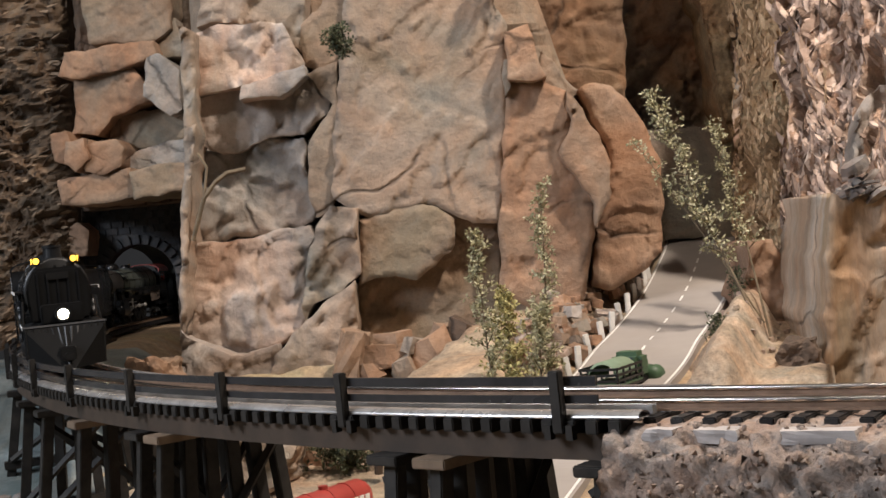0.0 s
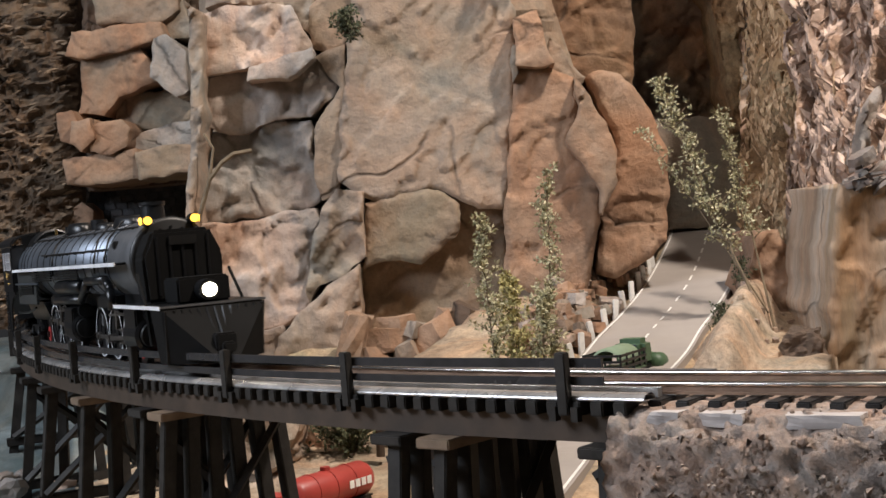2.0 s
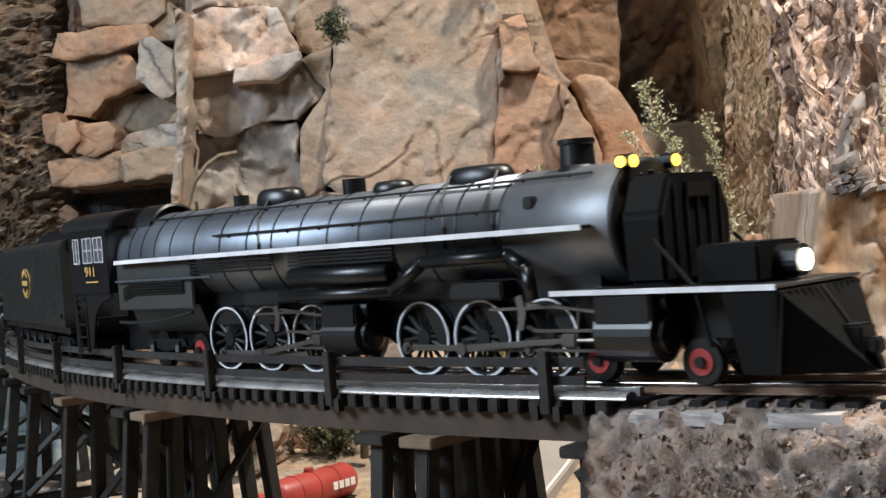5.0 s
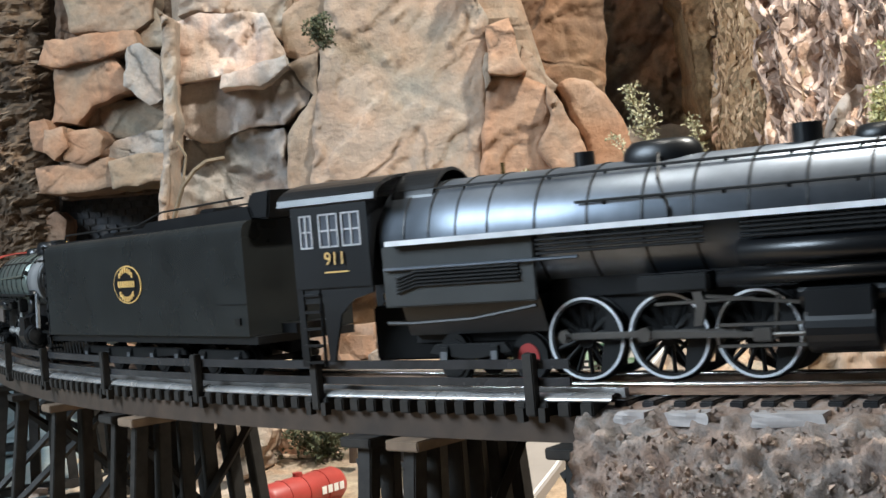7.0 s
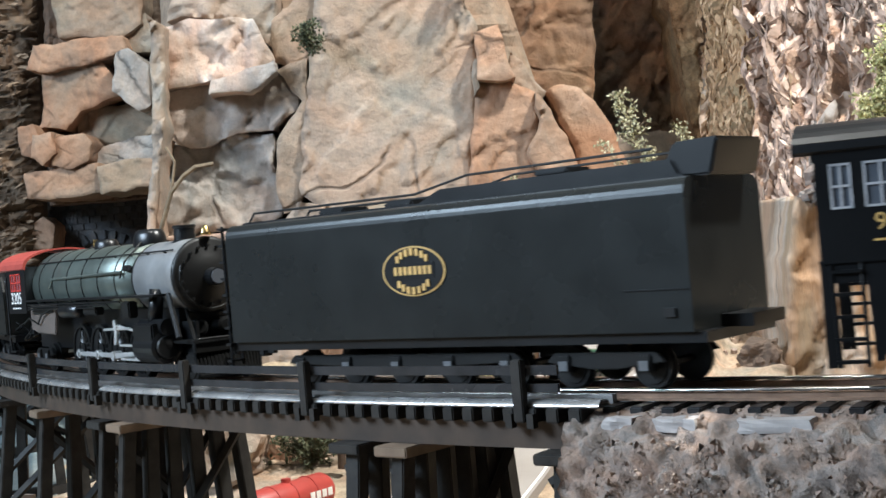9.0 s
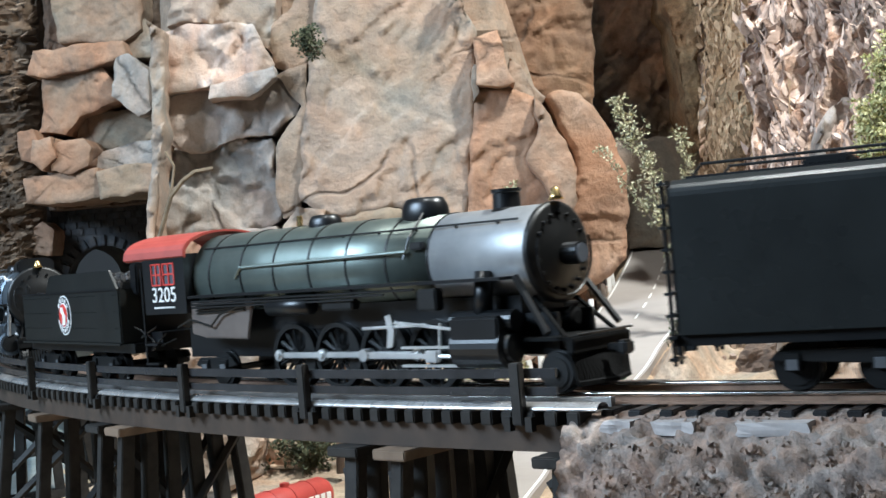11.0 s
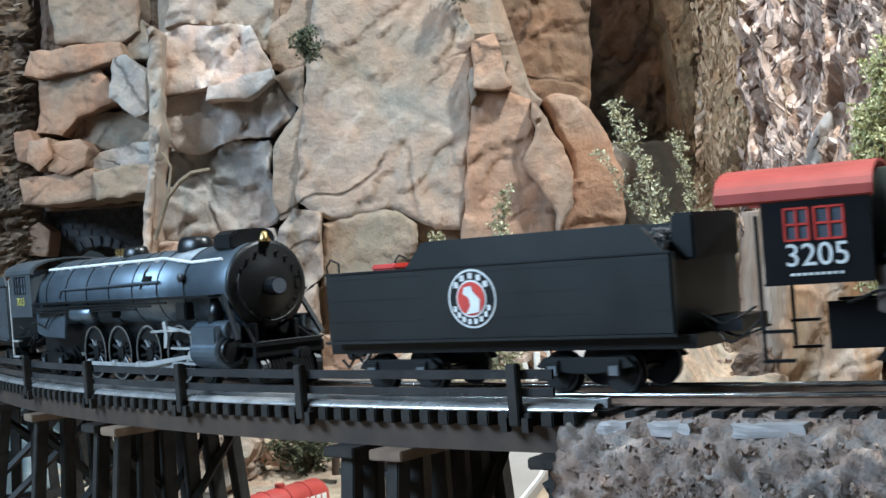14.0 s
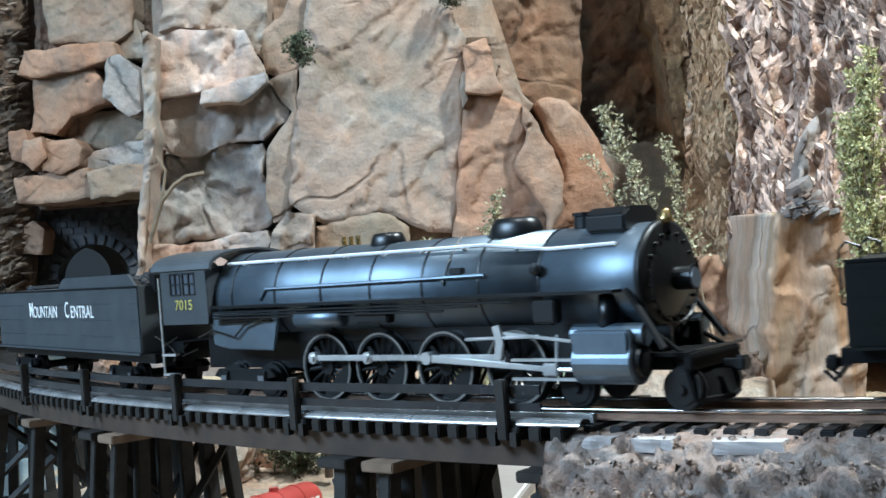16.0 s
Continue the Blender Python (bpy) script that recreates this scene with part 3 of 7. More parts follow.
# ---- rough rock faces of pressed bark ----
def bark_face(name, mat, corners, nu, nv, amp, freq, label, seed, back):
    """A rough sheet between four corners (bottom left, bottom right, top right, top left), with a back skin."""
    a, b, c, d = (Vector(p) for p in corners)
    bm = bmesh.new()
    nrm = (b - a).cross(d - a).normalized()
    if nrm.y > 0:
        nrm = -nrm
    rows = []
    for j in range(nv + 1):
        row = []
        for i in range(nu + 1):
            u, v = i / nu, j / nv
            p = (a * (1 - u) + b * u) * (1 - v) + (d * (1 - u) + c * u) * v
            row.append(bm.verts.new(p + nrm * bark_height(p, u, amp, freq, seed)))
        rows.append(row)
    for p, q in zip(rows, rows[1:]):
        for i in range(nu):
            bm.faces.new((p[i], p[i + 1], q[i + 1], q[i]))
    r = bmesh.ops.extrude_edge_only(bm, edges=[e for e in bm.edges if e.is_boundary])
    for v in (g for g in r["geom"] if isinstance(g, bmesh.types.BMVert)):
        v.co -= nrm * back
    return tagged(obj(name, bm, mat, None, "", False), label, "cliff", kind="structure")


def bark_height(p, u, amp, freq, seed):
    w = 0.6 * fbm((p.x * 9, p.y * 9, p.z * 5 + seed), 3)
    f = fbm((p.x * freq[0] + w + seed, p.y * freq[0] + w, p.z * freq[1] + w), 4, 0.6)
    rim = min(u, 1 - u, 1.0) * 12
    return amp * (0.7 * (1 - abs(2 * f)) + 1.1 * w) - 0.03 * max(0.0, 1 - rim) ** 2


def bark_flakes(name, mat, corners, n, size, lean, label, amp, freq, seed, spread=11):
    """Many loose curved flakes lying on a rough face."""
    a, b, c, d = (Vector(p) for p in corners)
    nrm = (b - a).cross(d - a).normalized()
    if nrm.y > 0:
        nrm = -nrm
    across = (b - a).normalized()
    rng = random.Random(seed)
    bm = bmesh.new()
    for _ in range(n):
        u, v = rng.random(), rng.random()
        p = (a * (1 - u) + b * u) * (1 - v) + (d * (1 - u) + c * u) * v
        ang = radians(lean + rng.gauss(0, spread) + 58 * noise.noise((p.x * 9, p.z * 9, seed)))
        up = Vector((0, 0, 1)) * math.cos(ang) + across * math.sin(ang)
        side = up.cross(nrm).normalized()
        L, w = size * rng.uniform(0.5, 1.6), size * rng.uniform(0.07, 0.20)
        lift = rng.uniform(-0.0004, 0.0016)
        curl = rng.uniform(-0.2, 0.2) * L

        def on_face(v, k, up_by):
            g = p + v
            return g + nrm * (bark_height(g, 0.5, amp, freq, seed) + lift + up_by) + side * curl * k * k

        pts = [on_face(-up * L * 0.5, -0.5, 0.0), on_face(-side * w - up * L * 0.2, -0.2, 0.0), on_face(-side * w * 0.8 + up * L * 0.25, 0.25, w * 0.15), on_face(up * L * 0.5, 0.5, w * 0.3), on_face(side * w + up * L * 0.15, 0.15, w * 0.3), on_face(side * w * 0.8 - up * L * 0.3, -0.3, 0.0)]
        vs = [bm.verts.new(k) for k in pts]
        m = bm.verts.new(on_face(Vector((0, 0, 0)), 0.0, w * rng.uniform(0.3, 0.8)))
        for i in range(6):
            bm.faces.new((vs[i], vs[(i + 1) % 6], m))
    return tagged(obj(name, bm, mat), label, "bark", kind="stuff")


def flake_mat(name, dark, mid, light):
    m, nt, bs = nodes_of(name)
    geo = nt.nodes.new("ShaderNodeNewGeometry")
    c = ramp(nt, geo.outputs["Random Per Island"], [(0.0, dark), (0.45, mid), (1.0, light)])
    c = mix(nt, 0.5, c, ramp(nt, noise_node(nt, 140, 5, 0.65), [(0.3, (0.25, 0.24, 0.23)), (0.65, (0.8, 0.78, 0.76))]), "OVERLAY")
    nt.links.new(c, bs.inputs["Base Color"])
    bs.inputs["Roughness"].default_value = 0.8
    return m


FLAKE_PINK = flake_mat("pink_bark_flake", (0.20, 0.145, 0.115), (0.40, 0.295, 0.24), (0.57, 0.44, 0.36))
FLAKE_GOLD = flake_mat("golden_bark_flake", (0.15, 0.09, 0.045), (0.38, 0.25, 0.14), (0.62, 0.45, 0.29))
FLAKE_BROWN = flake_mat("brown_bark_flake", (0.04, 0.028, 0.02), (0.12, 0.08, 0.05), (0.34, 0.25, 0.17))
bark_flakes("bark_flakes_right", FLAKE_PINK, ((0.285, 1.27, -0.12), (0.47, 1.08, -0.12), (0.50, 1.12, 0.33), (0.335, 1.30, 0.33)), 2600, 0.0190, -16, "pale pink flakes of bark on the cliff", 0.026, (26, 10), 8.0, 22)
bark_flakes("bark_flakes_far", FLAKE_GOLD, ((0.262, 1.36, -0.10), (0.335, 1.22, -0.10), (0.36, 1.26, 0.33), (0.325, 1.50, 0.33)), 3000, 0.010, 6, "small golden flakes of bark on the cliff", 0.014, (42, 12), 3.0)
bark_flakes("bark_flakes_left", FLAKE_BROWN, ((-0.90, 2.0, -0.09), (-0.655, 2.02, -0.09), (-0.615, 2.02, 0.55), (-0.90, 1.98, 0.55)), 900, 0.017, 84, "brown layered flakes of bark on the cliff", 0.030, (11, 30), 5.0)
bark_face("cliff_right_far", BARK_GOLD, ((0.262, 1.36, -0.10), (0.335, 1.22, -0.10), (0.36, 1.26, 0.33), (0.325, 1.50, 0.33)), 60, 130, 0.014, (42, 12), "golden-brown cliff of rough bark flakes", 3.0, 0.12)
bark_face("cliff_right", BARK_RED, ((0.285, 1.27, -0.12), (0.47, 1.08, -0.12), (0.50, 1.12, 0.33), (0.335, 1.30, 0.33)), 130, 150, 0.026, (26, 10), "pinkish brown cliff of rough bark flakes", 8.0, 0.12)
bark_face("cliff_left", BARK_BROWN, ((-0.90, 2.0, -0.09), (-0.655, 2.02, -0.09), (-0.615, 2.02, 0.55), (-0.90, 1.98, 0.55)), 70, 130, 0.030, (11, 30), "brown cliff of rough layered bark", 5.0, 0.2)
# backing sheet whose dark colour gives the cleft its shade
bark_face("cliff_back", ROCK_DARK, ((-0.66, 2.30, 0.10), (0.9, 1.98, -0.2), (0.9, 1.98, 0.75), (-0.9, 2.30, 0.75)), 60, 40, 0.03, (5, 5), "rock sheet behind the cliff, coloured dark for the cleft's shade", 2.0, 0.1)
bark_face("cliff_core", ROCK_OLIVE, ((-0.30, 1.372, -0.2), (0.195, 1.372, -0.2), (0.03, 1.372, 0.5), (-0.29, 1.372, 0.5)), 60, 60, 0.012, (7, 7), "dark rock core between the slabs", 4.0, 0.10)
# filler sheet, its recess shade put into the dark colour
bark_face("cliff_left_core", ROCK_DARK, ((-0.625, 2.0, 0.115), (-0.40, 2.0, 0.115), (-0.40, 2.0, 0.55), (-0.60, 2.0, 0.55)), 50, 70, 0.022, (11, 11), "brown rock between the tunnel stones, coloured dark for shaded gaps", 9.0, 0.06)
# added sheet above the view that keeps the ceiling spots off the cleft
bark_face("cliff_overhang", ROCK_DARK, ((0.10, 1.56, 0.44), (0.42, 1.40, 0.44), (0.42, 1.95, 0.48), (0.10, 2.0, 0.48)), 30, 30, 0.012, (7, 7), "unseen rock sheet added above the cleft to shade it", 6.0, 0.05)

# ---- tunnel portal ----
PORTAL_STONE = rock_mat("portal_stone", (0.035, 0.036, 0.040), (0.065, 0.066, 0.072), (0.10, 0.098, 0.10), (0.05, 0.05, 0.055), 30, 0.85, 0.003)
LINING = plain_mat("tunnel_lining", (0.28, 0.29, 0.27), 0.8, 0, 20, 0.2, 0.0006)


def tunnel_portal():
    ox, _, _ = track(-1.155)
    cx, y0, zf, rad, spring = -0.562, 2.085, RAIL_Z - 0.012, 0.058, 0.0
    t = thing("tunnel_portal", "dark brick tunnel portal with an arched mouth", "tunnel")
    arc = [(cx + rad * math.cos(radians(a)), spring + rad * 0.95 * math.sin(radians(a))) for a in range(180, -1, -9)]
    outline = [(-0.70, zf), (cx - rad, zf)] + arc + [(cx + rad, zf), (-0.44, zf), (-0.44, 0.19), (-0.70, 0.19)]
    part("wall", prism(bmesh.new(), outline, y0, y0 + 0.03), PORTAL_STONE, t)
    bm = bmesh.new()
    lining = [(cx - rad, zf)] + arc + [(cx + rad, zf)]
    rows = [[bm.verts.new((x + (0.004 if x > cx else -0.004) - 0.10 * k, y0 + 0.031 + 0.22 * k, z + 0.003)) for x, z in lining] for k in (0, 0.5, 1)]
    for p, q in zip(rows, rows[1:]):
        for i in range(len(p) - 1):
            bm.faces.new((p[i], p[i + 1], q[i + 1], q[i]))
    bmesh.ops.solidify(bm, geom=bm.faces[:], thickness=0.004)
    part("lining", bm, LINING, t, "pale curved tunnel lining")
    # voussoirs round the mouth
    for i in range(13):
        a = radians(180 * (i + 0.5) / 13)
        bm = bmesh.new()
        box(bm, -0.0062, 0.0062, -0.006, 0.006, -0.008, 0.008, 0.0012)
        ob = part("brick", bm, PORTAL_STONE, t)
        ob.matrix_world = Matrix.Translation((cx + (rad + 0.009) * math.cos(a), y0, spring + (rad * 0.95 + 0.009) * math.sin(a))) @ Matrix.Rotation(-(a - math.pi / 2), 4, "Y")
    # brick courses
    shared = None
    n = 0
    rng = random.Random(4)
    z = zf + 0.006
    row = 0
    while z < 0.175:
        x = -0.69 + (0.010 if row % 2 else 0.0)
        while x < -0.45:
            far = math.hypot(x - cx, (z - spring) / 0.95) if z > spring else abs(x - cx)
            if far > rad + 0.026 and n < 290:
                bm = None
                if shared is None:
                    shared = boxm(-0.0092, 0.0092, -0.003, 0.003, -0.0050, 0.0050, 0.001)
                    ob = part("brick", shared, PORTAL_STONE, t)
                    shared = ob.data
                else:
                    ob = new("brick", shared)
                    ob.parent = t
                ob.location = (x, y0 - 0.0006 + rng.uniform(0, 0.0012), z)
                n += 1
            x += 0.020
        z += 0.0115
        row += 1


tunnel_portal()

# ---- embankment that carries the track beyond the bridge ----
def embankment():
    bm = bmesh.new()
    prof = [(-0.14, -0.19), (-0.085, -0.12), (-0.05, -0.082), (-0.040, -0.0735), (0.0, -0.0716), (0.026, -0.0716), (0.038, -0.0740), (0.049, -0.0815), (0.054, -0.10), (0.057, -0.14), (0.060, -0.24)]
    fine = []
    for (a, za), (b, zb) in zip(prof, prof[1:]):
        n = max(1, int(math.hypot(b - a, zb - za) / 0.0022))
        fine += [(a + (b - a) * i / n, za + (zb - za) * i / n) for i in range(n)]
    fine.append(prof[-1])
    rings = []
    n = 270
    for i in range(n + 1):
        s = 0.572 + 0.61 * i / n
        ring = []
        for side, z in fine:
            x, y, h = track(s, side)
            g = fbm((x * 150, y * 150, z * 150), 4, 0.62)
            k = smooth_step(0.026, 0.05, abs(side))
            ring.append(bm.verts.new((x - math.sin(h) * g * 0.005 * k, y - math.cos(h) * g * 0.005 * k, z + g * 0.0028 * (0.35 + k))))
        rings.append(ring)
    for p, q in zip(rings, rings[1:]):
        for i in range(len(p) - 1):
            bm.faces.new((p[i], p[i + 1], q[i + 1], q[i]))
    bm.faces.new(rings[0])
    return tagged(obj("embankment", bm, RUBBLE, None, "", True), "grey-pink rubble embankment below the track", "embankment", kind="structure")


embankment()
rng = random.Random(5)
bm = bmesh.new()
for i in range(2600):
    s, u = rng.uniform(0.588, 0.98), rng.random()
    if u < 0.55:
        side, z = rng.uniform(0.046, 0.060), rng.uniform(-0.125, -0.078)
        side = 0.050 + (0.006 if z < -0.09 else 0.0)
    else:
        side, z = rng.uniform(-0.045, 0.040), -0.0722
    x, y, h = track(s, side)
    r = rng.uniform(0.0006, 0.0018) * (1.35 if rng.random() < 0.12 else 1)
    m = Matrix.Translation((x, y, z)) @ Euler((rng.uniform(0, 6), rng.uniform(0, 6), 0)).to_matrix().to_4x4() @ Matrix.Diagonal((r, r * rng.uniform(0.6, 1), r * rng.uniform(0.5, 0.9), 1))
    bmesh.ops.create_icosphere(bm, subdivisions=1, radius=1.0, matrix=m) if i < 700 else None
    if i >= 700:
        vs = [bm.verts.new(m @ Vector(c)) for c in ((1, 0, -0.6), (-0.6, 0.9, -0.5), (-0.5, -0.9, -0.6), (0.1, 0.1, 1))]
        for f in ((0, 1, 3), (1, 2, 3), (2, 0, 3)):
            bm.faces.new([vs[k] for k in f])
tagged(obj("ballast", bm, RUBBLE), "loose grey-pink ballast and grit", "gravel", kind="stuff")

# ---- rails and ties ----
def swept(bm, s0, s1, profile, step=0.012):
    """A rail-like bar of (side, z) profile that follows the track."""
    n = int(round((s1 - s0) / step))
    rings = [[bm.verts.new((*track(s0 + (s1 - s0) * i / n, a)[:2], z)) for a, z in profile] for i in range(n + 1)]
    m = len(profile)
    for p, q in zip(rings, rings[1:]):
        for i in range(m):
            bm.faces.new((p[i], p[(i + 1) % m], q[(i + 1) % m], q[i]))
    bmesh.ops.recalc_face_normals(bm, faces=bm.faces[:])
    return bm


for side in (0.0165, -0.0165):
    t = thing("rail", "brown-sided steel model rail", "rail", "rails of the track")
    head = [(side + 0.0013 * math.cos(radians(a)), RAIL_Z - 0.0010 + 0.0010 * math.sin(radians(a))) for a in range(0, 181, 15)] + [(side - 0.0013, RAIL_Z - 0.0018), (side + 0.0013, RAIL_Z - 0.0018)]
    part("rail_head", swept(bmesh.new(), -1.35, 1.15, head), RAIL_STEEL, t, "shiny worn rail head", True)
    part("rail_web", along(bmesh.new(), -1.35, 1.15, side - 0.0005, side + 0.0005, RAIL_Z - 0.0042, RAIL_Z - 0.0017), RAIL_RUST, t)
    part("rail_foot", along(bmesh.new(), -1.35, 1.15, side - 0.0020, side + 0.0020, RAIL_Z - 0.0052, RAIL_Z - 0.0042), RAIL_RUST, t)

tie_mesh = None
ties = thing("track_ties", "dark wooden ties below the rails", "railway tie", kind="structure")
s = -1.3
while s < 1.1:
    on_bridge = -0.75 < s < 0.582
    x, y, h = track(s)
    if tie_mesh is None:
        ob = part("tie", boxm(-0.0030, 0.0030, -0.0300, 0.030, -0.0055, -0.0006, 0.0006), TIE_DARK, ties)
        tie_mesh = ob.data
        bridge_tie = part("tie", boxm(-0.0030, 0.0030, -0.040, 0.039, -0.0062, 0.0, 0.0006), TIMBER, ties)
        bridge_mesh = bridge_tie.data
        bridge_tie.matrix_world = pose(*track(-0.76)[:2], RAIL_Z - 0.0052, 0, 0, -math.degrees(track(-0.76)[2]))
    else:
        ob = new("tie", bridge_mesh if on_bridge else tie_mesh)
        ob.parent = ties
    ob.matrix_world = pose(x, y, RAIL_Z - 0.0053, 0, 0, -math.degrees(h) + (0 if on_bridge else rng.uniform(-2, 2)))
    s += 0.0105 if on_bridge else 0.0122

# pale stones at the end of the bridge
PALE_STONE = plain_mat("pale_stone", (0.46, 0.42, 0.40), 0.7, 0, 60, 0.25)
for i, (s, side, sx) in enumerate(((0.594, 0.038, 0.0062), (0.617, 0.038, 0.0085), (0.655, 0.039, 0.0135))):
    x, y, h = track(s, side)
    bm = boxm(-sx, sx, -0.0042, 0.0042, -0.0032, 0.0020)
    bmesh.ops.subdivide_edges(bm, edges=bm.edges[:], cuts=3, use_grid_fill=True)
    for v in bm.verts:
        v.co += v.co.normalized() * 0.0016 * fbm(v.co * 190 + Vector((i * 3, 0, 1)), 3)
    ob = obj("trackside_stone", bm, PALE_STONE)
    ob.matrix_world = pose(x, y, -0.0746, 0, 0, -math.degrees(h) + 3 * i - 3)
    tagged(ob, "flat pale stone slab beside the track", "stone", "trackside stones")

# ---- bridge ----
POST_S = [0.549, 0.424, 0.324, 0.214, 0.101, -0.015, -0.130, -0.245, -0.36, -0.475]


HANDRAIL_BLACK = plain_mat("glossy_black_railing", (0.034, 0.034, 0.036), 0.24, 0, 60, 0.3, 0.0003)
# guard timbers coloured paler than the rest for the light on them
GUARD_GREY = plain_mat("lightened_guard_timber", (0.20, 0.195, 0.19), 0.22, 0, 60, 0.4, 0.0005)


def bridge():
    t = thing("railway_bridge", "curved dark timber deck bridge with low railing", "bridge")
    for side in (0.0315, -0.0335):
        part("girder", along(bmesh.new(), -0.80, 0.584, side - 0.005, side + 0.003, -0.0870, RAIL_Z - 0.0116), TIMBER_BROWN, t, "brown curved girder")
    part("deck_beam", along(bmesh.new(), -0.80, 0.584, -0.028, 0.026, -0.0855, RAIL_Z - 0.0118), TIMBER_BROWN, t)
    # walkway given a round, pale metal top that imitates the near rail's highlight
    strip = [(0.0335 + 0.0050 * math.cos(radians(q)), RAIL_Z - 0.0052 + 0.0030 * math.sin(radians(q))) for q in range(0, 181, 15)]
    part("walkway", swept(bmesh.new(), -0.80, 0.584, strip), plain_mat("highlight_strip_metal", (0.62, 0.60, 0.58), 0.26, 0.7, 60, 0.35, 0.0004), t, "walkway strip rounded and brightened to imitate the rail's highlight", True)
    part("guard_timber", along(bmesh.new(), -0.80, 0.584, 0.0225, 0.0260, RAIL_Z - 0.0052, RAIL_Z - 0.0014), GUARD_GREY, t)
    part("guard_timber", along(bmesh.new(), -0.80, 0.584, -0.0290, -0.0255, RAIL_Z - 0.0052, RAIL_Z - 0.0010), GUARD_GREY, t)
    part("guard_rail", along(bmesh.new(), -0.80, 0.60, 0.0080, 0.0098, RAIL_Z - 0.0052, RAIL_Z - 0.001), RAIL_STEEL, t, "bright inner guard rail")
    for off in (0.0,):
        part("handrail", along(bmesh.new(), -0.80, 0.566, 0.0362 + off, 0.0378 + off, RAIL_Z + 0.0082, RAIL_Z + 0.0122), HANDRAIL_BLACK, t)
        part("handrail", along(bmesh.new(), -0.80, 0.566, 0.0362 + off, 0.0378 + off, RAIL_Z + 0.0010, RAIL_Z + 0.0045), HANDRAIL_BLACK, t)
        for s in POST_S:
            x, y, h = track(s, (0.0402 if off == 0 else -0.0370))
            ob = part("post", boxm(-0.0026, 0.0026, -0.0022, 0.0022, -0.0110, 0.0150 if off == 0 else 0.0120, 0.0005), TIMBER, t)
            ob.matrix_world = pose(x, y, RAIL_Z, 0, 0, -math.degrees(h))
            for k in (-0.0052, 0.0052):
                x, y, h = track(s + k, 0.0405 if off == 0 else -0.038)
                ob = part("bracket", boxm(-0.0016, 0.0016, -0.0018, 0.0018, -0.0135, -0.0075), TIMBER, t)
                ob.matrix_world = pose(x, y, RAIL_Z, 0, 0, -math.degrees(h))


bridge()


def trestle(s, width, legs, seed, cap=True):
    x, y, h = track(s)
    t = thing("trestle_bent", "dark timber trestle bent below the bridge", "trestle", "trestle bents", m=pose(x, y, 0, 0, 0, -math.degrees(h)))
    rng = random.Random(seed)
    top = -0.0872
    foot = ground_z(x, y) - 0.01
    part("cap", boxm(-0.010, 0.010, -width - 0.008, width + 0.008, top - 0.0048, top, 0.0006), PIER_CAP if cap else TIMBER, t, "pale timber cap beam" if cap else "")
    for i in range(legs):
        u = -1 + 2 * i / (legs - 1)
        a = Vector((rng.uniform(-0.002, 0.002), u * width * 1.34, foot))
        b = Vector((0, u * width * 0.96, top - 0.004))
        bm = boxm(-0.0040, 0.0040, -0.0040, 0.0040, -(b - a).length / 2, (b - a).length / 2, 0.0006)
        bm.transform(Matrix.Translation((a + b) / 2) @ (b - a).to_track_quat("Z", "Y").to_matrix().to_4x4())
        part("leg", bm, TIMBER, t)
    for side in (-1, 1):
        bm = rod(bmesh.new(), (side * 0.0062, -side * width * 1.28, foot + 0.022), (side * 0.0062, side * width * 0.98, top - 0.012), 0.0030, 4)
        part("brace", bm, TIMBER, t)
    part("sill", boxm(-0.0056, 0.0056, -width * 1.45, width * 1.45, foot + 0.014, foot + 0.021, 0.0005), TIMBER, t)


for i, (s, wid, legs, cap) in enumerate(((0.566, 0.038, 3, False), (0.480, 0.037, 6, True), (0.450, 0.036, 6, False), (0.246, 0.037, 6, True), (0.216, 0.036, 5, False), (0.108, 0.036, 5, True), (0.000, 0.036, 4, False), (-0.10, 0.036, 4, False), (-0.22, 0.036, 4, False))):
    trestle(s, wid, legs, i, cap)

# ---- road ----
def ribbon(pts, left, right, up, thick=0.0):
    bm = bmesh.new()
    rows = []
    for i, p in enumerate(pts):
        d = (pts[min(i + 1, len(pts) - 1)] - pts[max(i - 1, 0)])
        n = Vector((d.y, -d.x, 0)).normalized()
        rows.append([bm.verts.new(p + n * k + Vector((0, 0, up))) for k in (left, right)])
    for a, b in zip(rows, rows[1:]):
        bm.faces.new((a[0], a[1], b[1], b[0]))
    if thick:
        r = bmesh.ops.extrude_face_region(bm, geom=bm.faces[:])
        bmesh.ops.translate(bm, vec=(0, 0, -thick), verts=[v for v in r["geom"] if isinstance(v, bmesh.types.BMVert)])
    bmesh.ops.recalc_face_normals(bm, faces=bm.faces[:])
    return bm


ROAD_HALF = 0.0475
road = tagged(obj("road", ribbon(ROAD_LINE, -ROAD_HALF, ROAD_HALF, 0.002, 0.012), ASPHALT), "grey model highway climbing between the rocks", "road", kind="structure")
for k in (-1, 1):
    part("edge_line", ribbon(ROAD_LINE, k * (ROAD_HALF - 0.003) - 0.0011, k * (ROAD_HALF - 0.003) + 0.0011, 0.0026), WHITE_PAINT, road, "white painted edge line")
i = 3
while i < 78:
    seg = [spline(ROAD, (i + k * 0.5) / 80) for k in range(4)]
    part("lane_dash", ribbon(seg, -0.0011, 0.0011, 0.0026), WHITE_PAINT, road, "white painted lane dash")
    i += 3.4 if i < 50 else 2.9


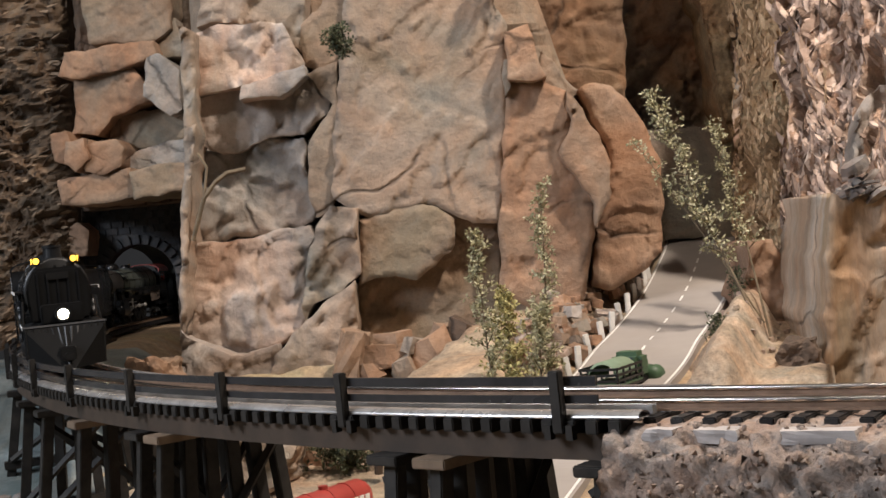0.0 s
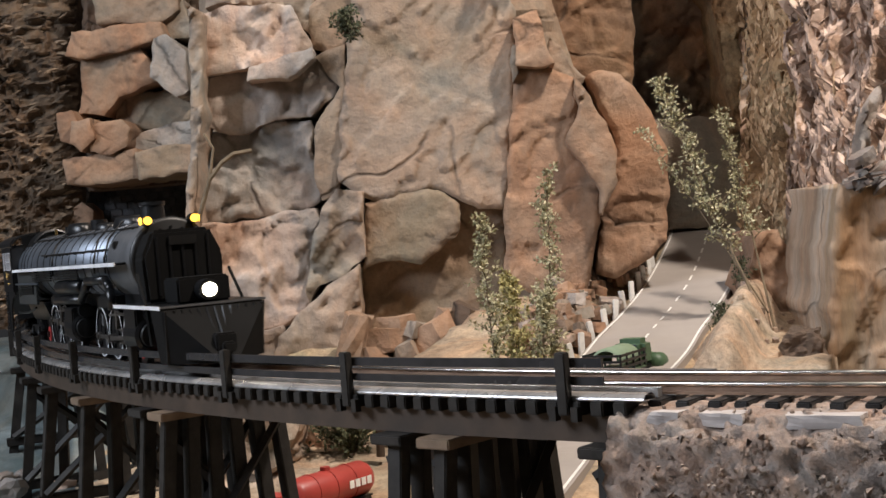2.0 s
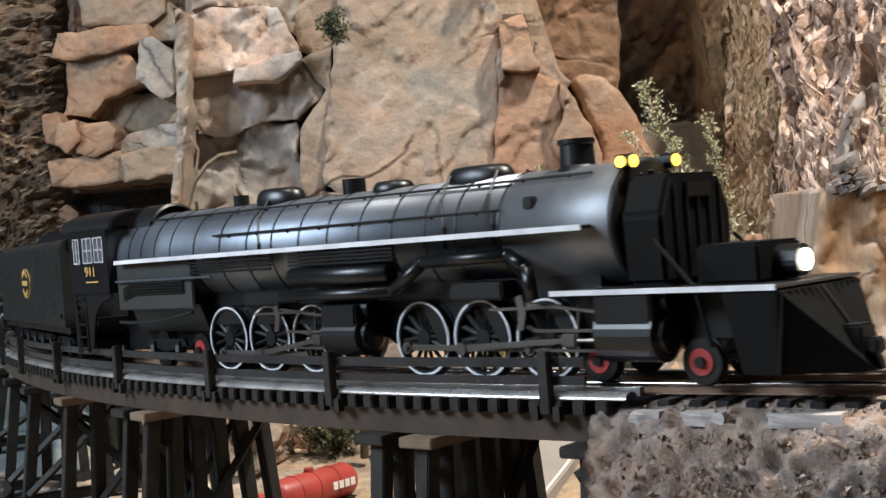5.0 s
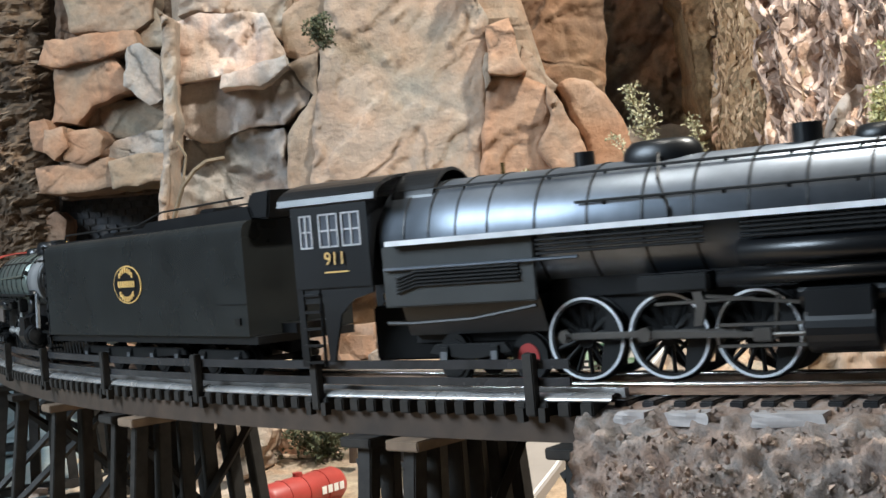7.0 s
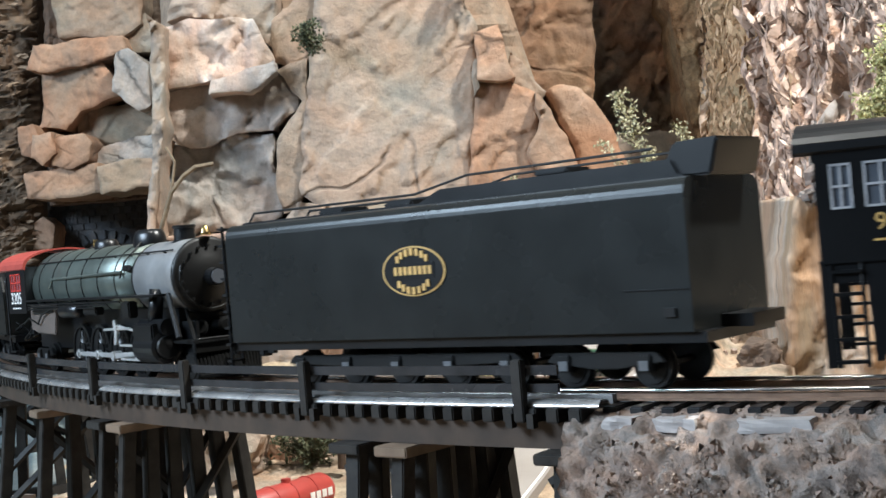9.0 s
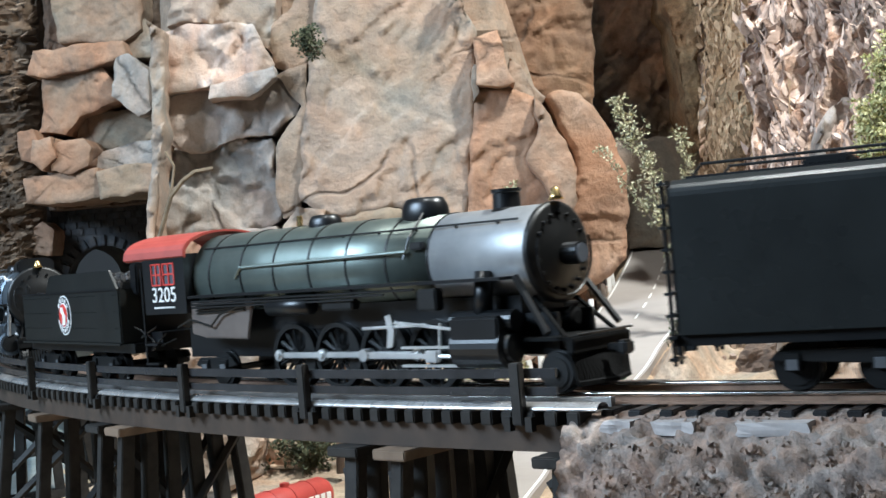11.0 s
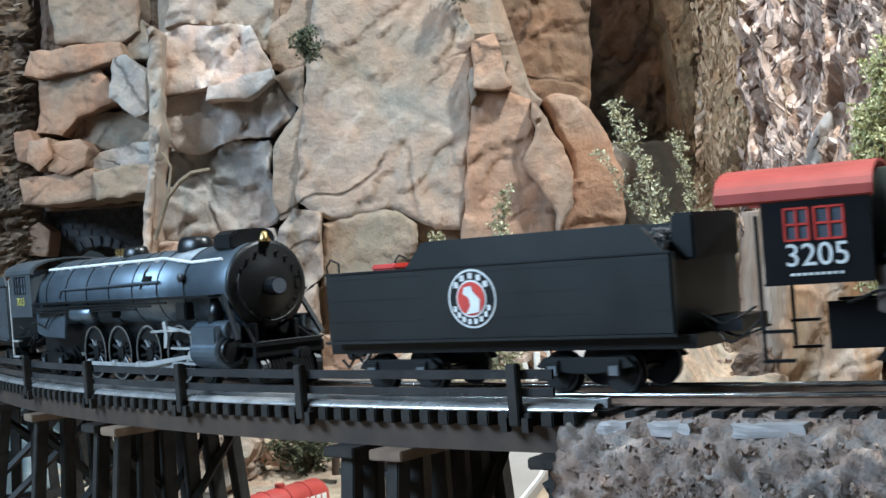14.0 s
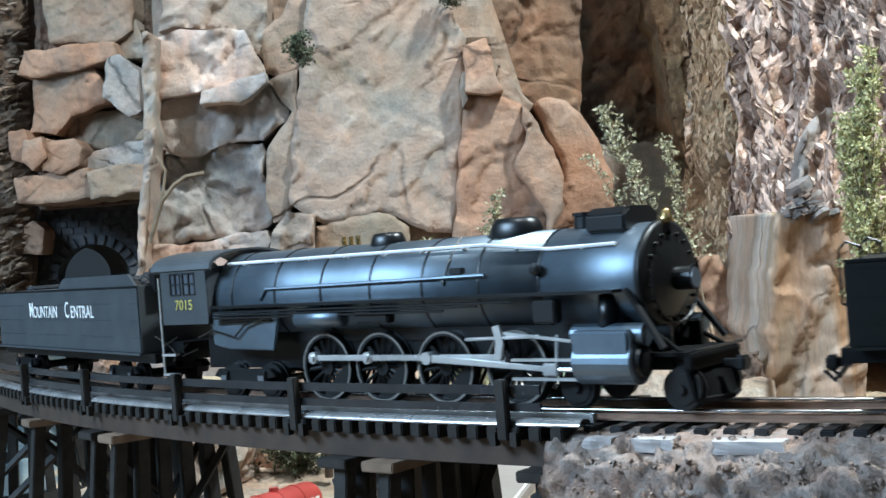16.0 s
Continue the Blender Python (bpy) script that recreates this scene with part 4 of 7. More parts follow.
def guard_post(x, y, z, lean):
    bm = boxm(-0.0026, 0.0026, -0.0018, 0.0018, -0.004, 0.0165, 0.0005)
    ob = obj("guard_post", bm, WHITE_PAINT)
    ob.matrix_world = pose(x, y, z, 0, lean, 20)
    tagged(ob, "short white wooden roadside guard post", "post", "guard posts of the road")


rng = random.Random(8)
for i in range(13):
    k = min(range(81), key=lambda j: abs(ROAD_LINE[j].y - (1.00 + 0.037 * i)))
    p = ROAD_LINE[k]
    q = ROAD_LINE[k + 1]
    n = Vector((q.y - p.y, p.x - q.x, 0)).normalized()
    p = p - n * (ROAD_HALF + 0.004)
    guard_post(p.x, p.y, p.z, rng.uniform(-9, 6))

# ---- paints ----
def paint(name, colour, rough=0.38, metal=0.0, coat=0.0, vary=0.2):
    return plain_mat(name, colour, rough, metal, 45, vary, 0.0002, coat)


BLACK = paint("engine_black", (0.006, 0.0065, 0.0075), 0.34)
BLACK_MATTE = plain_mat("matte_soot_black", (0.006, 0.006, 0.006), 0.75, 0, 45, 0.3, 0.0003)
BLACK_MATTE.node_tree.nodes["Principled BSDF"].inputs["Specular IOR Level"].default_value = 0.12
BOILER_BLACK = paint("boiler_blue_black", (0.17, 0.19, 0.22), 0.42, 0.8)
DARK_IRON = paint("dark_iron", (0.009, 0.009, 0.009), 0.42, 0.2)
GRAPHITE = paint("graphite_smokebox", (0.20, 0.205, 0.215), 0.48, 0.8)
FIREBOX_GREY = paint("firebox_grey", (0.040, 0.042, 0.041), 0.42)
STEEL = paint("polished_steel", (0.74, 0.73, 0.71), 0.28, 0.6)
TYRE_STEEL = paint("dull_tyre_steel", (0.27, 0.25, 0.225), 0.4, 0.5)
ROD_GREY = paint("oiled_rod_steel", (0.16, 0.145, 0.13), 0.38, 0.8)
OLIVE = paint("olive_green_jacket", (0.16, 0.185, 0.165), 0.38, 0.7)
SMOKE_SILVER = paint("silver_grey_smokebox", (0.34, 0.34, 0.34), 0.42, 0.5)
CAB_RED = paint("cab_roof_red", (0.34, 0.060, 0.045), 0.45)
TENDER_GREEN = paint("tender_dark_green", (0.009, 0.010, 0.0095), 0.38)
TENDER_GREY = paint("tender_slate_grey", (0.050, 0.056, 0.062), 0.45)
GUNMETAL = paint("gunmetal_jacket", (0.15, 0.18, 0.215), 0.44, 0.85)
LETTER_GOLD = paint("gold_lettering", (0.62, 0.40, 0.13), 0.5)
LETTER_WHITE = paint("white_lettering", (0.78, 0.78, 0.76), 0.5)
LETTER_YELLOW = paint("yellow_lettering", (0.55, 0.50, 0.12), 0.5)
HERALD_RED = paint("herald_red", (0.55, 0.045, 0.03), 0.5)
EDGE_WHITE = paint("white_edge_paint", (0.75, 0.76, 0.78), 0.35)
BRASS = paint("brass", (0.72, 0.52, 0.22), 0.25, 1.0)
WHEEL_RED = paint("red_wheel_face", (0.35, 0.035, 0.03), 0.5)
COAL = rock_mat("coal", (0.012, 0.012, 0.013), (0.025, 0.025, 0.027), (0.05, 0.05, 0.052), (0.02, 0.02, 0.022), 80, 0.4, 0.002)
WINDOW_LIGHT = paint("pale_window_sash", (0.50, 0.50, 0.52), 0.4)
GLASS_DARK = paint("dark_cab_glass", (0.10, 0.11, 0.13), 0.08)
LAMP_GLOW = glow_mat("headlight_glow", (1.0, 0.90, 0.66), 9.0)
AMBER_GLOW = glow_mat("amber_lamp_glow", (1.0, 0.55, 0.06), 2.2)



# ---- loose stones ----
rng = random.Random(21)


def skirt(bm, drop=0.10):
    """Closes the rim of a slope down into the ground."""
    r = bmesh.ops.extrude_edge_only(bm, edges=[e for e in bm.edges if e.is_boundary])
    for v in (g for g in r["geom"] if isinstance(g, bmesh.types.BMVert)):
        v.co.z -= drop
    bmesh.ops.recalc_face_normals(bm, faces=bm.faces[:])


def slab_stone(name, mat, at, size, label, group, turn=None):
    """A broken flat stone: an uneven six-sided plate with chipped rim."""
    bm = bmesh.new()
    n = rng.randint(5, 7)
    ring = [(size[0] * rng.uniform(0.75, 1.1) * math.cos(2 * math.pi * i / n + rng.uniform(-0.25, 0.25)), size[1] * rng.uniform(0.75, 1.1) * math.sin(2 * math.pi * i / n)) for i in range(n)]
    lo = [bm.verts.new((x, y, -size[2] * rng.uniform(0.8, 1.1))) for x, y in ring]
    hi = [bm.verts.new((x * rng.uniform(0.78, 0.96), y * rng.uniform(0.78, 0.96), size[2] * rng.uniform(0.7, 1.2))) for x, y in ring]
    bm.faces.new(list(reversed(lo)))
    bm.faces.new(hi)
    for i in range(n):
        j = (i + 1) % n
        bm.faces.new((lo[i], lo[j], hi[j], hi[i]))
    bmesh.ops.subdivide_edges(bm, edges=bm.edges[:], cuts=1, use_grid_fill=True)
    for v in bm.verts:
        v.co += v.co.normalized() * size[2] * 0.25 * fbm(v.co * 160 + Vector(at) * 40, 2)
    bmesh.ops.recalc_face_normals(bm, faces=bm.faces[:])
    ob = obj(name, bm, mat)
    a = turn or (rng.uniform(-18, 18), rng.uniform(-18, 18), rng.uniform(0, 360))
    ob.matrix_world = pose(*at, *a)
    return tagged(ob, label, "stone", group)


# rubble slope between the cliff and the road
for i in range(130):
    u, w = rng.random(), rng.random()
    k = 0.34 + 0.38 * u
    p = spline(ROAD, k)
    q = spline(ROAD, k + 0.01)
    n = Vector((q.y - p.y, p.x - q.x, 0)).normalized()
    d = ROAD_HALF + 0.010 + 0.060 * w
    at = p - n * d
    at.z += 0.030 * w ** 0.8 + rng.uniform(-0.001, 0.003)
    r = rng.uniform(0.005, 0.013) * (1.4 if rng.random() < 0.15 else 1)
    slab_stone("rubble_stone", rng.choice((ROCK_RED, ROCK_TAN, ROCK_RED, ROCK_GREY)), at, (r, r * 0.75, r * 0.42), "broken reddish stone on the rubble slope", "rubble beside the road")


def rubble_z(x, y):
    best = min(ROAD_LINE, key=lambda q: (q.x - x) ** 2 + (q.y - y) ** 2)
    d = math.hypot(best.x - x, best.y - y) - ROAD_HALF
    return best.z - 0.012 + 0.034 * smooth_step(0.0, 0.07, d) + 0.004 * fbm((x * 40, y * 40, 1), 3)


bm = bmesh.new()
rows = []
for j in range(41):
    k = 0.30 + 0.46 * j / 40
    p = spline(ROAD, k)
    q = spline(ROAD, k + 0.01)
    n = Vector((q.y - p.y, p.x - q.x, 0)).normalized()
    rows.append([bm.verts.new((c.x, c.y, rubble_z(c.x, c.y))) for c in (p - n * (ROAD_HALF + 0.13 * i / 14) for i in range(15))])
for a, b in zip(rows, rows[1:]):
    for i in range(14):
        bm.faces.new((a[i], a[i + 1], b[i + 1], b[i]))
skirt(bm)
tagged(obj("rubble_slope", bm, SOIL, None, "", True), "brown gravelly slope beside the road", "slope", kind="structure")

# boulders at the foot of the cliff
for i, (x, z, sx, sz, mat) in enumerate(((-0.135, -0.108, 0.018, 0.028, ROCK_RED), (-0.105, -0.112, 0.030, 0.014, ROCK_RED), (-0.098, -0.098, 0.024, 0.010, ROCK_RED), (-0.060, -0.112, 0.030, 0.018, ROCK_RED), (-0.030, -0.106, 0.020, 0.026, ROCK_DARK), (-0.045, -0.095, 0.012, 0.010, ROCK_RED), (-0.085, -0.124, 0.018, 0.012, ROCK_TAN), (-0.050, -0.126, 0.016, 0.010, ROCK_TAN), (-0.012, -0.118, 0.018, 0.020, ROCK_RED), (-0.120, -0.126, 0.016, 0.010, ROCK_RED), (-0.075, -0.104, 0.013, 0.009, ROCK_TAN))):
    slab_stone("base_boulder", mat, (x, 1.235 + 0.01 * (i % 3), z + 0.016), (sx, 0.022, sz * 0.85), "broken red-brown boulder at the cliff foot", "boulders at the cliff foot", (rng.uniform(-8, 8), rng.uniform(-25, 25), rng.uniform(-20, 20)))
tagged(obj("talus", heightfield(bmesh.new(), -0.34, 0.06, 50, 1.15, 1.40, 30, lambda x, y: -0.168 + 0.068 * smooth_step(1.15, 1.28, y) + 0.006 * fbm((x * 30, y * 30, 4), 3)), SOIL, None, "", True), "brown slope of soil at the cliff foot", "slope", kind="structure")

# red rock beside the bend, seen behind the bridge
boulder("red_boulder", ROCK_RED, (-0.325, 1.235, -0.098), (0.030, 0.030, 0.032), "rugged red-brown boulder beside the track", 2.3, "rocks by the track", 4)
boulder("red_boulder", ROCK_RED, (-0.300, 1.22, -0.128), (0.026, 0.03, 0.024), "rugged red-brown boulder beside the track", 4.1, "rocks by the track", 4)

# below the bridge
boulder("tan_boulder", ROCK_TAN, (-0.188, 1.02, -0.150), (0.040, 0.034, 0.034), "rounded tan boulder below the bridge", 1.2, "boulders below the bridge", 4)
boulder("tan_boulder", ROCK_TAN, (-0.232, 1.05, -0.150), (0.036, 0.03, 0.030), "rounded tan boulder below the bridge", 3.7, "boulders below the bridge", 4)
boulder("rose_boulder", ROCK_RED, (-0.155, 1.07, -0.160), (0.016, 0.016, 0.020), "angular rose-red stone below the bridge", 5.2, "boulders below the bridge", 3)
boulder("grey_boulder", ROCK_GREY, (-0.075, 1.04, -0.162), (0.020, 0.016, 0.012), "pale grey stone below the bridge", 6.2, "boulders below the bridge", 3)
for i in range(26):
    x, y = rng.uniform(-0.62, -0.34), rng.uniform(0.95, 1.24)
    boulder("stream_stone", rng.choice((SLATE, ROCK_GREY, ROCK_BLUE)), (x, y, -0.176), [rng.uniform(0.008, 0.020)] * 2 + [rng.uniform(0.006, 0.012)], "grey stone in the stream bed", i * 0.7, "stream stones", 2)
tagged(obj("sand_patch", heightfield(bmesh.new(), -0.26, 0.0, 40, 0.80, 1.16, 40, lambda x, y: -0.199 + 0.034 * smooth_step(0.88, 1.05, y) + 0.005 * fbm((x * 26, y * 26, 8), 4) - 0.02 * smooth_step(-0.03, 0.0, x) - 0.02 * smooth_step(-0.22, -0.26, x)), SAND, None, "", True), "pale sandy ground below the bridge", "ground", kind="structure")
ob = obj("tree_stump", rod(bmesh.new(), (-0.098, 1.0, -0.166), (-0.097, 1.0, -0.143), 0.0034, 12, 0.0030), TIMBER_BROWN)
part("cut_top", rod(bmesh.new(), (-0.097, 1.0, -0.1435), (-0.097, 1.0, -0.1420), 0.0029, 12), PIER_CAP, ob)
tagged(ob, "short dark stump with a pale cut top", "stump")

# slate chips on the streaked pillar
for i in range(46):
    u = rng.random()
    slab_stone("slate_chip", SLATE, (0.292 + 0.046 * u, rng.uniform(1.050, 1.085), 0.010 + 0.024 * rng.random() * (1 - abs(2 * u - 0.9))), (rng.uniform(0.005, 0.011), rng.uniform(0.005, 0.008), rng.uniform(0.0012, 0.0024)), "thin grey slate chip on the pillar", "slate chips", (rng.uniform(-15, 15), rng.uniform(-38, 5), rng.uniform(-40, 40)))
slab_stone("slate_slab", SLATE, (0.303, 1.045, 0.036), (0.015, 0.009, 0.0036), "tilted dark slate slab on the pillar", "slate chips", (8, -24, 10))
# sandy bank right of the road
def bank_z(x, y):
    best = min(ROAD_LINE, key=lambda q: (q.x - x) ** 2 + (q.y - y) ** 2)
    d = math.hypot(best.x - x, best.y - y) - ROAD_HALF
    return best.z - 0.010 + 0.038 * smooth_step(-0.004, 0.034, d) * smooth_step(0.94, 1.06, y) * (1 - 0.95 * smooth_step(0.038, 0.060, d)) + 0.008 * fbm((x * 30, y * 30, 6), 4)


bm = bmesh.new()
rows = []
for j in range(51):
    k = 0.33 + 0.50 * j / 50
    p = spline(ROAD, k)
    q = spline(ROAD, k + 0.01)
    n = Vector((q.y - p.y, p.x - q.x, 0)).normalized()
    rows.append([bm.verts.new((c.x, c.y, bank_z(c.x, c.y))) for c in (p + n * (ROAD_HALF - 0.001 + 0.115 * i / 26) for i in range(27))])
for a, b in zip(rows, rows[1:]):
    for i in range(26):
        bm.faces.new((a[i], a[i + 1], b[i + 1], b[i]))
skirt(bm)
tagged(obj("bank", bm, SAND, None, "", True), "sandy earth bank beside the road", "bank", kind="structure")
for i in range(40):
    k = 0.39 + 0.32 * rng.random()
    p = spline(ROAD, k)
    q = spline(ROAD, k + 0.01)
    n = Vector((q.y - p.y, p.x - q.x, 0)).normalized()
    c = p + n * (ROAD_HALF + 0.010 + 0.06 * rng.random())
    r = rng.uniform(0.0015, 0.005)
    slab_stone("bank_stone", rng.choice((SAND, ROCK_TAN, RUBBLE)), (c.x, c.y, bank_z(c.x, c.y) + r * 0.2), (r, r * 0.8, r * 0.6), "small stone on the sandy bank", "bank stones")
boulder("bank_boulder", ROCK_DARK, (0.248, 1.06, -0.114), (0.022, 0.02, 0.020), "dark boulder at the foot of the pillar", 7.7, "bank stones", 4)

# ---- plants ----
def leaf_mat(name, a, b):
    m, nt, bs = nodes_of(name)
    geo = nt.nodes.new("ShaderNodeNewGeometry")
    nt.links.new(ramp(nt, geo.outputs["Random Per Island"], [(0.0, a), (1.0, b)]), bs.inputs["Base Color"])
    bs.inputs["Roughness"].default_value = 0.8
    return m


LEAF_GREY = leaf_mat("grey_green_leaf", (0.20, 0.20, 0.10), (0.62, 0.57, 0.38))
LEAF_YELLOW = leaf_mat("yellow_green_leaf", (0.22, 0.20, 0.07), (0.55, 0.48, 0.22))
LEAF_DARK = leaf_mat("dark_green_leaf", (0.035, 0.045, 0.025), (0.14, 0.15, 0.08))
LEAF_BRIGHT = leaf_mat("bright_green_leaf", (0.26, 0.27, 0.09), (0.72, 0.66, 0.36))
TWIG = plain_mat("twig_bark", (0.16, 0.12, 0.075), 0.8, 0, 80, 0.4)


def tuft(bm, p, size, n, rng):
    """A few small bent leaves round a point."""
    for _ in range(n):
        d = Vector((rng.gauss(0, 1), rng.gauss(0, 1), rng.gauss(0.2, 1))).normalized()
        side = d.cross(Vector((rng.gauss(0, 1), rng.gauss(0, 1), rng.gauss(0, 1)))).normalized()
        o = Vector(p) + d * size * rng.uniform(0.0, 0.5)
        L, w = size * rng.uniform(0.6, 1.2), size * rng.uniform(0.18, 0.34)
        up = d.cross(side) * w * 0.5
        a, b, c, e = (bm.verts.new(q) for q in (o, o + d * L * 0.5 + side * w + up, o + d * L, o + d * L * 0.5 - side * w + up))
        bm.faces.new((a, b, c, e))


def sprig(name, label, base, top, leaf, seed, branches=16, spread=0.02, leaf_size=0.004, stem=0.0012, bend=0.01, dense=5, start=0.15, droop=0.4):
    rng = random.Random(seed)
    t = thing(name, label, "tree" if spread > 0.012 else "plant")
    base, top = Vector(base), Vector(top)
    side = Vector((rng.uniform(-1, 1), rng.uniform(-1, 1), 0)).normalized() * bend
    def on(u):
        return base.lerp(top, u) + side * math.sin(math.pi * u)
    bm = bmesh.new()
    for i in range(10):
        rod(bm, on(i / 10), on((i + 1) / 10), stem * (1 - 0.08 * i), 6, stem * (1 - 0.08 * (i + 1)))
    twigs, leaves = bmesh.new(), bmesh.new()
    for i in range(branches):
        u = start + (1 - start) * (i + rng.random()) / branches
        p = on(min(u, 1.0))
        a = rng.uniform(0, 2 * math.pi)
        L = spread * rng.uniform(0.5, 1.15) * (1.1 - 0.75 * u)
        q = p + Vector((math.cos(a) * L, math.sin(a) * L, L * rng.uniform(droop * 0.3, droop * 1.8)))
        rod(twigs, p, q, stem * 0.42, 4, stem * 0.2)
        for k in range(1, 5):
            tuft(leaves, p.lerp(q, k / 4) + Vector([rng.gauss(0, leaf_size * 0.5) for _ in range(3)]), leaf_size, dense, rng)
    tuft(leaves, top, leaf_size, dense * 2, rng)
    trunk = part("trunk", bm, TWIG, t)
    part("twig", twigs, TWIG, t)["kind"] = "stuff"
    part("crown", leaves, leaf, t)["kind"] = "stuff"
    return t


sprig("slender_tree", "slender grey-green model tree with sparse foliage", (0.001, 1.0, -0.150), (-0.004, 1.0, 0.012), LEAF_GREY, 1, 40, 0.017, 0.0042, 0.0012, 0.004, 8, 0.1, 0.8)
sprig("slender_tree", "tall slender grey-green model tree", (0.037, 1.13, -0.150), (0.056, 1.15, 0.050), LEAF_GREY, 2, 46, 0.017, 0.0042, 0.0013, 0.006, 8, 0.1, 0.8)
sprig("yellow_shrub", "bushy yellow-green shrub before the cliff", (0.016, 1.04, -0.150), (0.016, 1.05, -0.040), LEAF_YELLOW, 3, 46, 0.024, 0.0048, 0.0012, 0.003, 9, 0.05, 0.9)
sprig("yellow_shrub", "bushy olive shrub before the cliff", (0.038, 1.08, -0.150), (0.044, 1.09, -0.055), LEAF_GREY, 13, 40, 0.022, 0.0046, 0.0012, 0.003, 9, 0.05, 0.9)
sprig("leaning_tree", "leaning bare-stemmed tree with pale tufts", (0.246, 1.13, -0.125), (0.170, 1.22, 0.128), LEAF_GREY, 4, 54, 0.026, 0.0044, 0.0019, 0.006, 6, 0.35, 0.6)
sprig("leaning_tree", "thin bare-stemmed tree with grey tufts", (0.245, 1.14, -0.110), (0.228, 1.23, 0.094), LEAF_GREY, 5, 34, 0.020, 0.0040, 0.0013, 0.006, 6, 0.40, 0.6)
sprig("leaning_tree", "thin forked twig of the roadside tree", (0.240, 1.14, -0.09), (0.150, 1.21, 0.085), LEAF_GREY, 6, 18, 0.016, 0.0036, 0.0010, 0.004, 4, 0.55, 0.6)
sprig("leafy_shrub", "tall bright green leafy shrub on the rocks", (0.322, 0.95, -0.10), (0.338, 0.955, 0.112), LEAF_BRIGHT, 7, 90, 0.024, 0.0046, 0.0016, 0.004, 13, 0.08, 2.2)
sprig("leafy_shrub", "tall bright green leafy shrub on the rocks", (0.338, 0.96, -0.10), (0.326, 0.97, 0.07), LEAF_BRIGHT, 8, 80, 0.024, 0.0046, 0.0016, 0.004, 13, 0.08, 2.2)
sprig("dark_shrub", "round dark green shrub below the bridge", (-0.125, 1.04, -0.170), (-0.125, 1.04, -0.142), LEAF_DARK, 9, 60, 0.040, 0.0050, 0.0012, 0.001, 8, 0.0, 0.5)
sprig("cliff_shrub", "small dark shrub growing in a cliff crack", (-0.120, 1.275, 0.200), (-0.124, 1.262, 0.228), LEAF_DARK, 10, 34, 0.020, 0.0042, 0.0009, 0.001, 8, 0.0, 0.5)
sprig("cliff_shrub", "small green shrub on the cliff top", (0.035, 1.29, 0.252), (0.028, 1.27, 0.272), LEAF_DARK, 11, 30, 0.020, 0.0042, 0.0009, 0.001, 8, 0.0, 0.5)
sprig("roadside_tuft", "low grey-green tuft beside the road", (0.232, 1.19, -0.075), (0.228, 1.19, -0.045), LEAF_DARK, 12, 16, 0.012, 0.0034, 0.0006, 0.001, 5, 0.1, 0.8)
sprig("roadside_tuft", "low grey-green tuft beside the road", (0.190, 1.09, -0.105), (0.191, 1.09, -0.077), LEAF_DARK, 14, 16, 0.011, 0.0034, 0.0006, 0.001, 5, 0.1, 0.8)

# dead root hanging beside the narrow pillar
bm = pipe(bmesh.new(), [(-0.284, 1.262, 0.035), (-0.268, 1.258, 0.075), (-0.255, 1.258, 0.090), (-0.243, 1.26, 0.098), (-0.225, 1.262, 0.100)], 0.0022, 7)
pipe(bm, [(-0.268, 1.258, 0.075), (-0.262, 1.258, 0.105), (-0.270, 1.26, 0.12)], 0.0014, 6)
tagged(obj("dead_root", bm, TWIG), "pale dead root clinging to the rock", "root")

# ---- vehicles ----
def farm_truck():
    g = paint("truck_green", (0.06, 0.115, 0.06), 0.5)
    t = thing("farm_truck", "small green farm truck with stake bed and canvas hood", "truck", m=pose(0.098, 1.02, -0.1235, 0, 0, 60))
    t.scale = (1.35, 1.35, 1.35)
    part("chassis", boxm(-0.028, 0.030, -0.007, 0.007, 0.004, 0.0065), DARK_IRON, t)
    part("bed_floor", boxm(-0.030, 0.006, -0.0115, 0.0115, 0.0070, 0.0082), g, t)
    for s in (-1, 1):
        for x in (-0.029, -0.020, -0.011, -0.002, 0.005):
            part("stake", boxm(x - 0.0006, x + 0.0006, s * 0.0112 - 0.0005, s * 0.0112 + 0.0005, 0.008, 0.0180), DARK_IRON, t)
        for z in (0.0105, 0.0138, 0.0172):
            part("slat", boxm(-0.030, 0.006, s * 0.0118 - 0.0004, s * 0.0118 + 0.0004, z - 0.0007, z + 0.0007), DARK_IRON, t)
    for z in (0.0105, 0.0138, 0.0172):
        part("slat", boxm(-0.0304, -0.0296, -0.0118, 0.0118, z - 0.0007, z + 0.0007), DARK_IRON, t)
    part("canvas", lathe_x(bmesh.new(), [(-0.024, 0.009), (-0.023, 0.0105), (0.003, 0.0105), (0.004, 0.009)], 16, 0.0105, -90, 90), paint("canvas_green", (0.20, 0.27, 0.18), 0.8), t, "pale green canvas cover", True)
    part("cab", boxm(0.008, 0.022, -0.0095, 0.0095, 0.006, 0.0225, 0.003), g, t)
    part("rear_window", boxm(0.0076, 0.0080, -0.005, 0.005, 0.0150, 0.0195), GLASS_DARK, t)
    part("hood", boxm(0.022, 0.036, -0.0068, 0.0068, 0.006, 0.0150, 0.003), g, t)
    for s in (-1, 1):
        part("fender", lathe_x(bmesh.new(), [(0.024, 0.003), (0.026, 0.0055), (0.034, 0.0055), (0.036, 0.003)], 12, 0.0065, y=s * 0.0085), g, t, "", True)
        for x in (-0.018, 0.030):
            part("wheel", rod(bmesh.new(), (x, s * 0.0075, 0.0044), (x, s * 0.0105, 0.0044), 0.0044, 18), BLACK, t)


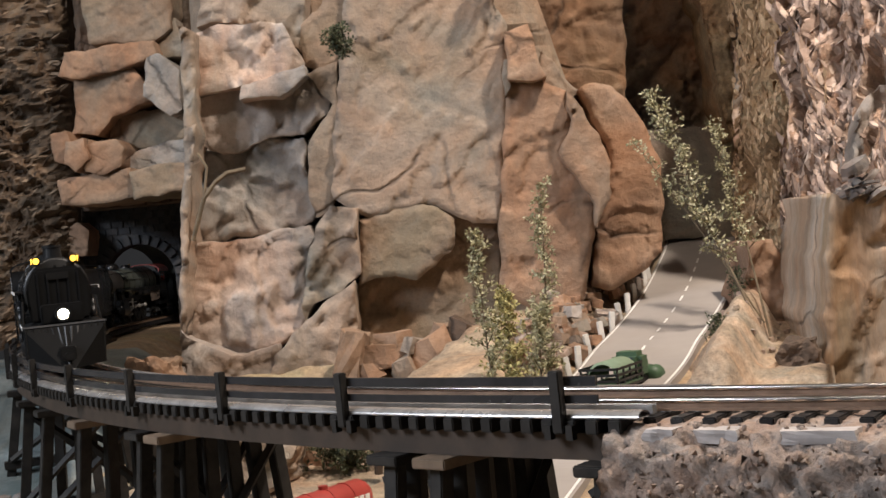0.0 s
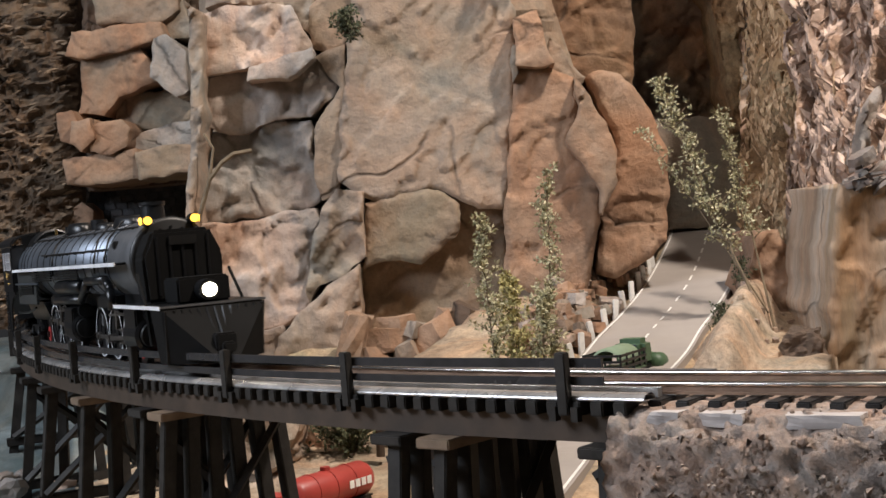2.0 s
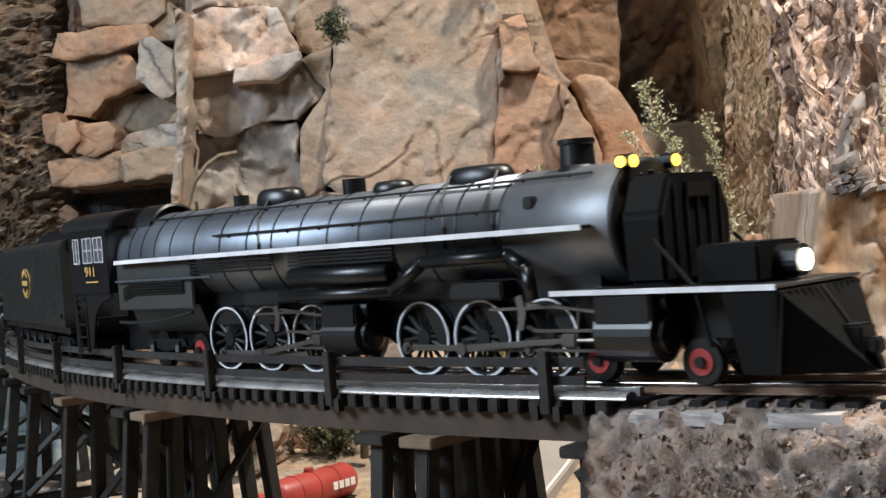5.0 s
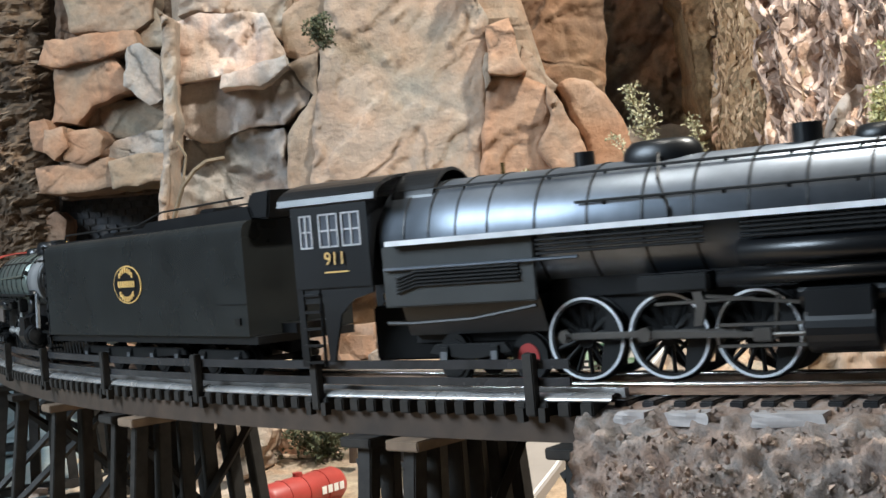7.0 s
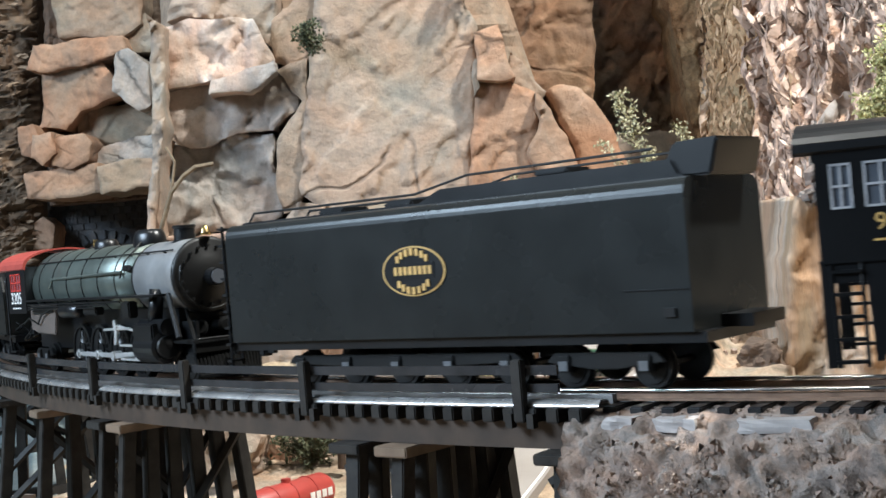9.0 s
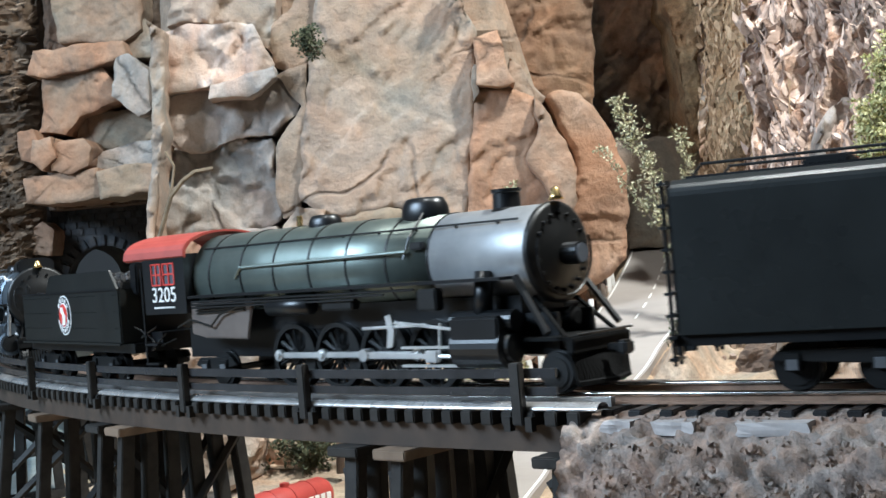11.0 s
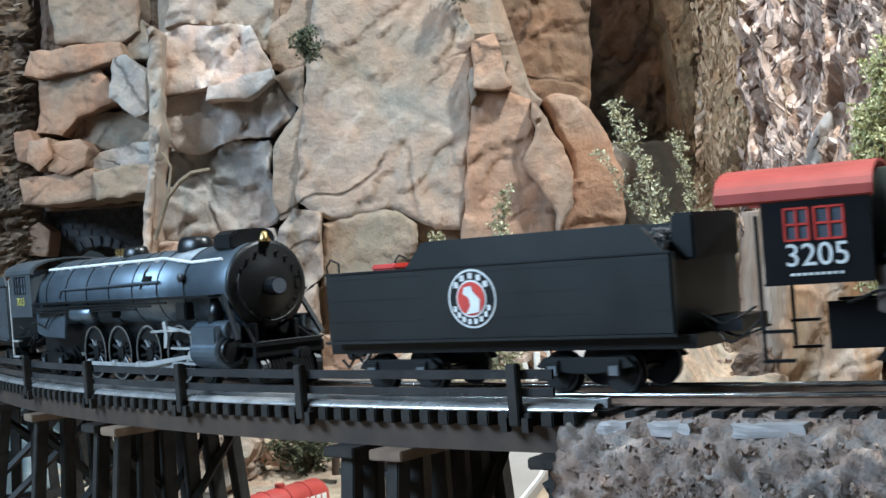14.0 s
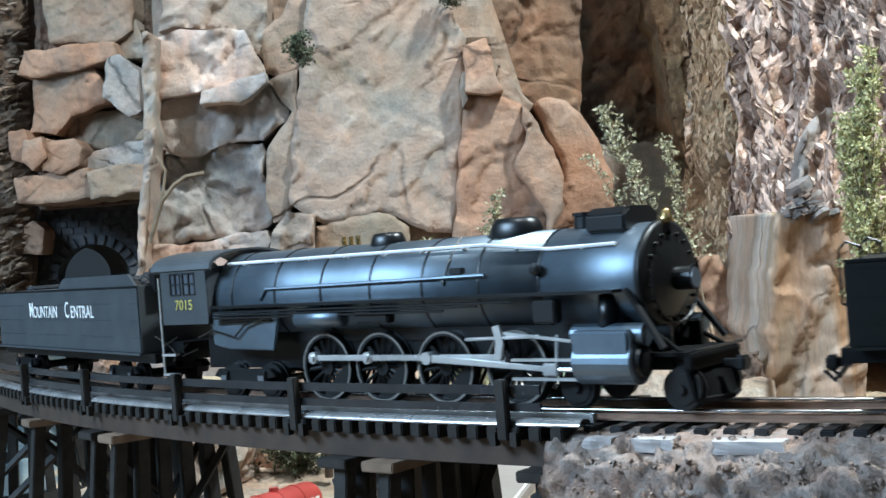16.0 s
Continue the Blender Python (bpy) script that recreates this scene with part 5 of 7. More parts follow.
def tank_truck():
    red = paint("tank_red", (0.36, 0.050, 0.040), 0.4)
    t = thing("tank_truck", "red tank truck parked below the bridge", "truck", m=pose(-0.130, 0.912, -0.1915, 0, 0, 234))
    part("tank", lathe_x(bmesh.new(), [(-0.042, 0.004), (-0.040, 0.0105), (-0.036, 0.0125), (0.032, 0.0125), (0.036, 0.0105), (0.038, 0.004)], 32, 0.0215), red, t, "glossy red tank", True)
    for x in (-0.020, 0.0, 0.018):
        part("tank_band", lathe_x(bmesh.new(), [(x - 0.0006, 0.0125), (x - 0.0005, 0.0130), (x + 0.0005, 0.0130), (x + 0.0006, 0.0125)], 32, 0.0215), red, t)
    part("manhole", rod(bmesh.new(), (0.0, 0, 0.033), (0.0, 0, 0.0365), 0.0035, 16), red, t)
    part("frame", boxm(-0.040, 0.056, -0.008, 0.008, 0.006, 0.0095), BLACK, t)
    part("cab", boxm(0.040, 0.058, -0.0105, 0.0105, 0.006, 0.0270, 0.003), red, t)
    bm = bmesh.new()
    for k in range(4):
        box(bm, -0.034 + 0.0062 * k, -0.0295 + 0.0062 * k, 0.0122, 0.0128, 0.0190, 0.0245)
    part("lettering", bm, LETTER_WHITE, t, "white bars of lettering on the tank").location = (0, 0.0002, 0)
    for s in (-1, 1):
        for x in (-0.030, -0.018, 0.048):
            part("wheel", rod(bmesh.new(), (x, s * 0.0075, 0.0052), (x, s * 0.0115, 0.0052), 0.0052, 18), BLACK, t)


farm_truck()
tank_truck()

# ---- trains ----
def lettering(text, size, mat, parent, at, name="lettering", wide=1.0, label=""):
    cu = bpy.data.curves.new("text", "FONT")
    cu.body, cu.size, cu.align_x, cu.align_y, cu.extrude = text, size, "CENTER", "CENTER", 0.00012
    cu.offset = size * 0.004
    tmp = bpy.data.objects.new("text", cu)
    me = bpy.data.meshes.new_from_object(tmp)
    bpy.data.objects.remove(tmp)
    me.materials.clear()
    me.materials.append(mat)
    me.transform(Matrix.Translation(at) @ Matrix.Rotation(math.pi / 2, 4, "X") @ Matrix.Diagonal((wide, 1, 1, 1)))
    ob = new(name, me)
    ob.parent = parent
    if label:
        ob["label"] = label
    return ob


def disc(x, z, y, r, sx=1.0, n=40, thick=0.0003):
    return prism(bmesh.new(), [(x + r * sx * math.cos(2 * math.pi * i / n), z + r * math.sin(2 * math.pi * i / n)) for i in range(n)], y, y + thick)


def wheel_set(parent, x, r, tyre, gauge=0.0165, spokes=14, face=None, name="driving_wheel"):
    """One axle with its two wheels; turns about its own middle."""
    bm = bmesh.new()
    for s in (-1, 1):
        y = s * gauge
        rod(bm, (0, y - 0.0016, 0), (0, y + 0.0016, 0), r * 0.24, 14)
        # counterweight
        w = [(0.86 * r * math.sin(a), 0.86 * r * math.cos(a)) for a in [radians(120 + 12 * k) for k in range(11)]]
        prism(bm, w, y - 0.0012, y + 0.0012)
    rod(bm, (0, -gauge, 0), (0, gauge, 0), 0.0022, 8)
    ob = part(name, bm, face or DARK_IRON, parent)
    spoke = None
    for s in (-1, 1):
        for i in range(spokes):
            if spoke is None:
                sp = part("spoke", rod(bmesh.new(), (0, 0, 0.15 * r), (0, 0, 0.88 * r), r * 0.055, 5), face or DARK_IRON, ob)
                spoke = sp.data
            else:
                sp = new("spoke", spoke)
                sp.parent = ob
            sp.matrix_basis = Matrix.Translation((0, s * gauge, 0)) @ Matrix.Rotation(2 * math.pi * i / spokes, 4, "Y")
        tb = bmesh.new()
        n = 36
        for y0, y1, ro, ri in ((s * gauge - 0.0021, s * gauge + 0.0021, r, r * 0.86), (s * gauge - s * 0.0028, s * gauge - s * 0.0020, r * 1.06, r * 0.9)):
            rings = [[tb.verts.new((q * math.sin(2 * math.pi * i / n), y, q * math.cos(2 * math.pi * i / n))) for i in range(n)] for y, q in ((y0, ri), (y0, ro), (y1, ro), (y1, ri))]
            for k in range(4):
                p, q = rings[k], rings[(k + 1) % 4]
                for i in range(n):
                    tb.faces.new((p[i], p[(i + 1) % n], q[(i + 1) % n], q[i]))
        bmesh.ops.recalc_face_normals(tb, faces=tb.faces[:])
        part("tyre", tb, DARK_IRON, ob)
        ring = bmesh.new()
        a = [ring.verts.new((r * 0.985 * math.sin(2 * math.pi * i / n), s * (gauge + 0.0023), r * 0.985 * math.cos(2 * math.pi * i / n))) for i in range(n)]
        b = [ring.verts.new((r * 0.925 * math.sin(2 * math.pi * i / n), s * (gauge + 0.0023), r * 0.925 * math.cos(2 * math.pi * i / n))) for i in range(n)]
        for i in range(n):
            ring.faces.new((a[i], a[(i + 1) % n], b[(i + 1) % n], b[i]))
        bmesh.ops.recalc_face_normals(ring, faces=ring.faces[:])
        part("rim", ring, tyre, ob, "bright tyre face")
    ob.location = (x, 0, r)
    ob["roll_x"], ob["roll_r"] = x, r
    return ob


def small_wheel(parent, x, r, face):
    bm = bmesh.new()
    for s in (-1, 1):
        y = s * 0.0165
        rod(bm, (x, y - 0.0018, r), (x, y + 0.0018, r), r, 24)
        rod(bm, (x, y - s * 0.0024, r), (x, y - s * 0.0012, r), r * 1.1, 24)
    rod(bm, (x, -0.0165, r), (x, 0.0165, r), 0.0018, 6)
    ob = part("wheel", bm, DARK_IRON, parent)
    for s in (-1, 1):
        y = s * 0.0184
        part("wheel_face", rod(bmesh.new(), (x, y, r), (x, y + s * 0.0006, r), r * (0.6 if face is WHEEL_RED else 0.78), 22), face, ob)
        part("hub", rod(bmesh.new(), (x, y, r), (x, y + s * 0.0022, r), r * 0.25, 10), DARK_IRON, ob)
    return ob


def truck_frame(parent, xs, r, zc, steel=DARK_IRON):
    x0, x1 = min(xs) - r * 1.05, max(xs) + r * 1.05
    for s in (-1, 1):
        y = s * 0.0225
        bm = bmesh.new()
        prism(bm, [(x0, zc - 0.001), (x0 + 0.004, zc + 0.003), (x1 - 0.004, zc + 0.003), (x1, zc - 0.001), ((x0 + x1) / 2 + 0.006, zc - 0.004), ((x0 + x1) / 2 - 0.006, zc - 0.004)], y - 0.0014, y + 0.0014, 0.0004)
        for x in xs:
            box(bm, x - 0.0032, x + 0.0032, y - 0.0026, y + 0.0026, zc - 0.0052, zc + 0.0022, 0.0006)
        part("truck_frame", bm, steel, parent)
        for x in xs:
            part("journal_box", boxm(x - 0.0022, x + 0.0022, y + s * 0.0026 - 0.0006, y + s * 0.0026 + 0.0006, zc - 0.0044, zc - 0.0004), GRAPHITE, parent, "worn grey journal box lid")


def boiler_parts(t, zc, jacket, smoke, x_fire, x_smoke, x_front, r_fire, r_mid, r_front, bands):
    part("boiler_jacket", lathe_x(bmesh.new(), [(x_fire, r_fire), (x_fire + 0.06, r_fire), (x_fire + 0.11, r_mid), (x_smoke, r_front)], 48, zc), jacket, t, "", True)
    part("smokebox", lathe_x(bmesh.new(), [(x_smoke, r_front), (x_front - 0.002, r_front), (x_front, r_front * 0.97)], 48, zc), smoke, t, "grey graphite-painted smokebox", True)
    for x in bands:
        k = (x - x_fire) / (x_smoke - x_fire)
        r = r_fire if x < x_fire + 0.06 else (r_fire + (r_mid - r_fire) * (x - x_fire - 0.06) / 0.05 if x < x_fire + 0.11 else r_mid + (r_front - r_mid) * (x - x_fire - 0.11) / (x_smoke - x_fire - 0.11))
        part("boiler_band", lathe_x(bmesh.new(), [(x - 0.0006, r + 0.0001), (x - 0.0005, r + 0.0004), (x + 0.0005, r + 0.0004), (x + 0.0006, r + 0.0001)], 48, zc), DARK_IRON, t)
    # smokebox front: ring, door, hinges, dogs
    part("smokebox_front", lathe_x(bmesh.new(), [(x_front - 0.001, r_front * 1.03), (x_front + 0.0012, r_front * 1.03), (x_front + 0.0022, r_front * 0.94), (x_front + 0.0025, r_front * 0.70), (x_front + 0.0048, r_front * 0.52), (x_front + 0.0056, 0.002)], 40, zc), DARK_IRON, t, "dark smokebox front", True)
    for i in range(18):
        a = 2 * math.pi * i / 18
        y, z = r_front * 0.78 * math.sin(a), zc + r_front * 0.78 * math.cos(a)
        part("door_dog", rod(bmesh.new(), (x_front + 0.002, y, z), (x_front + 0.0042, y, z), 0.0009, 6), DARK_IRON, t)


def dome(t, x, z, rx, ry, h, mat, name="dome"):
    bm = bmesh.new()
    bmesh.ops.create_uvsphere(bm, u_segments=28, v_segments=14, radius=1.0)
    for v in bm.verts:
        q = max(-1.0, min(1.0, v.co.z * 1.5))
        s = 1.0 if v.co.z < 0.55 else 1.0
        v.co = Vector((x + v.co.x * rx * s, v.co.y * ry * s, z + q * h))
    return part(name, bm, mat, t, "", True)


def stack(t, x, z, r, h, mat):
    bm = lathe_x(bmesh.new(), [(0, r * 1.35), (h * 0.15, r * 1.05), (h * 0.8, r), (h * 0.85, r * 1.12), (h, r * 1.12), (h, r * 0.8), (h * 0.3, r * 0.8)], 24, 0)
    for v in bm.verts:
        v.co = Vector((x + v.co.z, v.co.y, z + v.co.x))
    return part("smokestack", bm, mat, t)


def handrail(t, pts, r, mat, posts=True):
    for s in (-1, 1):
        bm = pipe(bmesh.new(), [(x, s * y, z) for x, y, z in pts], r, 6)
        ob = part("handrail", bm, mat, t)
        if posts:
            for (xa, ya, za), (xb, yb, zb) in zip(pts, pts[1:]):
                n = max(1, int((xb - xa) / 0.024))
                for i in range(n):
                    u = (i + 0.5) / n
                    x, y, z = xa + (xb - xa) * u, ya + (yb - ya) * u, za + (zb - za) * u
                    part("stanchion", rod(bmesh.new(), (x, s * y, z), (x, s * (y - 0.0022), z - 0.0018), r * 1.5, 6), mat, ob)


def cab(t, L, half, z0, z1, zroof, wall, roof, windows, sash, glass, overhang=0.006, front=0.006):
    """Cab with side sheets, windows cut as framed panes, curved roof."""
    for s in (-1, 1):
        y = s * half
        zs = [w for w in windows]
        zb, zt = zs[0][2], zs[0][3]
        bm = bmesh.new()
        box(bm, 0.001, L, y - 0.0006, y + 0.0006, z0, zb)
        box(bm, 0.001, L, y - 0.0006, y + 0.0006, zt, z1)
        xs = [0.001] + [v for w in zs for v in (w[0], w[1])] + [L]
        for a, b in zip(xs[::2], xs[1::2]):
            if b - a > 0.0004:
                box(bm, a, b, y - 0.0006, y + 0.0006, zb, zt)
        part("side_sheet", bm, wall, t)
        for a, b, lo, hi in zs:
            bm = bmesh.new()
            e = 0.0008
            for q in ((a, a + e, lo, hi), (b - e, b, lo, hi), (a, b, lo, lo + e), (a, b, hi - e, hi), ((a + b) / 2 - e / 2, (a + b) / 2 + e / 2, lo, hi), (a, b, (lo + hi) / 2 - e / 2, (lo + hi) / 2 + e / 2)):
                box(bm, q[0], q[1], y - 0.0009, y + 0.0003, q[2], q[3])
            w = part("window", bm, sash, t)
            part("pane", boxm(a + e, b - e, y - 0.0002, y + 0.0002, lo + e, hi - e), glass, w)
    n = 16
    arc = [(half * 1.06 * math.cos(math.pi * i / n), z1 + (zroof - z1) * math.sin(math.pi * i / n) ** 0.8) for i in range(n + 1)]
    inner = [(y * 0.94, z - 0.0012) for y, z in reversed(arc)]
    part("roof", prism_x(bmesh.new(), arc + inner, -overhang, L + front), roof, t, "curved cab roof")
    part("front_wall", boxm(L - 0.001, L, -half, half, z0, z1 + 0.001), wall, t)
    part("cab_floor", boxm(0, L, -half * 0.95, half * 0.95, z0, z0 + 0.001), wall, t)


def cylinder_block(t, x0, x1, z, r, y, mat):
    for s in (-1, 1):
        bm = lathe_x(bmesh.new(), [(x0, r * 0.8), (x0 + 0.001, r), (x1 - 0.001, r), (x1, r * 0.8)], 24, z, y=s * y)
        box(bm, x0 + 0.001, x1 - 0.001, s * y - r * 0.9, s * y + r * 0.9, z, z + r * 1.45, 0.001)
        part("cylinder", bm, mat, t, "", False)
        part("cylinder_head", lathe_x(bmesh.new(), [(x1, r * 0.72), (x1 + 0.0018, r * 0.66), (x1 + 0.0024, r * 0.2)], 20, z, y=s * y), DARK_IRON, t)
        part("valve_chest", lathe_x(bmesh.new(), [(x0 - 0.002, r * 0.45), (x0 - 0.002, r * 0.5), (x1 + 0.003, r * 0.5), (x1 + 0.003, r * 0.3)], 18, z + r * 1.2, y=s * y), mat, t)


def rod_gear(t, xs, r, crank, mat, xcyl, phase, main_i):
    """Side rods and main rods of one group of drivers. Returns the parts to key."""
    made = []
    for s in (-1, 1):
        y = s * 0.0222
        bm = bmesh.new()
        x0, x1 = xs[0], xs[-1]
        c = (x0 + x1) / 2
        prism(bm, [(x0 - c, -0.0014), (x1 - c, -0.0014), (x1 - c, 0.0014), (x0 - c, 0.0014)], y - 0.0007, y + 0.0007, 0.0003)
        for x in xs:
            rod(bm, (x - c, y - 0.0012, 0), (x - c, y + 0.0012, 0), 0.0030, 14)
            rod(bm, (x - c, y - s * 0.001, 0), (x - c, y + s * 0.0024, 0), 0.0016, 10)
        ob = part("side_rod", bm, mat, t)
        ob.location = (c, 0, r)
        made.append(("side", ob, c, r, crank, phase + (90 if s > 0 else 0)))
        ym = s * 0.0250
        L = xcyl - 0.010 - xs[main_i]
        bm = bmesh.new()
        prism(bm, [(0, -0.0017), (L, -0.0011), (L, 0.0011), (0, 0.0017)], ym - 0.0007, ym + 0.0007, 0.0003)
        rod(bm, (0, ym - 0.0014, 0), (0, ym + 0.0014, 0), 0.0030, 14)
        rod(bm, (L, ym - 0.0014, 0), (L, ym + 0.0014, 0), 0.0018, 10)
        ob = part("main_rod", bm, mat, t)
        ob.location = (xs[main_i], 0, r)
        made.append(("main", ob, xs[main_i], r, crank, phase + (90 if s > 0 else 0), L))
        bm = boxm(-0.004, 0.004, ym - 0.0018, ym + 0.0018, -0.0028, 0.0028, 0.0006)
        rod(bm, (0.004, ym, 0), (0.020, ym, 0), 0.0010, 8)
        ob = part("crosshead", bm, mat, t)
        ob.location = (xs[main_i] + L, 0, r)
        made.append(("cross", ob, xs[main_i], r, crank, phase + (90 if s > 0 else 0), L))
        # still gear: guides, hanger, reach rod, expansion link
        bm = boxm(xcyl - 0.036, xcyl, ym - 0.0012, ym + 0.0012, r + 0.0036, r + 0.0048)
        box(bm, xcyl - 0.036, xcyl, ym - 0.0012, ym + 0.0012, r - 0.0048, r - 0.0036)
        part("crosshead_guide", bm, mat, t)
        bm = bmesh.new()
        rod(bm, (xcyl - 0.040, ym, r + 0.016), (xcyl - 0.002, ym, r + 0.012), 0.0009, 6)
        rod(bm, (xcyl - 0.062, ym, r + 0.0135), (xcyl - 0.020, ym, r + 0.0145), 0.0009, 6)
        prism(bm, [(xcyl - 0.046, r + 0.004), (xcyl - 0.042, r + 0.0045), (xcyl - 0.040, r + 0.012), (xcyl - 0.042, r + 0.020), (xcyl - 0.046, r + 0.019), (xcyl - 0.0445, r + 0.012)], ym - 0.0008, ym + 0.0008, 0.0002)
        rod(bm, (xcyl - 0.013, ym, r - 0.002), (xcyl - 0.011, ym, r + 0.015), 0.0008, 6)
        part("valve_gear", bm, mat, t)
    return made


def pilot(t, x, z, mat, half=0.030, length=0.024, low=0.004):
    bm = bmesh.new()
    n = 9
    for i in range(-n, n + 1):
        u = i / n
        rod(bm, (x, u * half, z), (x + length * (1 - abs(u) * 0.75), u * half * 0.92, low), 0.0011, 5)
    for a, b in (((x, -half, z), (x, half, z)),):
        rod(bm, a, b, 0.0016, 6)
    for s in (-1, 1):
        rod(bm, (x + length * 0.25, s * half * 0.92, low), (x + length, 0, low), 0.0014, 6)
    part("pilot", bm, mat, t)
    part("pilot_backing", prism_x(bmesh.new(), [(-half * 0.8, low + 0.002), (half * 0.8, low + 0.002), (half * 0.8, z), (-half * 0.8, z)], x - 0.003, x - 0.001), mat, t)


def coupler(t, x, z, d=1):
    bm = boxm(min(x, x + 0.010 * d), max(x, x + 0.010 * d), -0.0016, 0.0016, z - 0.0016, z + 0.0016, 0.0004)
    box(bm, x + 0.008 * d - 0.002, x + 0.008 * d + 0.003, -0.0036, 0.0036, z - 0.003, z + 0.003, 0.001)
    part("coupler", bm, DARK_IRON, t)


WHEELS, RODS = [], []


def big_engine():
    """Long articulated engine; x = 0 is the back of the cab, forward is +x."""
    t = thing("articulated_locomotive", "black articulated steam locomotive with white-edged running boards", "locomotive")
    zc, f = 0.0655, 0.445
    boiler_parts(t, zc, BOILER_BLACK, GRAPHITE, 0.048, 0.385, f, 0.0275, 0.0268, 0.0262, [0.062, 0.078, 0.098, 0.122, 0.150, 0.175, 0.20, 0.222, 0.245, 0.268, 0.292, 0.316, 0.338, 0.358, 0.384])
    for s in (-1, 1):
        part("running_board", boxm(0.056, 0.436, s * 0.0305 - 0.0034, s * 0.0305 + 0.0034, 0.0646, 0.0660), BLACK, t)
        part("board_edge", boxm(0.056, 0.436, s * 0.0343 - 0.0004, s * 0.0343 + 0.0004, 0.0640, 0.0664), EDGE_WHITE, t, "white-painted running board edge")
        part("firebox_side", prism(bmesh.new(), [(0.050, 0.036), (0.150, 0.036), (0.150, 0.064), (0.050, 0.064)], s * 0.0285 - 0.001, s * 0.0285 + 0.001, 0.0006), FIREBOX_GREY, t)
        for k in range(5):
            part("pipe", pipe(bmesh.new(), [(0.058, s * 0.0305, 0.0425 + 0.0016 * k), (0.070, s * 0.0305, 0.0455 + 0.0016 * k), (0.142, s * 0.0305, 0.0455 + 0.0016 * k)], 0.0006, 6), DARK_IRON, t)
        part("pipe", pipe(bmesh.new(), [(0.052, s * 0.0315, 0.0535), (0.100, s * 0.0315, 0.0535), (0.172, s * 0.0315, 0.0535)], 0.0008, 6), BOILER_BLACK, t)
        for k in range(4):
            part("cooling_pipe", pipe(bmesh.new(), [(0.153, s * 0.0322, 0.0560 + 0.0019 * k), (0.228, s * 0.0322, 0.0560 + 0.0019 * k)], 0.0007, 6), DARK_IRON, t)
        for k in range(4):
            part("cooling_pipe", pipe(bmesh.new(), [(0.243, s * 0.0322, 0.0568 + 0.0018 * k), (0.322, s * 0.0322, 0.0568 + 0.0018 * k)], 0.0007, 6), DARK_IRON, t)
        part("air_tank", lathe_x(bmesh.new(), [(0.240, 0.003), (0.241, 0.0052), (0.315, 0.0052), (0.316, 0.003)], 20, 0.0505, y=s * 0.028), BLACK, t, "black air reservoir", True)
        part("steam_pipe", pipe(bmesh.new(), [(0.232, s * 0.030, 0.0405), (0.318, s * 0.030, 0.0415), (0.340, s * 0.030, 0.0545), (0.392, s * 0.030, 0.0555), (0.402, s * 0.030, 0.050), (0.404, s * 0.030, 0.036)], 0.0030, 12), BLACK, t, "thick bent steam pipe", True)
        part("frame_side", boxm(0.055, 0.50, s * 0.0125 - 0.001, s * 0.0125 + 0.001, 0.018, 0.036), BLACK, t)
        part("injector", pipe(bmesh.new(), [(0.052, s * 0.0305, 0.0290), (0.066, s * 0.0305, 0.0285), (0.110, s * 0.0305, 0.0295), (0.150, s * 0.0305, 0.034)], 0.0010, 7), DARK_IRON, t)
        part("spring_rigging", boxm(0.352, 0.384, s * 0.020 - 0.007, s * 0.020 + 0.007, 0.036, 0.044, 0.001), DARK_IRON, t)
        part("spring_rigging", boxm(0.195, 0.226, s * 0.020 - 0.007, s * 0.020 + 0.007, 0.036, 0.0435, 0.001), DARK_IRON, t)
    part("ash_pan", prism_x(bmesh.new(), [(-0.024, 0.038), (0.024, 0.038), (0.018, 0.022), (-0.018, 0.022)], 0.055, 0.148), BLACK, t)
    part("boiler_belly", boxm(0.150, 0.43, -0.016, 0.016, 0.036, 0.046), BLACK, t)
    # cab
    cab(t, 0.046, 0.0325, 0.0470, 0.0868, 0.0985, BLACK, BLACK, [(0.006, 0.0135, 0.066, 0.082), (0.0175, 0.0290, 0.066, 0.082), (0.0310, 0.0420, 0.066, 0.082)], WINDOW_LIGHT, GLASS_DARK)
    part("roof_hatch", lathe_x(bmesh.new(), [(0.050, 0.0185), (0.0512, 0.020), (0.0755, 0.020), (0.0765, 0.0185)], 24, 0.0790, -90, 90), BLACK, t)
    part("ash_pan", boxm(0.030, 0.150, -0.0125, 0.0125, 0.010, 0.036, 0.001), BLACK_MATTE, t)
    lettering("911", 0.0086, LETTER_GOLD, t, (0.0265, -0.0341, 0.0605), "cab_number", 1.0, "gold road number")
    part("gold_line", boxm(0.0195, 0.0335, -0.0334, -0.0330, 0.0540, 0.0548), LETTER_GOLD, t, "thin gold lettering below the number")
    for s in (-1, 1):
        bm = bmesh.new()
        for x in (0.004, 0.0145):
            rod(bm, (x, s * 0.032, 0.048), (x + (0.001 if x < 0.01 else 0), s * 0.032, 0.010), 0.0009, 6)
        for z in (0.012, 0.020, 0.028, 0.036, 0.044):
            box(bm, 0.004, 0.0145, s * 0.032 - 0.0016, s * 0.032 + 0.0016, z - 0.0006, z + 0.0006)
        part("cab_ladder", bm, BLACK, t)
        part("cab_bracket", prism(bmesh.new(), [(0.0005, 0.047), (0.0005, 0.010), (0.004, 0.010), (0.005, 0.040), (0.016, 0.040), (0.017, 0.012), (0.020, 0.012), (0.026, 0.034), (0.034, 0.041), (0.046, 0.044), (0.046, 0.047)], s * 0.0315 - 0.0007, s * 0.0315 + 0.0007), BLACK, t)
    # top fittings
    top = zc + 0.0262
    stack(t, 0.410, top - 0.0015, 0.0075, 0.0135, BLACK)
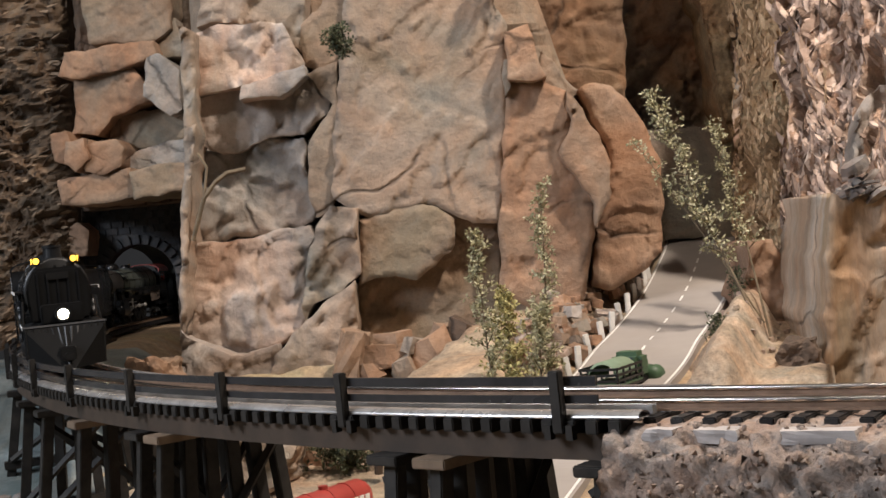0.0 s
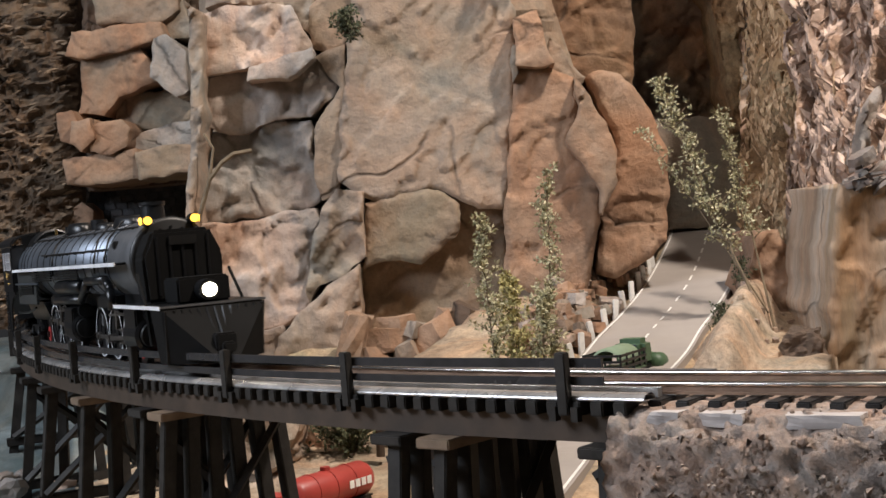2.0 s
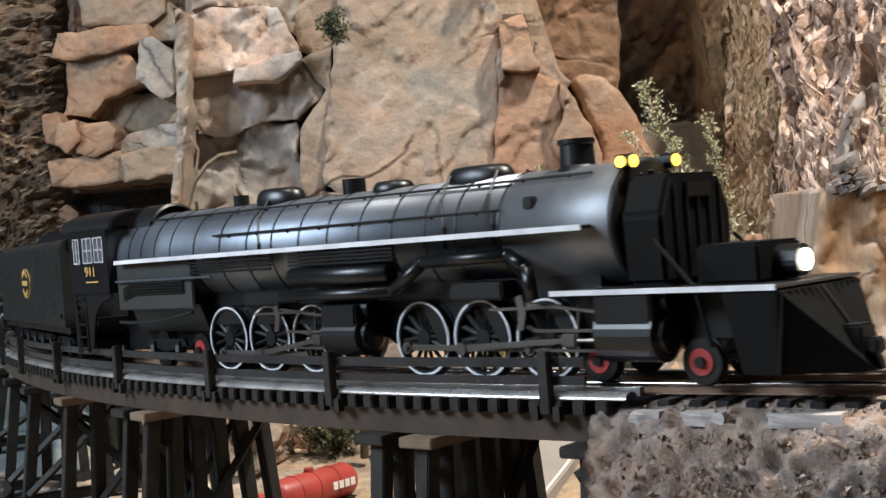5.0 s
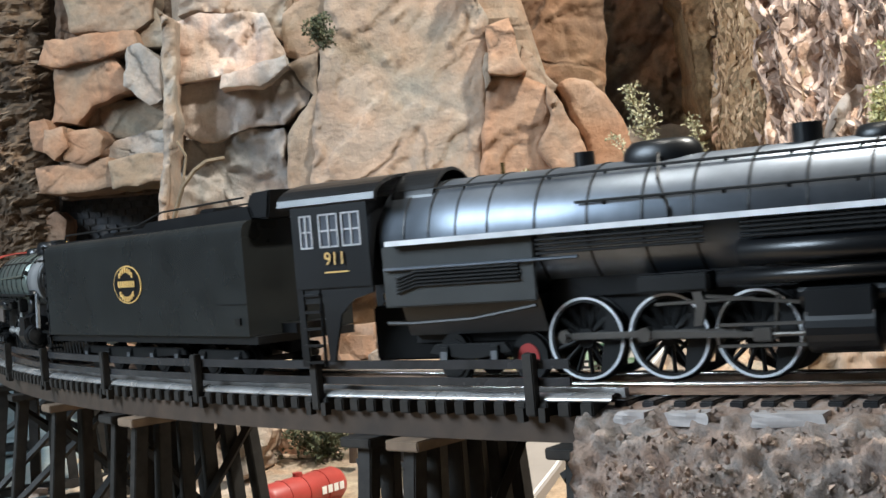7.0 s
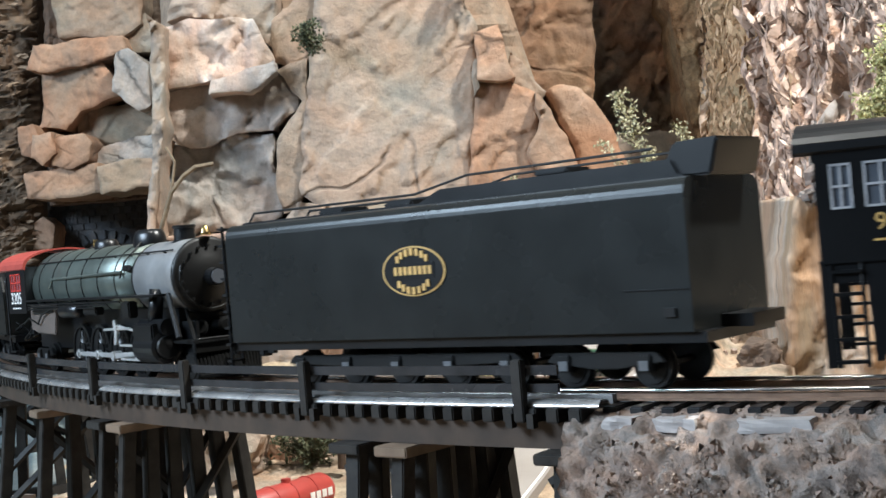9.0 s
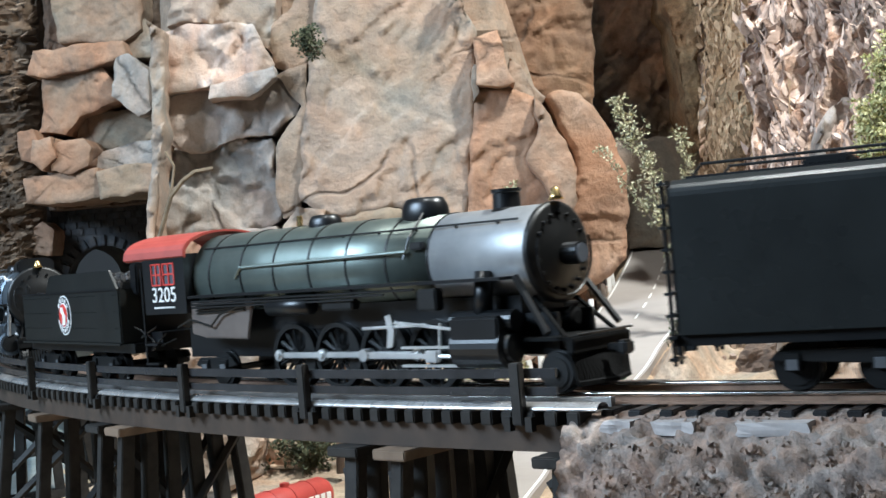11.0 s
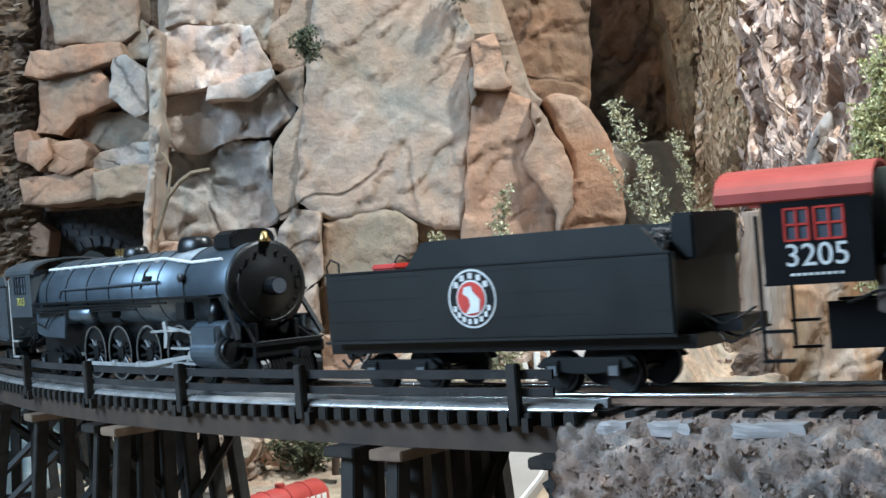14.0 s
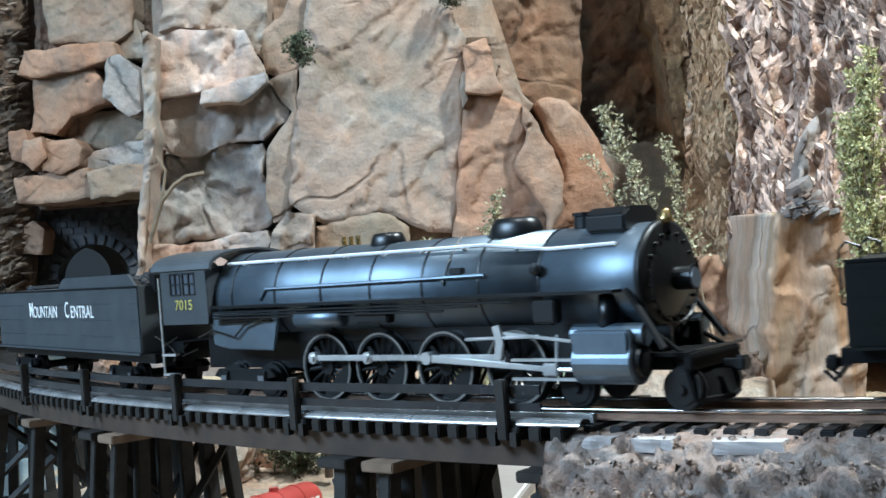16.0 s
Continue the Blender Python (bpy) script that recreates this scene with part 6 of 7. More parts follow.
    dome(t, 0.352, top - 0.001, 0.020, 0.011, 0.0068, BLACK, "sand_dome")
    dome(t, 0.292, top - 0.001, 0.012, 0.010, 0.0050, BLACK, "steam_dome")
    dome(t, 0.200, top, 0.018, 0.011, 0.0078, BLACK, "sand_dome")
    part("turret", rod(bmesh.new(), (0.262, 0, top - 0.003), (0.262, 0, top + 0.0075), 0.0062, 20), BLACK, t)
    part("turret", rod(bmesh.new(), (0.163, 0, top - 0.003), (0.163, 0, top + 0.0065), 0.0045, 18), BLACK, t)
    part("whistle", rod(bmesh.new(), (0.118, -0.004, top - 0.001), (0.118, -0.004, top + 0.006), 0.0012, 8), BRASS, t)
    handrail(t, [(0.055, 0.0170, zc + 0.0235), (0.14, 0.0165, zc + 0.0232), (0.30, 0.0160, zc + 0.0226), (0.43, 0.0158, zc + 0.0222)], 0.0006, DARK_IRON)
    handrail(t, [(0.170, 0.0265, zc + 0.0105), (0.30, 0.0260, zc + 0.0100), (0.385, 0.0256, zc + 0.0098)], 0.0006, DARK_IRON)
    for x in (0.202, 0.342, 0.372):
        for s in (-1, 1):
            part("sand_pipe", pipe(bmesh.new(), [(x, s * 0.010, top + 0.002), (x + 0.004, s * 0.0215, zc + 0.0172), (x + 0.010, s * 0.0272, zc + 0.004), (x + 0.010, s * 0.0272, zc - 0.006)], 0.0007, 6), DARK_IRON, t)
    for s in (-1, 1):
        part("check_valve", boxm(0.398, 0.404, s * 0.0235 - 0.002, s * 0.0235 + 0.002, zc + 0.009, zc + 0.0145, 0.0008), DARK_IRON, t)
    # front end
    part("air_pump_shield", prism_x(bmesh.new(), [(-0.024, 0.040), (0.024, 0.040), (0.0255, 0.068), (0.018, 0.084), (-0.018, 0.084), (-0.0255, 0.068)], f + 0.004, f + 0.024, 0.002), BLACK_MATTE, t, "boxy air pump shields on the front")
    for k in (-0.016, -0.008, 0.0, 0.008, 0.016):
        part("shield_rib", boxm(f + 0.0238, f + 0.0250, k - 0.0008, k + 0.0008, 0.044, 0.080), BLACK, t)
    part("number_board", boxm(f + 0.0240, f + 0.0256, -0.009, 0.009, 0.074, 0.080, 0.0004), DARK_IRON, t)
    for k in range(-6, 7):
        u = k / 6
        part("pilot_rib", rod(bmesh.new(), (f + 0.0765, u * 0.029, 0.0365), (f + 0.0985 - 0.026 * abs(u), u * 0.0285 * (0.25 + 0.75 * abs(u)), 0.006), 0.0009, 5), DARK_IRON, t)
    part("coupler_pocket", boxm(f + 0.080, f + 0.094, -0.006, 0.006, 0.010, 0.022, 0.001), DARK_IRON, t)
    part("pilot_deck", boxm(f - 0.030, f + 0.075, -0.0315, 0.0315, 0.0375, 0.0390), BLACK, t)
    part("deck_edge", boxm(f - 0.030, f + 0.0755, -0.0322, -0.0316, 0.0372, 0.0394), EDGE_WHITE, t, "white-painted deck edge")
    part("deck_edge", boxm(f + 0.0752, f + 0.0760, -0.0316, 0.0316, 0.0380, 0.0392), GRAPHITE, t, "grey metal deck edge")
    part("front_box", prism_x(bmesh.new(), [(-0.016, 0.039), (0.016, 0.039), (0.016, 0.0545), (-0.016, 0.0545)], f + 0.032, f + 0.060, 0.0012), BLACK_MATTE, t)
    bm = bmesh.new()
    vs = [bm.verts.new(p) for p in ((f + 0.052, -0.031, 0.0372), (f + 0.0755, -0.031, 0.0372), (f + 0.0755, 0.031, 0.0372), (f + 0.052, 0.031, 0.0372), (f + 0.058, -0.029, 0.006), (f + 0.072, -0.029, 0.006), (f + 0.098, -0.004, 0.005), (f + 0.098, 0.004, 0.005), (f + 0.072, 0.029, 0.006), (f + 0.058, 0.029, 0.006))]
    bmesh.ops.convex_hull(bm, input=vs)
    part("front_skirt", bm, BLACK_MATTE, t, "black wedge-shaped sheet pilot")
    hl = part("headlight", rod(bmesh.new(), (f + 0.058, 0, 0.0465), (f + 0.070, 0, 0.0465), 0.0062, 20), BLACK, t)
    part("lamp_glass", rod(bmesh.new(), (f + 0.0701, 0, 0.0465), (f + 0.0712, 0, 0.0465), 0.0042, 20), LAMP_GLOW, hl, "lit headlight")
    for s in (-1, 1):
        m = part("marker_lamp", rod(bmesh.new(), (f - 0.002, s * 0.0150, zc + 0.0250), (f + 0.005, s * 0.0150, zc + 0.0250), 0.0032, 14), BLACK, t)
        part("lens", rod(bmesh.new(), (f + 0.0051, s * 0.0150, zc + 0.0250), (f + 0.0060, s * 0.0150, zc + 0.0250), 0.0026, 14), AMBER_GLOW, m, "lit amber marker lens")
        part("lens", rod(bmesh.new(), (f + 0.0015, s * 0.0182, zc + 0.0250), (f + 0.0015, s * 0.0190, zc + 0.0250), 0.0024, 14), AMBER_GLOW, m, "lit amber marker lens")
        part("ladder", pipe(bmesh.new(), [(f + 0.022, s * 0.029, 0.058), (f + 0.040, s * 0.030, 0.039), (f + 0.046, s * 0.030, 0.016)], 0.0010, 6), BLACK_MATTE, t)
    coupler(t, f + 0.088, 0.014)
    # running gear
    rear, front, r = [0.155, 0.193, 0.231], [0.313, 0.352, 0.391], 0.0180
    for xs, xc, ph in ((rear, 0.251, -80), (front, 0.424, -20)):
        for x in xs:
            WHEELS.append((wheel_set(t, x, r, EDGE_WHITE), t, ph))
        RODS.append((rod_gear(t, xs, r, 0.0078, ROD_GREY, xc + 0.002, ph, 1), t))
    cylinder_block(t, 0.264, 0.292, 0.0205, 0.0105, 0.0225, BLACK)
    cylinder_block(t, 0.436, 0.466, 0.0205, 0.0115, 0.0215, BLACK)
    for x in (0.082, 0.136):
        small_wheel(t, x, 0.0112 if x < 0.1 else 0.0105, DARK_IRON if x < 0.1 else WHEEL_RED)
    truck_frame(t, (0.080, 0.118), 0.0105, 0.0150)
    for x in (0.428, 0.478):
        small_wheel(t, x, 0.0090, WHEEL_RED)
    return t


def big_tender():
    """x = 0 is the back, the tender reaches 0.262 forward."""
    t = thing("oil_tender", "long black tender with rounded top and gold herald", "tender")
    L, h = 0.266, 0.0325
    sec = [(-h, 0.0240), (h, 0.0240), (h, 0.0775)] + [(h - 0.0065 + 0.0065 * math.cos(a), 0.0775 + 0.0065 * math.sin(a)) for a in [radians(15 * k) for k in range(1, 7)]]
    sec += [(-y, z) for y, z in reversed(sec[3:])] + [(-h, 0.0775)]
    part("tank", prism_x(bmesh.new(), sec, 0.0, L), paint("tender_gloss_black", (0.022, 0.024, 0.024), 0.27, 0.2), t)
    part("oil_bunker", prism(bmesh.new(), [(0.120, 0.0838), (0.135, 0.0905), (L - 0.010, 0.0915), (L - 0.006, 0.0838)], -0.0215, 0.0215, 0.001), BLACK, t)
    part("bunker_hood", prism(bmesh.new(), [(L - 0.018, 0.0838), (L - 0.010, 0.0980), (L + 0.010, 0.0985), (L + 0.006, 0.0838)], -0.020, 0.020, 0.001), BLACK, t)
    part("deck_plate", boxm(0.004, L - 0.004, -0.0235, 0.0235, 0.0838, 0.0850), BLACK, t)
    for x in (0.055, 0.10, 0.19):
        part("hatch", boxm(x - 0.009, x + 0.009, -0.010, 0.010, 0.0848 if x < 0.12 else 0.091, 0.0880 if x < 0.12 else 0.0942, 0.001), BLACK, t)
    for s in (-1, 1):
        part("handrail", pipe(bmesh.new(), [(0.006, s * 0.020, 0.085), (0.010, s * 0.020, 0.0895), (0.12, s * 0.020, 0.0895), (0.150, s * 0.018, 0.0955), (L - 0.02, s * 0.018, 0.0965)], 0.0006, 6), DARK_IRON, t)
        part("tank_seam", boxm(L - 0.030, L - 0.0005, s * (h + 0.0002) - 0.0003, s * (h + 0.0002) + 0.0003, 0.0405, 0.0410), BLACK, t)
        part("step", boxm(L - 0.012, L - 0.007, s * (h + 0.0005) - 0.0006, s * (h + 0.0005) + 0.0006, 0.030, 0.0335), DARK_IRON, t)
    part("frame", boxm(-0.004, L + 0.004, -0.0300, 0.0300, 0.0195, 0.0238), BLACK, t)
    for s in (-1, 1):
        bm = bmesh.new()
        rod(bm, (-0.003, s * 0.0315, 0.012), (-0.003, s * 0.0315, 0.084), 0.0009, 6)
        rod(bm, (-0.003, s * 0.0240, 0.012), (-0.003, s * 0.0240, 0.084), 0.0009, 6)
        for k in range(9):
            box(bm, -0.0048, -0.0012, min(s * 0.024, s * 0.0335), max(s * 0.024, s * 0.0335), 0.014 + 0.0085 * k, 0.0152 + 0.0085 * k)
        part("ladder", bm, BLACK, t)
    part("rear_lamp", rod(bmesh.new(), (-0.010, 0, 0.070), (0.0, 0, 0.070), 0.005, 16), BLACK, t)
    part("front_sill", boxm(L + 0.002, L + 0.016, -0.014, 0.014, 0.024, 0.029), BLACK, t)
    # herald: gold ring, black band, gold bars
    x, z, y = 0.127, 0.0545, -h - 0.0006
    her = part("herald", disc(x, z, y, 0.0114, 1.65), LETTER_GOLD, t, "oval gold herald")
    part("herald_band", disc(x, z, y - 0.0003, 0.0106, 1.67), BLACK, her)
    part("herald_field", prism(bmesh.new(), [(x - 0.0128, z - 0.0032), (x + 0.0128, z - 0.0032), (x + 0.0128, z + 0.0038), (x - 0.0128, z + 0.0038)], y - 0.0006, y - 0.0003), BLACK, her)
    bm = bmesh.new()
    for k in range(8):
        a = -0.0110 + 0.00292 * k
        box(bm, x + a, x + a + 0.0019, y - 0.0009, y - 0.0003, z - 0.0016, z + 0.0022)
    for k in range(7):
        a = radians(40 + 100 * k / 6)
        for sg in (1, -1):
            cx, cz = x + 0.0112 * math.cos(a), z + sg * 0.0088 * math.sin(a)
            box(bm, cx - 0.0009, cx + 0.0009, y - 0.0009, y - 0.0003, cz - 0.0016, cz + 0.0016)
    part("herald_marks", bm, LETTER_GOLD, her, "small gold marks of the herald")
    xs = [0.040, 0.072, 0.104, 0.136, 0.168]
    for q in xs + [0.199, 0.238]:
        small_wheel(t, q, 0.0088, DARK_IRON)
    truck_frame(t, xs, 0.0088, 0.0130)
    truck_frame(t, (0.199, 0.238), 0.0088, 0.0125)
    coupler(t, -0.004, 0.0165, -1)
    return t


def mid_engine(name, label, jacket, smoke, rod_mat, number, num_mat, num_bold, zc, rb, x_front, drivers, r, xcyl, lead, trail, top, cab_wall, cab_roof, phase, kind):
    t = thing(name, label, "locomotive")
    x_smoke = x_front - (0.058 if kind == "green" else 0.050)
    n = 6
    boiler_parts(t, zc, jacket, smoke, 0.040, x_smoke, x_front, rb + 0.0005, rb, rb - (0.0015 if kind == "green" else 0.0), [0.055 + (x_smoke - 0.055) * k / n for k in range(n + 1)])
    zb = 0.0505
    for s in (-1, 1):
        part("running_board", boxm(0.044, x_front - 0.008, s * 0.0265 - 0.0045, s * 0.0265 + 0.0045, zb - 0.001, zb + 0.0004), BLACK, t)
        for k in range(3):
            part("pipe", pipe(bmesh.new(), [(0.046, s * 0.0300, zb - 0.003 - 0.0016 * k), (x_front - 0.06 - 0.02 * k, s * 0.0300, zb - 0.003 - 0.0016 * k)], 0.0006, 6), DARK_IRON, t)
        x1 = x_front - (0.075 if kind == "green" else 0.085)
        part("feed_pipe", pipe(bmesh.new(), [(0.078, s * (rb + 0.0008), zc - 0.001), (0.083, s * (rb + 0.0008), zc + 0.0045), (x1, s * (rb + 0.0008), zc + 0.0055), (x1 + 0.006, s * (rb + 0.0008), zc + 0.0055)], 0.0009, 7), jacket, t)
        part("firebox_side", prism(bmesh.new(), [(0.040, 0.030), (0.052, 0.0275), (0.088, 0.0265), (0.094, 0.047), (0.040, 0.047)], s * 0.0255 - 0.001, s * 0.0255 + 0.001, 0.0006), paint("firebox_brown_grey", (0.14, 0.115, 0.10), 0.45, 0.2) if kind == "green" else jacket, t)
        for k in range(4):
            part("pipe", pipe(bmesh.new(), [(0.046, s * 0.0272, 0.041 + 0.0014 * k), (0.088, s * 0.0272, 0.042 + 0.0014 * k)], 0.0005, 5), DARK_IRON, t)
        part("pipe", pipe(bmesh.new(), [(0.030, s * 0.0285, 0.034), (0.042, s * 0.0285, 0.038), (0.060, s * 0.0285, 0.034), (0.068, s * 0.0285, 0.040), (0.086, s * 0.0285, 0.044)], 0.0006, 5), DARK_IRON, t)
        part("air_tank", lathe_x(bmesh.new(), [(0.108, 0.002), (0.109, 0.0046), (0.140, 0.0046), (0.141, 0.002)], 18, 0.0425, y=s * 0.0265), jacket if kind != "green" else BLACK, t, "", True)
        part("frame_side", boxm(0.02, x_front + 0.008, s * 0.0125 - 0.001, s * 0.0125 + 0.001, 0.016, 0.034), BLACK, t)
        part("brake_gear", boxm(0.150, 0.172, s * 0.026 - 0.003, s * 0.026 + 0.003, 0.0395, 0.0445, 0.0008), DARK_IRON, t)
        part("lubricator", boxm(xcyl - 0.020, xcyl - 0.008, s * 0.027 - 0.003, s * 0.027 + 0.003, 0.0375, 0.0475, 0.0008), DARK_IRON, t)
        part("front_stay", pipe(bmesh.new(), [(x_front - 0.006, s * 0.0225, zb), (x_front + 0.012, s * 0.026, 0.026)], 0.0017, 6), BLACK, t)
        part("steam_elbow", pipe(bmesh.new(), [(xcyl + 0.014, s * rb * 0.9, zc - 0.006), (xcyl + 0.014, s * 0.0235, 0.034)], 0.0042, 12), BLACK, t, "", True)
    part("boiler_belly", boxm(0.05, x_front - 0.01, -0.015, 0.015, 0.030, 0.042), BLACK, t)
    cab(t, 0.040, 0.0285, 0.0415, 0.0732 if kind == "green" else 0.0715, top, cab_wall, cab_roof, [(0.009, 0.0185, 0.0575, 0.0700), (0.0200, 0.0310, 0.0575, 0.0700)], HERALD_RED if kind == "green" else DARK_IRON, GLASS_DARK, 0.016 if kind == "green" else 0.006, 0.0015 if kind == "green" else 0.005)
    lettering(number, 0.0118 if num_bold else 0.0078, num_mat, t, (0.0205, -0.0295, 0.0520), "cab_number", 1.0, "road number")
    if num_bold:
        bm = bmesh.new()
        for k in range(9):
            box(bm, 0.0105 + 0.0022 * k, 0.0120 + 0.0022 * k, -0.0296, -0.0292, 0.0448, 0.0458)
        part("small_lettering", bm, LETTER_WHITE, t, "row of small white marks")
    for s in (-1, 1):
        bm = pipe(bmesh.new(), [(-0.001, s * 0.029, 0.068), (-0.001, s * 0.029, 0.014)], 0.0008, 6)
        box(bm, -0.002, 0.010, s * 0.028 - 0.0015, s * 0.028 + 0.0015, 0.013, 0.0142)
        box(bm, -0.002, 0.010, s * 0.028 - 0.0015, s * 0.028 + 0.0015, 0.024, 0.0252)
        part("cab_step", bm, STEEL if kind != "green" else BLACK, t)
    zt = zc + rb
    if kind == "green":
        dome(t, 0.126, zt - 0.001, 0.010, 0.008, 0.0060, BLACK, "steam_dome")
        dome(t, 0.198, zt - 0.001, 0.013, 0.010, 0.0085, BLACK, "sand_dome")
        part("whistle", rod(bmesh.new(), (0.106, 0.0, zt - 0.002), (0.106, 0.0, zt + 0.006), 0.0016, 8), BRASS, t)
        stack(t, x_front - 0.026, zt - 0.003, 0.0062, 0.0100, BLACK)
        handrail(t, [(0.046, rb * 0.78, zc + rb * 0.70), (x_front - 0.006, rb * 0.75, zc + rb * 0.68)], 0.0005, DARK_IRON)
    else:
        dome(t, 0.150, zt - 0.001, 0.010, 0.008, 0.0062, BLACK, "steam_dome")
        dome(t, 0.231, zt - 0.001, 0.014, 0.010, 0.0080, BLACK, "sand_dome")
        for k in range(3):
            part("safety_valve", rod(bmesh.new(), (0.117 + 0.005 * k, 0.002, zt - 0.002), (0.117 + 0.005 * k, 0.002, zt + 0.005), 0.0013, 8), BRASS, t)
        part("feedwater_heater", prism_x(bmesh.new(), [(-0.014, zt - 0.003), (0.014, zt - 0.003), (0.014, zt + 0.0045), (0.009, zt + 0.0075), (-0.009, zt + 0.0075), (-0.014, zt + 0.0045)], x_front - 0.030, x_front - 0.010, 0.001), BLACK, t)
        stack(t, x_front - 0.038, zt - 0.003, 0.0056, 0.0095, BLACK)
        handrail(t, [(0.046, rb * 0.72, zc + rb * 0.80), (0.225, rb * 0.74, zc + rb * 0.80), (0.262, rb * 0.82, zc + rb * 0.64), (x_front - 0.012, rb * 0.80, zc + rb * 0.66)], 0.0009, EDGE_WHITE)
        part("check_valve", lathe_x(bmesh.new(), [(0, 0.0022), (0.002, 0.0028), (0.003, 0.001)], 14, 0, y=0), DARK_IRON, t).matrix_basis = pose(0.258, -rb - 0.0002, zc + 0.007, 0, 0, -90)
    for s in (-1, 1):
        part("sand_pipe", pipe(bmesh.new(), [(0.204, s * 0.008, zt), (0.206, s * rb * 0.9, zc + rb * 0.52), (0.204, s * (rb + 0.001), zc + 0.002)], 0.0006, 5), DARK_IRON, t)
        part("valve", boxm(0.208, 0.216, s * (rb - 0.001) - 0.0018, s * (rb - 0.001) + 0.0018, zc + 0.006, zc + 0.0095, 0.0006), DARK_IRON, t)
    # front end
    hl = part("headlight", rod(bmesh.new(), (x_front + 0.002, 0, zc - 0.001), (x_front + 0.0135, 0, zc - 0.001), 0.0050, 18), BLACK, t)
    part("lamp_glass", rod(bmesh.new(), (x_front + 0.0136, 0, zc - 0.001), (x_front + 0.0142, 0, zc - 0.001), 0.0042, 18), GLASS_DARK, hl, "unlit headlight glass")
    bell = bmesh.new()
    lathe_x(bell, [(0, 0.0006), (0.001, 0.0018), (0.004, 0.0026), (0.0058, 0.0036)], 16, 0)
    for v in bell.verts:
        v.co = Vector((x_front + 0.002 + v.co.z, v.co.y, zt + 0.0055 - v.co.x))
    part("bell", bell, BRASS, t, "brass bell on the smokebox", True)
    bm = bmesh.new()
    n = 18
    pts = [(x_front + 0.0045, 0.83 * rb * math.sin(a), zc + 0.83 * rb * math.cos(a)) for a in [radians(70 + 220 * k / n) for k in range(n + 1)]]
    part("front_handrail", pipe(bm, pts, 0.0006, 5), DARK_IRON, t)
    part("pilot_deck", boxm(x_front - 0.012, x_front + 0.019, -0.021, 0.021, 0.0222, 0.0238), BLACK_MATTE, t)
    for s in (-1, 1):
        part("smokebox_brace", rod(bmesh.new(), (x_front - 0.004, s * 0.013, zc - rb * 0.80), (x_front + 0.015, s * 0.018, 0.0235), 0.0011, 6), BLACK_MATTE, t)
    part("air_pump", lathe_x(bmesh.new(), [(x_front - 0.012, 0.004), (x_front + 0.002, 0.005), (x_front + 0.003, 0.003)], 18, 0.0300, y=0.008), BLACK_MATTE, t)
    part("air_pump", lathe_x(bmesh.new(), [(x_front - 0.012, 0.004), (x_front + 0.002, 0.005), (x_front + 0.003, 0.003)], 18, 0.0300, y=-0.008), BLACK_MATTE, t)
    part("pilot_beam", boxm(x_front + 0.017, x_front + 0.021, -0.0210, 0.0210, 0.0165, 0.0232, 0.0006), BLACK_MATTE, t)
    part("cut_lever", pipe(bmesh.new(), [(x_front + 0.0225, -0.020, 0.0245), (x_front + 0.0225, 0.020, 0.0245)], 0.0006, 5), DARK_IRON, t)
    pilot(t, x_front + 0.018, 0.0170, BLACK_MATTE, 0.020, 0.009, 0.004)
    coupler(t, x_front + 0.024, 0.0175)
    for x in drivers:
        WHEELS.append((wheel_set(t, x, r, TYRE_STEEL if kind != "green" else DARK_IRON), t, phase))
    RODS.append((rod_gear(t, drivers, r, 0.0070, rod_mat, xcyl, phase, 2), t))
    cylinder_block(t, xcyl, xcyl + 0.030, 0.0205, 0.0095, 0.0240, BLACK if kind == "green" else jacket)
    for x in lead:
        small_wheel(t, x, 0.0086, DARK_IRON)
    for x in trail:
        small_wheel(t, x, 0.0095, DARK_IRON)
    truck_frame(t, trail if len(trail) > 1 else (trail[0] - 0.008, trail[0] + 0.008), 0.0095, 0.0135)
    return t


